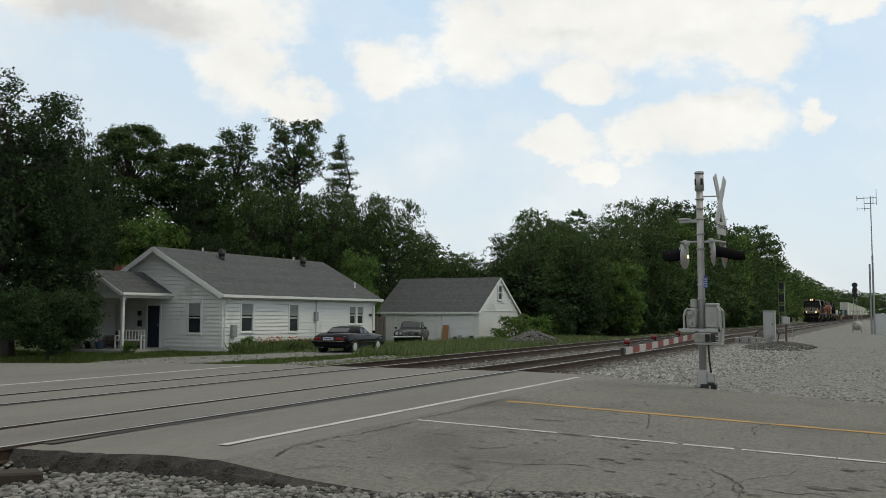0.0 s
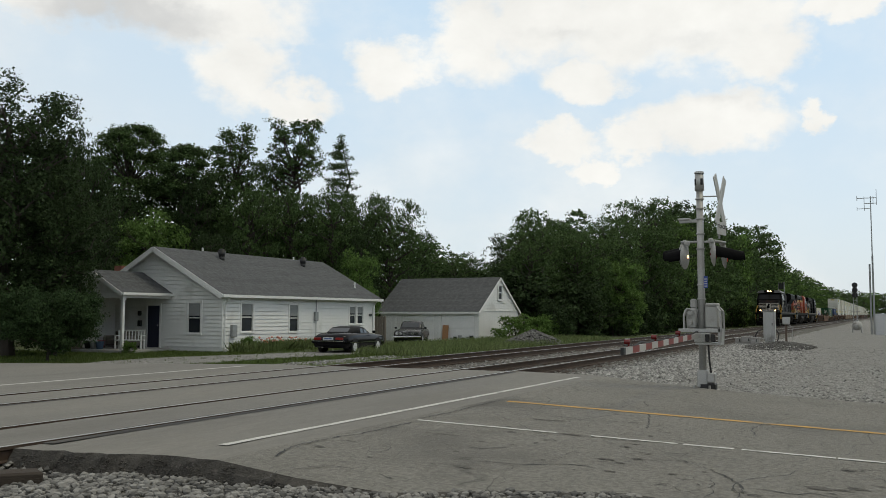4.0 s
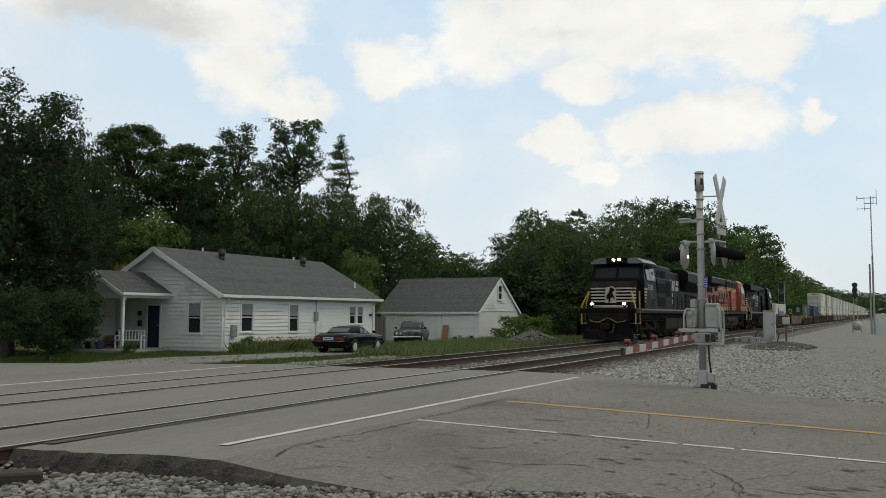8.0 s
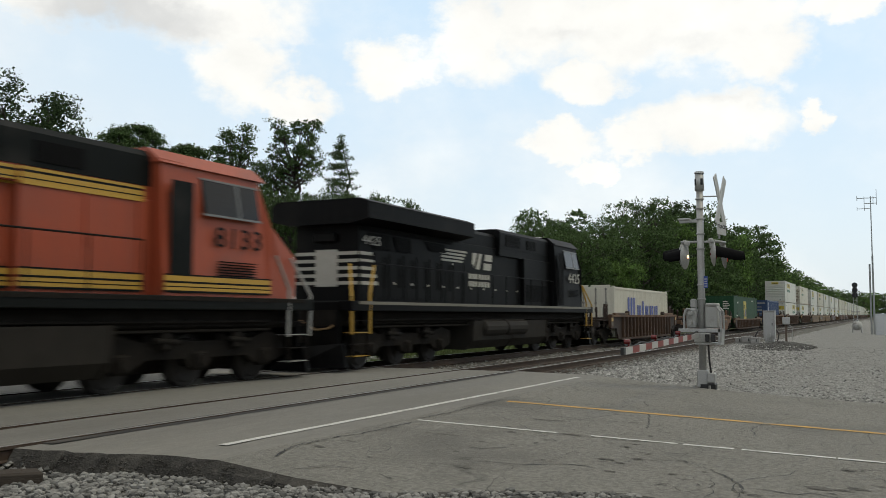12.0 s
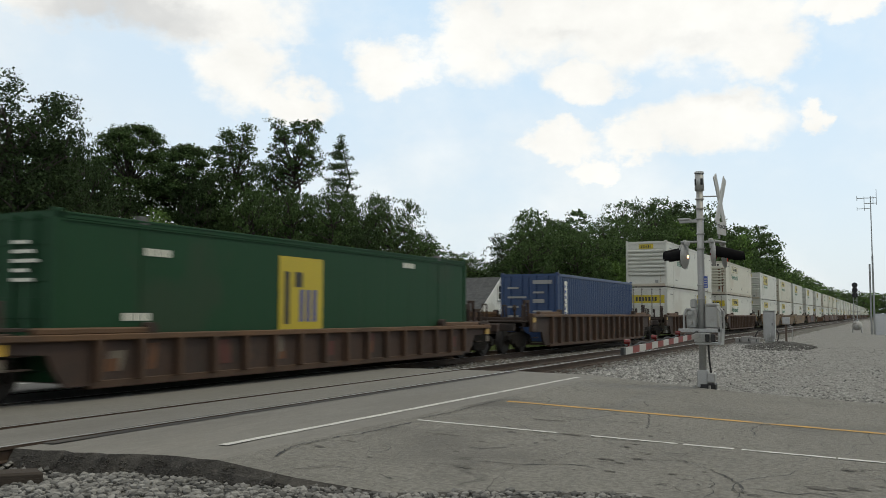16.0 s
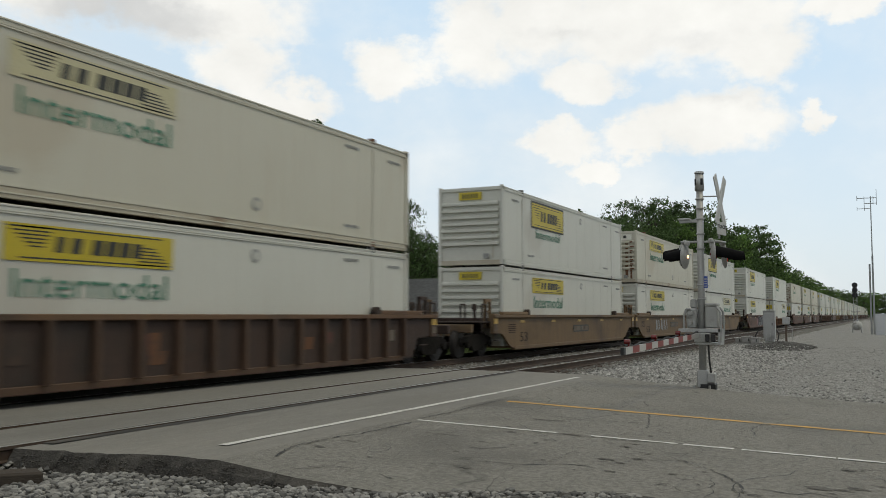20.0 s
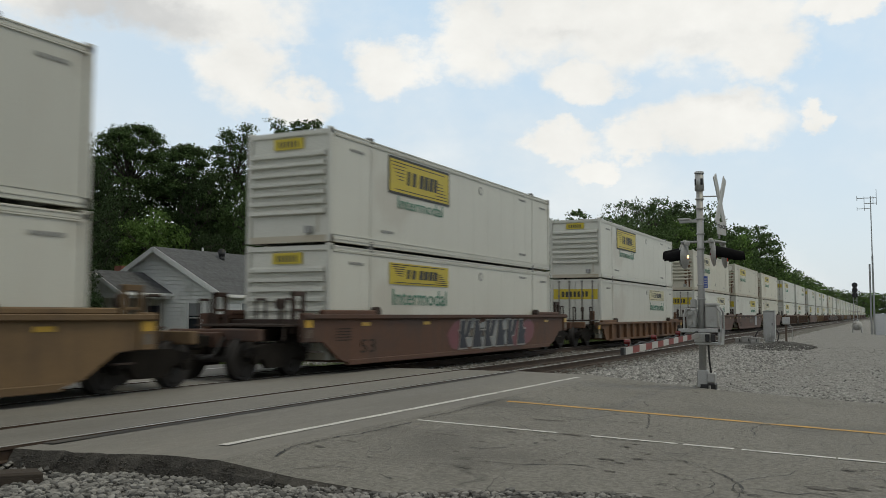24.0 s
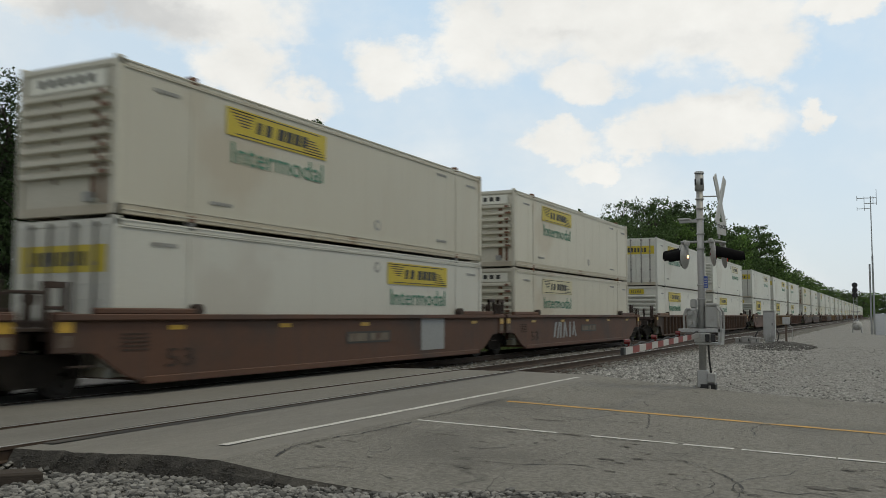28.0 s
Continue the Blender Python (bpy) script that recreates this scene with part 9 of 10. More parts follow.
        for x0, x1 in ((-W2 + 0.14, -0.01), (0.01, W2 - 0.14)):
            bm = B()
            box(bm, x0, x1, 0.01, 0.06, 0.18, high - 0.17, 0.01)
            d = part("door", bm, paint, c, "container door")
            for k in range(4):
                z = 0.42 + k * 0.62
                bm = B()
                box(bm, x0 + 0.06, x1 - 0.06, -0.004, 0.012, z, z + 0.36, 0.005)
                part("door_corrugation", bm, paint, d)
            for f in (0.28, 0.74):
                x = x0 + (x1 - x0) * f
                bm = B()
                tube(bm, (x, -0.035, 0.12), (x, -0.035, high - 0.1), 0.03, 0.03, 6)
                r = part("lock_rod", bm, M_ROD if paint in (M_BOXWHITE, M_BOXBEIGE) else paint, d)
                for z in (0.2, 0.9, high - 0.9, high - 0.2):
                    bm = B()
                    box(bm, x - 0.05, x + 0.05, -0.05, 0.01, z, z + 0.07)
                    part("rod_keeper", bm, M_ROD if paint in (M_BOXWHITE, M_BOXBEIGE) else paint, r)
        if cap:
            bm = B()
            box(bm, -1.12, 1.12, -0.012, 0.0, high - 1.02, high - 0.52)
            e = part("end_sign", bm, M_SIGNYELLOW, c)
            for k in range(7):
                bm = B()
                box(bm, -0.7 + k * 0.2, -0.7 + k * 0.2 + 0.13, -0.017, -0.011, high - 0.9, high - 0.64)
                part("name_bar", bm, M_INK, e)
    if sign:
        sign_panel(c, sign_y, high - 0.33, sign)
    # small stencils near the ends and a round vent or two
    if length > 14 and paint in (M_BOXWHITE, M_BOXCREAM):
        for y, z in ((0.9, high - 0.5), (2.5, 0.42), (length - 1.2, high - 0.5), (length - 3.4, high - 0.42), (length - 3.4, 0.42)):
            bars(c, 1, y, y + 0.7, z, z + 0.075, W2 + 0.001, M_GREYINK, 9, "stencil_bar", 0.3)
        bm = B()
        z = 0.6 if paint is M_BOXCREAM else high - 0.5
        tube(bm, (W2 - 0.005, length * 0.57, z), (W2 + 0.004, length * 0.57, z), 0.15, 0.15, 16)
        mark = part("round_mark", bm, M_GREYINK, c, "round grey mark")
        bm = B()
        tube(bm, (W2, length * 0.57, z), (W2 + 0.007, length * 0.57, z), 0.09, 0.09, 14)
        part("mark_centre", bm, paint, mark)
    return c


# well cars
M_WELLBROWN = mat("brown_well_car", (0.052, 0.029, 0.020), (0.034, 0.021, 0.016), 1.6, 0.75, bump=0.3, spots=0.55, spot=(0.024, 0.019, 0.016), streak=0.65, vary=0.22, speck=0.3)
M_WELLRED = mat("red_brown_well_car", (0.102, 0.046, 0.025), (0.074, 0.035, 0.021), 1.0, 0.7, bump=0.15, spots=0.5, spot=(0.055, 0.036, 0.028), streak=0.6, vary=0.12, speck=0.2)
M_WELLTAN = mat("tan_well_car", (0.165, 0.102, 0.046), (0.135, 0.085, 0.040), 1.0, 0.7, bump=0.15, spots=0.5, spot=(0.08, 0.052, 0.03), streak=0.6, vary=0.12, speck=0.2)
M_WELLORANGE = mat("faded_orange_well_car", (0.170, 0.081, 0.033), (0.115, 0.057, 0.026), 1.0, 0.75, bump=0.2, spots=0.7, spot=(0.060, 0.036, 0.025), streak=0.75, vary=0.15, speck=0.2)
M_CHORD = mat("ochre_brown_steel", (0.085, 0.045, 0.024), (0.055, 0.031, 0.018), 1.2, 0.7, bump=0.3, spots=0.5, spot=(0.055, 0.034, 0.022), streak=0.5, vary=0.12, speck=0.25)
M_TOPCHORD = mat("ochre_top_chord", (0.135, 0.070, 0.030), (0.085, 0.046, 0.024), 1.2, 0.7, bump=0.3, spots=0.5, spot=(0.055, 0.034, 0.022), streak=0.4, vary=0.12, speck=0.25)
M_DARKRUST = mat("dark_rusty_steel", (0.042, 0.027, 0.020), (0.026, 0.019, 0.015), 3.0, 0.85, bump=0.3)
M_REFLECT = mat("yellow_reflector", (0.52, 0.32, 0.04), rough=0.4)
M_FADED = [mat("faded_grey_paint", (0.16, 0.14, 0.11), (0.09, 0.06, 0.045), 5.0, 0.8, spots=0.6, spot=(0.07, 0.04, 0.03)), mat("faded_dark_paint", (0.04, 0.028, 0.022), (0.07, 0.04, 0.028), 5.0, 0.8, spots=0.5, spot=(0.075, 0.042, 0.028)),
           mat("faded_red_paint", (0.10, 0.03, 0.025), (0.075, 0.04, 0.028), 5.0, 0.8, spots=0.5, spot=(0.07, 0.04, 0.028)), mat("faded_rust_paint", (0.14, 0.06, 0.025), (0.09, 0.045, 0.027), 5.0, 0.8, spots=0.5, spot=(0.07, 0.04, 0.028))]
M_SPRAY = [mat("spray_navy", (0.016, 0.017, 0.028), rough=0.5), mat("spray_white", (0.34, 0.32, 0.29), rough=0.5), mat("spray_pink", (0.17, 0.05, 0.06), rough=0.5), mat("spray_grey", (0.28, 0.29, 0.29), rough=0.5)]


def freight_truck(parent, yc, spin):
    bm = B()
    for s in (-1, 1):
        out = [(-1.15, 0.52), (-1.1, 0.66), (-0.5, 0.78), (0.5, 0.78), (1.1, 0.66), (1.15, 0.52), (0.6, 0.46), (0.38, 0.24), (-0.38, 0.24), (-0.6, 0.46)]
        prism(bm, [(yc + a, b) for a, b in out], 0, min(s * 0.94, s * 1.1), max(s * 0.94, s * 1.1))
    box(bm, -1.0, 1.0, yc - 0.22, yc + 0.22, 0.5, 0.8)
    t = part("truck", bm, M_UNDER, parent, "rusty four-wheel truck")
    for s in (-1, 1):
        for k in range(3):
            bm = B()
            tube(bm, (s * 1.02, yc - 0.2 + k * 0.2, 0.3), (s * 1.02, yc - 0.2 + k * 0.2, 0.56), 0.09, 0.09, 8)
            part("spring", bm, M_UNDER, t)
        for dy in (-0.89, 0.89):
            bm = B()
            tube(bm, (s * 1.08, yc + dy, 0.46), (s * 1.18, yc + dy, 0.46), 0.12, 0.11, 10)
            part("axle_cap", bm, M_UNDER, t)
    for dy in (-0.89, 0.89):
        wheelset(t, yc + dy, 0.46, False, spin)


def well_car(label, paint, style, well=16.9, trucks=(), side_top=1.36, marks="", spin=True, coupled=(True, True), seed=0):
    """A well car for one container bay; y = 0 is the front of a 53-foot container standing in it."""
    c = thing("well_car", label, "well car")
    y0, y1 = 8.077 - well / 2, 8.077 + well / 2
    X = 1.50
    rng = random.Random(seed)
    frame_paint = M_CHORD if paint is M_WELLBROWN else paint
    for s in (-1, 1):
        bm = B()
        cut = 0.16 if style == "ribs" else 0.3
        edge = 0.5 if style == "ribs" else 1.0
        out = [(y0 - 1.0, 0.84), (y0 + 0.4 - edge * 0.55, 0.78), (y0 + edge * 0.55, 0.66 - cut), (y0 + edge, 0.24), (y1 - edge, 0.24), (y1 - edge * 0.55, 0.66 - cut), (y1 - 0.4 + edge * 0.55, 0.78), (y1 + 1.0, 0.84), (y1 + 1.0, side_top), (y0 - 1.0, side_top)]
        prism(bm, out, 0, min(s * (X - 0.10), s * (X - 0.02)), max(s * (X - 0.10), s * (X - 0.02)))
        w = part("side_wall", bm, paint, c, "well car side")
        bm = B()
        box(bm, min(s * (X - 0.14), s * (X + 0.08)), max(s * (X - 0.14), s * (X + 0.08)), y0 - 1.02, y1 + 1.02, side_top - 0.02, side_top + 0.09, 0.015)
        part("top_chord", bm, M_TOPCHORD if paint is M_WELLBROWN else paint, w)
        bm = B()
        box(bm, min(s * (X - 0.16), s * X), max(s * (X - 0.16), s * X), y0 + 1.0, y1 - 1.0, 0.18, 0.32, 0.015)
        part("bottom_sill", bm, frame_paint, w)
        if style == "ribs":
            n = 12 if paint is M_WELLORANGE else 16
            for i in range(n):
                y = y0 + 1.1 + (y1 - y0 - 2.2) * i / (n - 1)
                bm = B()
                box(bm, min(s * (X - 0.04), s * (X + 0.13)), max(s * (X - 0.04), s * (X + 0.13)), y - 0.055, y + 0.055, 0.30, side_top, 0.015)
                part("rib", bm, frame_paint, w)
                if s > 0 and i < n - 1 and paint is M_WELLBROWN and rng.random() < 0.55:
                    wide = (y1 - y0 - 2.2) / (n - 1)
                    a = y + 0.12 + rng.uniform(0, 0.2)
                    for k in range(rng.randrange(1, 4)):
                        b = a + rng.uniform(0.2, wide - 0.6)
                        z = rng.uniform(0.45, side_top - 0.55)
                        bars(w, 1, a, b, z, z + rng.uniform(0.15, 0.5), X - 0.019 + 0.0015 * k, M_FADED[rng.randrange(4)], 1, "paint_patch", 0.0, rng.uniform(-0.12, 0.12))
        for i in range(5):
            y = y0 + 1.6 + (y1 - y0 - 3.2) * i / 4
            panel(w, s, y, y + 0.42, side_top - 0.2 if style != "ribs" else side_top - 0.01, side_top - 0.11 if style != "ribs" else side_top + 0.08, X - 0.015 if style != "ribs" else X + 0.001, M_REFLECT, "reflector", 0.005)
        for y, aim in ((y0, 1), (y1, -1)):
            bm = B()
            a, b = sorted((y - aim * 0.15, y + aim * 2.35))
            box(bm, min(s * (X - 0.16), s * (X + 0.01)), max(s * (X - 0.16), s * (X + 0.01)), a, b, side_top + 0.08, side_top + 0.20, 0.025)
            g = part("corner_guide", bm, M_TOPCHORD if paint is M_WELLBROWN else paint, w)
            bm = B()
            tube(bm, (s * (X - 0.17), y + aim * 2.4, side_top + 0.16), (s * (X + 0.02), y + aim * 2.4, side_top + 0.16), 0.13, 0.13, 12)
            part("guide_post", bm, M_DARKRUST, g)
            bm = B()
            a, b = sorted((y - aim * 0.62, y - aim * 1.03))
            box(bm, min(s * (X - 0.12), s * (X + 0.03)), max(s * (X - 0.12), s * (X + 0.03)), a, b, 0.80, side_top + 0.12, 0.015)
            e = part("end_post", bm, frame_paint, w, "stout post at the end of the side")
            panel(e, s, a + 0.05, b - 0.05, side_top - 0.22, side_top - 0.04, X + 0.031, M_REFLECT, "reflector", 0.005)
            panel(e, s, a + 0.08, b - 0.08, side_top - 0.46, side_top - 0.27, X + 0.031, M_FADED[0], "data_plate", 0.004)
        for y, aim in ((y0, -1), (y1, 1)):
            bm = B()
            for o in (0.55, 0.95):
                box(bm, *sorted((s * 1.12, s * 1.22)), y + aim * o - 0.05, y + aim * o + 0.05, 1.0, side_top + 0.62, 0.01)
            box(bm, *sorted((s * 1.12, s * 1.22)), *sorted((y + aim * 0.5, y + aim * 1.0)), side_top + 0.52, side_top + 0.63, 0.01)
            box(bm, *sorted((s * 1.13, s * 1.20)), *sorted((y + aim * 0.5, y + aim * 1.0)), side_top + 0.16, side_top + 0.22, 0.01)
            part("end_frame", bm, M_WELLBROWN if paint is M_WELLBROWN or paint is M_WELLRED else frame_paint, c, "upright grab frame at the car end")
    bm = B()
    for y in (y0 + 1.2, y1 - 1.2, 8.08, 4.5, 11.6):
        box(bm, -1.4, 1.4, y - 0.15, y + 0.15, 0.24, 0.33)
    part("well_floor", bm, paint, c)
    for y, aim in ((y0, -1), (y1, 1)):
        bm = B()
        a, b = sorted((y + aim * 0.1, y - aim * 0.45))
        box(bm, -1.4, 1.4, a, b, 0.98, side_top - 0.03, 0.02)
        box(bm, -0.45, 0.45, *sorted((y - aim * 0.3, y + aim * 1.9)), 0.82, 1.12, 0.02)
        e = part("end_platform", bm, M_WELLBROWN, c, "end platform over the truck")
        bm = B()
        a, b = sorted((y + aim * 0.1, y + aim * 1.5))
        box(bm, -1.3, 1.3, a, b, 1.16, 1.22, 0.01)
        part("walkway", bm, M_DARKRUST, e)
        for x in (-1.25, 0.45, 1.25):
            bm = B()
            pipe(bm, [(x, y + aim * 1.4, 0.85), (x, y + aim * 1.4, 1.8), (x, y + aim * 1.05, 1.8), (x, y + aim * 1.05, 1.2)], 0.03)
            part("grab_rail", bm, M_DARKRUST, e)
        bm = B()
        tube(bm, (0.75, y + aim * 0.9, 1.22), (0.75, y + aim * 0.9, 1.75), 0.05, 0.05, 8)
        tube(bm, (0.70, y + aim * 0.9, 1.7), (0.78, y + aim * 0.9, 1.7), 0.13, 0.13, 14)
        part("handbrake", bm, M_DARKRUST, e)
        for s in (-1, 1):
            bm = B()
            for k in range(3):
                box(bm, s * 1.38 - 0.05, s * 1.38 + 0.05, *sorted((y + aim * 0.15, y + aim * 0.6)), 0.55 + k * 0.22, 0.58 + k * 0.22)
            part("ladder_step", bm, M_DARKRUST, e)
    for yc in trucks:
        freight_truck(c, yc, spin)
    for (y, aim), on in zip(((y0, -1), (y1, 1)), coupled):
        if on:
            coupler(c, y + aim * 3.0, -aim)
            bm = B()
            box(bm, -0.3, 0.3, *sorted((y + aim * 1.5, y + aim * 2.6)), 0.72, 1.05, 0.02)
            box(bm, -1.3, 1.3, *sorted((y + aim * 2.2, y + aim * 2.4)), 0.85, 1.12, 0.02)
            part("draft_sill", bm, paint, c)
    near = X - 0.012
    if marks == "graffiti":
        # fat sprayed letters: pale rim, dark stroke, coloured hollow
        g, depth = 7.3, near
        mid, half = (0.30 + side_top) / 2, (side_top - 0.34) / 2

        def blob(y, z, ry, rz, lean, material, name):
            nonlocal depth
            depth += 0.0011
            o = [(y + math.cos(k * 0.524) * ry * (1 + 0.1 * math.sin(k * 2.3 + y)) + math.sin(k * 0.524) * lean, z + math.sin(k * 0.524) * rz) for k in range(12)]
            shape(c, 1, o, depth, material, name, 0.001)
        for k in range(7):
            blob(g - 0.3 + k * 1.0, mid + 0.06 * math.sin(k * 2.1), 0.72, half * 0.92, 0.16, M_SPRAY[2] if k in (0, 5, 6) else M_SPRAY[3], "sprayed_cloud")
        strokes = []
        for k in range(6):
            y = g - 0.1 + k * 0.98
            kind = ((0.0, 0.25, 0), (0.45, -0.25, 0), (0.1, 0.45, 1)) if k % 2 else ((0.0, 0.15, 0), (0.36, 0.30, 2), (0.30, -0.32, 1))
            strokes += [(y + a, lean, piece_of) for a, lean, piece_of in kind]
        for wide, material, name in ((0.42, M_SPRAY[1], "sprayed_rim"), (0.30, M_SPRAY[0], "sprayed_letter")):
            for y, lean, half_of in strokes:
                depth += 0.0008
                z0, z1 = (0.40, side_top - 0.10) if half_of == 0 else ((0.40, mid + 0.1) if half_of == 1 else (mid - 0.1, side_top - 0.10))
                grow = 0.05 if wide > 0.3 else 0.0
                bars(c, 1, y - wide / 2, y + wide / 2, z0 - grow, z1 + grow, depth, material, 1, name, 0.0, lean)
    elif marks == "tag":
        g = 3.2 + rng.uniform(0, 1.0)
        for k in range(8):
            bars(c, 1, g + k * 0.4, g + k * 0.4 + 0.4, 0.5 + rng.uniform(0, 0.1), side_top - 0.2, near + 0.003 + 0.001 * k, M_SPRAY[3], 1, "sprayed_letter", rng.uniform(0.5, 0.65), rng.uniform(-0.35, 0.35))
    elif marks == "patch":
        panel(c, 1, 11.4, 12.9, 0.42, side_top - 0.02, near, M_SPRAY[3], "paint_patch", 0.003, "grey repainted patch")
    if marks == "letters":
        for k in range(3):
            bars(c, 1, 9.3 + k * 0.85, 9.9 + k * 0.85, 0.6, side_top - 0.25, near, M_WELLRED, 1, "faded_letter", 0.3, 0.1)
        for k in range(14):
            y, z = rng.uniform(0.5, 15.0), rng.uniform(0.4, side_top - 0.4)
            bars(c, 1, y, y + rng.uniform(0.25, 1.0), z, z + rng.uniform(0.1, 0.35), near - 0.006 + 0.0008 * k, M_FADED[(1, 3, 1, 0)[k % 4]], 1, "worn_patch", 0.0, rng.uniform(-0.3, 0.3))
    elif style != "ribs":
        p = panel(c, 1, 7.4, 9.6, 0.72, 1.02, near, M_INK, "stencil_frame", 0.005)
        panel(p, 1, 7.5, 8.4, 0.77, 0.97, near + 0.006, M_FADED[0], "stencil_block", 0.004)
        panel(p, 1, 8.55, 9.5, 0.77, 0.97, near + 0.006, M_FADED[0], "stencil_block", 0.004)
        lettering("length_mark", "53", 0.50, pose(near + 0.002, 1.55, 0.62) @ SIDE, M_DARKRUST, c, 0.003, 0.75)
        for k in range(5):
            bars(c, 1, 0.05, 0.75, side_top - 0.28 - k * 0.07, side_top - 0.25 - k * 0.07, near, M_DARKRUST, 5, "stencil_bar", 0.25)
    return c


def put(ob, u):
    """Note where a thing stands along the train: u is its place at 20 s."""
    MOVING.append((ob, u))
    return ob


def build_train():
    put(lead_locomotive(), (-173.4, 0, False))
    put(wide_cab_locomotive("orange and dark-green road locomotive running cab last", M_ORANGE, M_GREENBLACK, M_YELLOW, "orange"), (-128.5, 0, True))
    put(wide_cab_locomotive("black road locomotive with white emblem running cab last", M_NSBLACK, M_NSBLACK, M_STRIPE, "black"), (-106.2, 0, True))
    # first cars: one beige box, an empty well, a green and a blue box
    w = well_car("brown ribbed well car carrying one beige container", M_WELLBROWN, "ribs", 13.0, (1.0, 15.2), marks="", seed=1)
    put(w, (-104.5, 0, False))
    c = container("beige forty-foot container with blue lettering", M_BOXBEIGE, 12.192, 2.591, "doors", cap=None, corrugated=True)
    for k, (a, h, w) in enumerate(((2.6, 1.2, 1.7), (4.6, 0.8, 0.95), (5.75, 1.05, 0.5), (6.45, 0.8, 0.85), (7.5, 0.8, 0.95), (8.65, 0.8, 0.95))):
        bars(c, 1, a, a + w, 0.85, 0.85 + h, 1.297, M_BLUEINK, 3 if k == 0 else 2 if k != 2 else 1, "letter_bar", 0.38)
    put(c, (-102.5, 0.33, False))
    put(well_car("faded orange empty well car", M_WELLORANGE, "smooth", 16.4, (-1.6, 17.7), 1.26, "letters", seed=2), (-83.7, 0, False))
    put(well_car("rusty brown ribbed well car carrying a green container", M_WELLBROWN, "ribs", 16.9, (-1.6, 17.7), 1.02, seed=3), (-63.05, 0, False))
    c = container("green fifty-three-foot container with a yellow panel", M_BOXGREEN, front="doors", cap=None)
    p = panel(c, 1, 6.1, 7.85, 0.62, 2.45, 1.297, M_SIGNYELLOW, "sign_board", 0.004, "yellow panel with dark letters")
    bars(p, 1, 6.3, 6.7, 0.9, 2.1, 1.302, M_INK, 1, "letter_bar", 0.5)
    bars(p, 1, 6.7, 7.2, 1.75, 2.1, 1.302, M_INK, 1, "letter_bar", 0.4)
    bars(p, 1, 6.9, 7.7, 0.95, 1.7, 1.302, M_BLUEINK, 3, "letter_bar", 0.45)
    for y, z in ((1.5, 1.0), (2.0, 2.2), (11.9, 2.45), (15.0, 0.7)):
        bars(c, 1, y, y + 0.7, z, z + 0.14, 1.297, M_SIGNWHITE, 4, "stencil_bar", 0.2)
    bm = B()
    box(bm, -0.85, -0.30, -0.072, -0.066, 1.35, 2.15)
    p = part("end_sign", bm, M_SIGNYELLOW, c, "yellow panel on the door")
    bm = B()
    box(bm, -0.74, -0.42, -0.076, -0.0725, 1.55, 1.95)
    part("letter_bar", bm, M_INK, p)
    for k in range(5):
        bm = B()
        box(bm, 0.35, 0.75 + 0.12 * (k % 3), -0.072, -0.066, 2.3 - k * 0.16, 2.36 - k * 0.16)
        part("door_mark", bm, M_SIGNWHITE, c)
    put(c, (-63.05, 0.33, False))
    put(well_car("dark brown ribbed well car carrying a blue container", M_WELLBROWN, "ribs", 16.9, (-1.6, 17.7), 1.38, seed=4), (-40.0, 0, False))
    c = container("dark blue forty-foot container with white marks", M_BOXBLUE, 12.192, 2.896, "doors", cap=None, corrugated=True)
    for k in range(10):
        bm = B()
        x = -0.95 if k % 2 else 0.2
        box(bm, x, x + (0.5 if k % 3 else 0.85), -0.068, -0.062, 2.42 - 0.2 * k, (2.50 if k % 4 else 2.58) - 0.2 * k)
        part("door_mark", bm, M_GREYINK, c)
    strip_ob = panel(c, 1, 0.82, 1.18, 0.30, 2.55, 1.297, M_SIGNWHITE, "white_strip", 0.003, "white strip with blue marks reading upwards")
    for k in range(9):
        panel(strip_ob, 1, 0.86, 1.06 - 0.05 * (k % 3), 0.42 + k * 0.23, 0.55 + k * 0.23, 1.301, M_BLUEINK, "strip_bar", 0.003)
    put(c, (-37.75, 0.33, False))
    # stacks of two: kinds of box first
    kinds = {
        "rib_front": container("white fifty-three-foot container with a yellow sign near its front", M_BOXWHITE, sign="yellow"),
        "rib_framed": container("white fifty-three-foot container with a dark-framed yellow sign", M_BOXWHITE, sign="framed"),
        "rib_white": container("cream fifty-three-foot container with a faded white sign", M_BOXCREAM, sign="white", cap="white", rust=True),
        "rib_rust": container("cream fifty-three-foot container with rusty end ribs and a yellow sign", M_BOXCREAM, sign="yellow", cap="white", rust=True),
        "rib_rear": container("white fifty-three-foot container with a white sign near its rear", M_BOXWHITE, sign="white", sign_y=9.75),
        "door_rear": container("white fifty-three-foot container, doors leading, yellow sign near its rear", M_BOXWHITE, front="doors", sign="yellow", sign_y=9.75),
        "door_pale": container("white fifty-three-foot container, doors leading, faded sign near its rear", M_BOXWHITE, front="doors", sign="white", sign_y=9.75),
        "door_front": container("white fifty-three-foot container, doors leading, yellow sign near its front", M_BOXWHITE, front="doors", sign="yellow"),
    }
    far_kinds = {}
    used = set()

    def load(kind, u, z, far=False):
        if far:
            if kind not in far_kinds:
                far_kinds[kind] = joined(copy_thing(kinds[kind], Matrix()))
                c = far_kinds[kind]
            else:
                c = copy_thing(far_kinds[kind], Matrix())
        elif kind in used:
            c = copy_thing(kinds[kind], Matrix())
        else:
            c = kinds[kind]
            used.add(kind)
        put(c, (u, z, False))

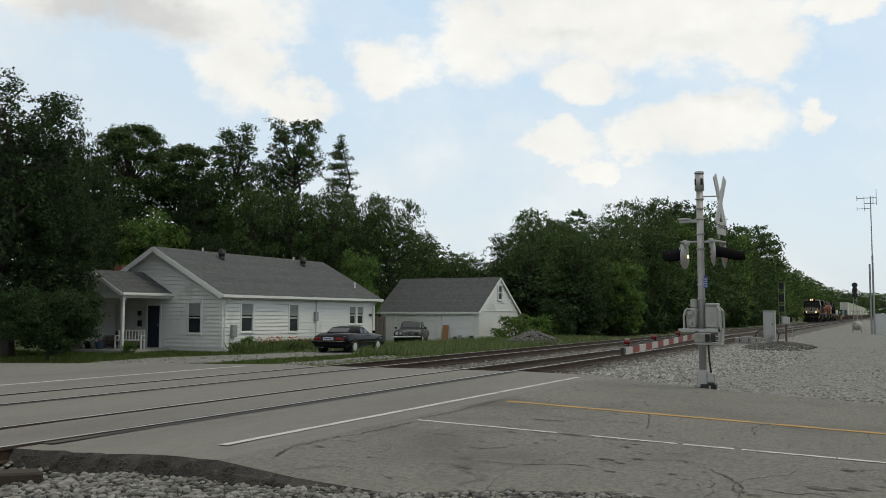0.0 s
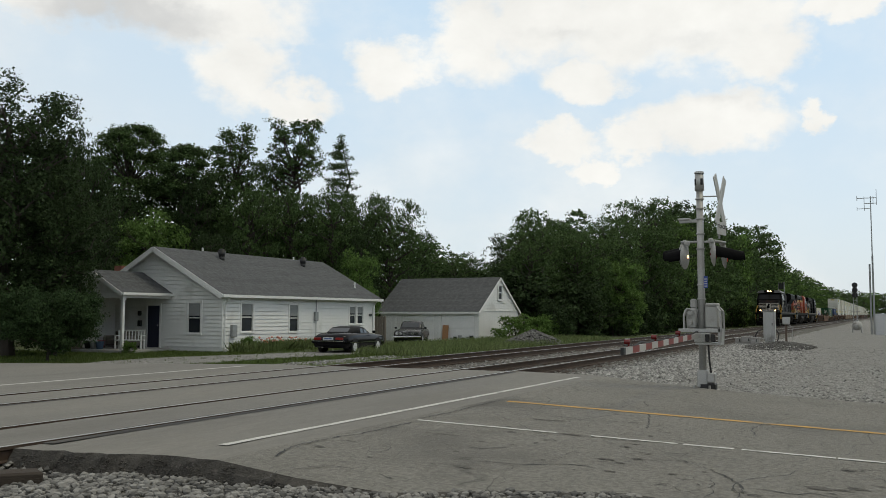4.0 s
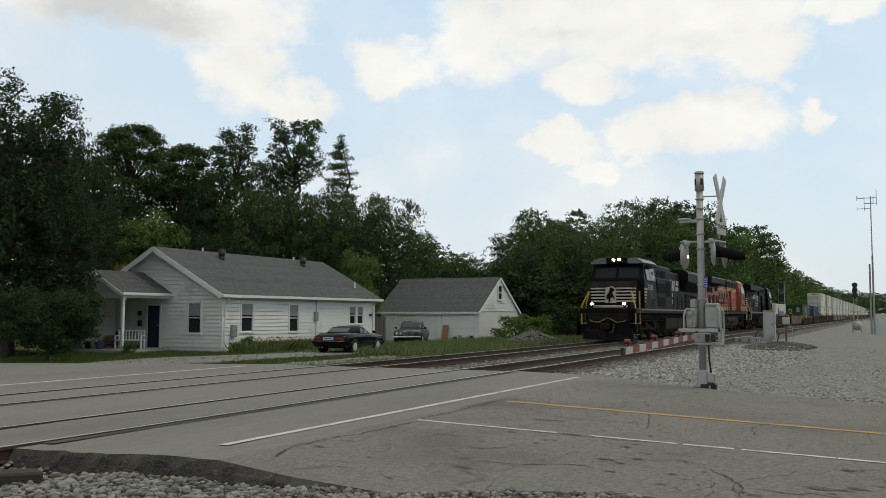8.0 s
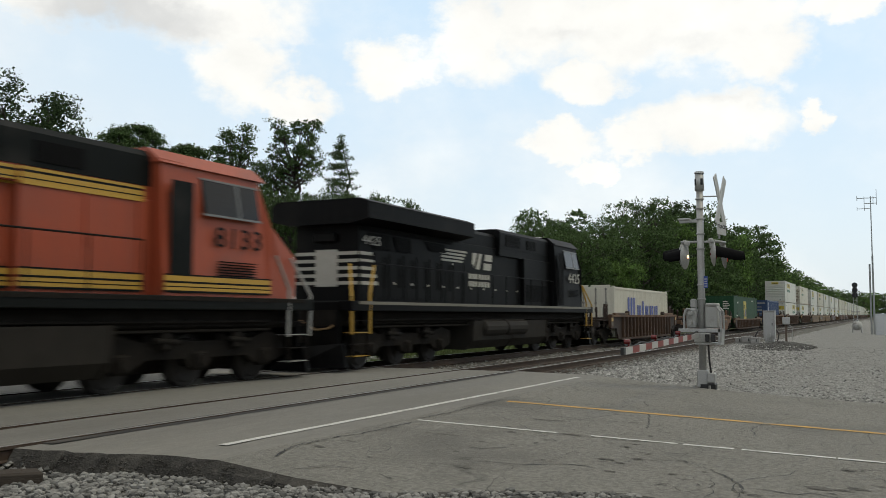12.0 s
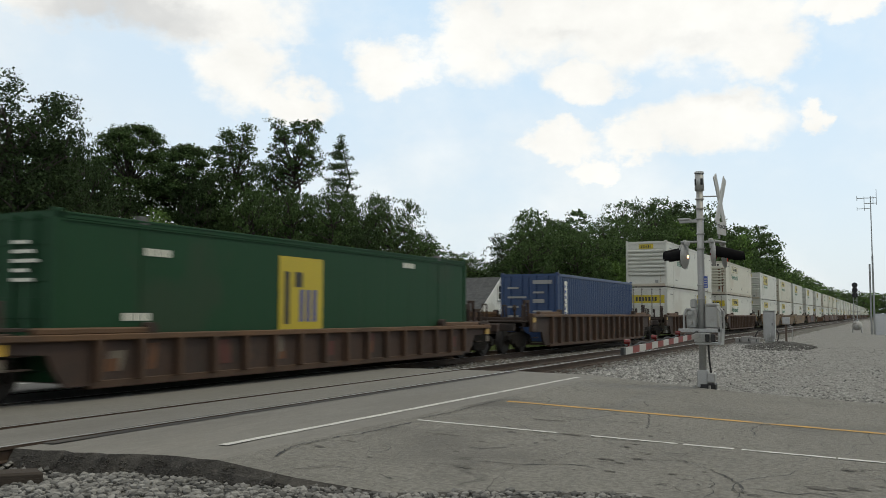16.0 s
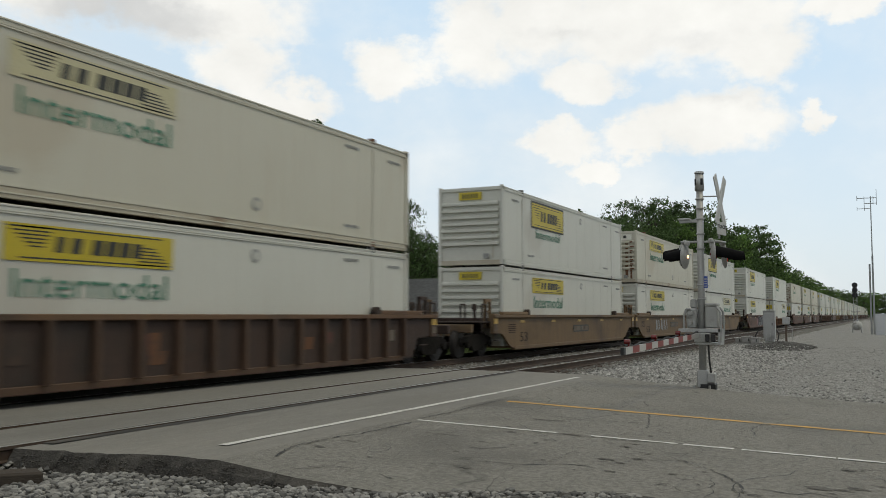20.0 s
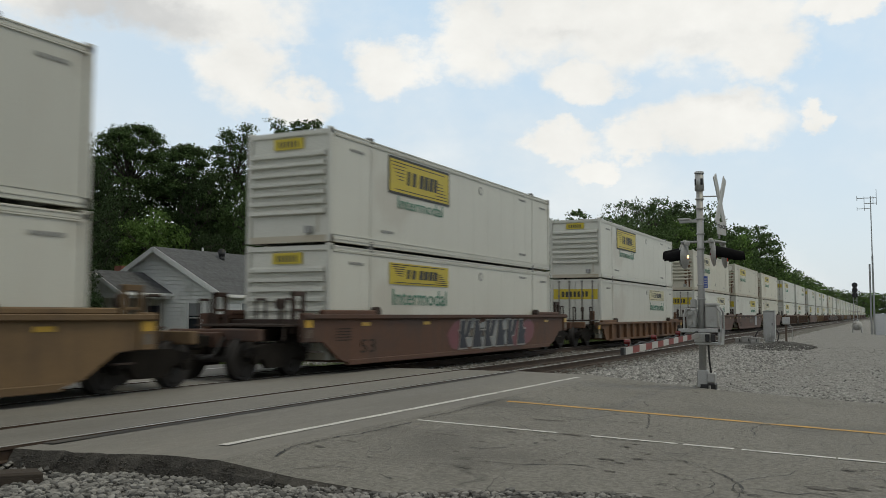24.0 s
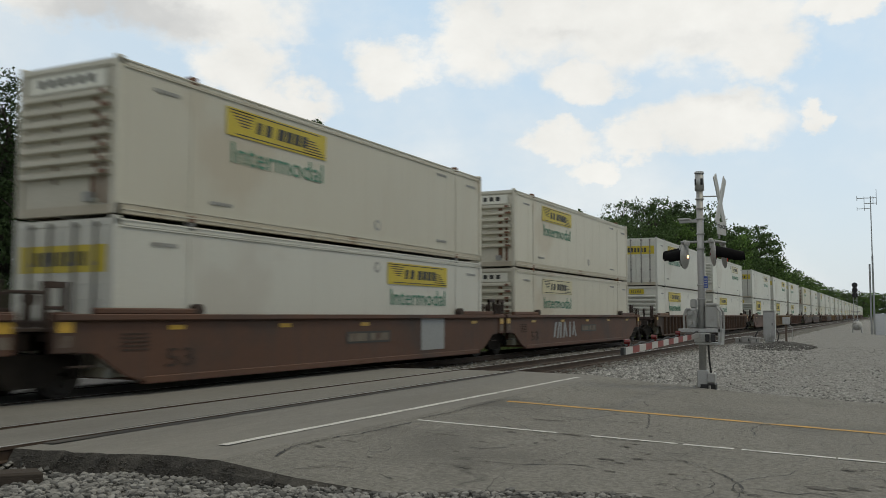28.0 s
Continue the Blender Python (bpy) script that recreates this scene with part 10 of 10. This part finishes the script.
    stacks = [(-16.9, "door_rear", "rib_front", M_WELLBROWN, "ribs", ""), (6.4, "door_front", "rib_white", M_WELLBROWN, "ribs", ""), (29.65, "rib_front", "rib_framed", M_WELLTAN, "smooth", ""),
              (49.0, "rib_front", "rib_rust", M_WELLTAN, "smooth", "tag"), (68.3, "rib_rear", "rib_framed", M_WELLTAN, "smooth", ""), (91.9, "rib_front", "rib_framed", M_WELLRED, "smooth", "graffiti"),
              (115.4, "door_pale", "rib_framed", M_WELLORANGE, "ribs", ""), (138.7, "door_pale", "rib_white", M_WELLRED, "smooth", ""), (158.4, "door_rear", "rib_rust", M_WELLRED, "smooth", "patch"),
              (177.6, "rib_white", "rib_rust", M_WELLRED, "smooth", "tag"), (200.7, "rib_front", "door_front", M_WELLBROWN, "ribs", "")]
    rng = random.Random(77)
    names = sorted(kinds)
    u = 200.7
    gaps = (19.3, 23.2, 19.3, 19.3, 23.2)
    for i in range(24):
        u += gaps[i % 5]
        stacks.append((u, rng.choice(names), rng.choice(names), rng.choice((M_WELLBROWN, M_WELLRED, M_WELLTAN)), rng.choice(("ribs", "smooth")), ""))
    made = {}
    for i, (u, low, high, paint, style, marks) in enumerate(stacks):
        before = u - stacks[i - 1][0] if i else 23.0
        after = stacks[i + 1][0] - u if i + 1 < len(stacks) else 23.0
        trucks = ([-1.75] if before > 20.5 else [-1.55]) + ([17.9] if after > 20.5 else [])
        key = (paint.name, style, tuple(trucks), i > 11)
        words = {"brown_well_car": "dark brown", "red_brown_well_car": "red-brown", "tan_well_car": "tan", "faded_orange_well_car": "faded orange"}[paint.name]
        extra = {"": "", "graffiti": " covered with graffiti", "tag": " with a grey graffiti tag", "patch": " with a grey repainted patch"}[marks]
        if i > 11 and key in made:
            w = copy_thing(made[key], Matrix())
        else:
            w = well_car(words + (" ribbed" if style == "ribs" else " smooth-sided") + " well car" + extra, paint, style, 16.9, trucks, 1.0 if paint is M_WELLORANGE else 1.36, marks, i < 9, (before > 20.5, after > 20.5), i)
            if i > 11:
                joined(w)
            made[key] = w
        put(w, (u, 0, False))
        load(low, u, 0.33, i > 11)
        load(high, u, 0.33 + 2.896 + 0.035, i > 11)


build_train()


def motions():
    """The train runs at a steady speed towards the crossing and past it; its wheels roll."""
    for ob, (u, z, turned) in MOVING:
        rz = 180 if turned else 0
        walk(ob, [(t, pose(FAR_TRACK, u - SPEED * (t - 20), z, 0, 0, rz)) for t in (0.0, 28.0)])
    for ob, y, r, sense in SPINNING:
        rows = []
        for i in range(28 * FPS + 1):
            rows.append((i / FPS, pose(0, y, r, sense * math.degrees(SPEED * i / FPS / r) % 360)))
        walk(ob, rows)

motions()
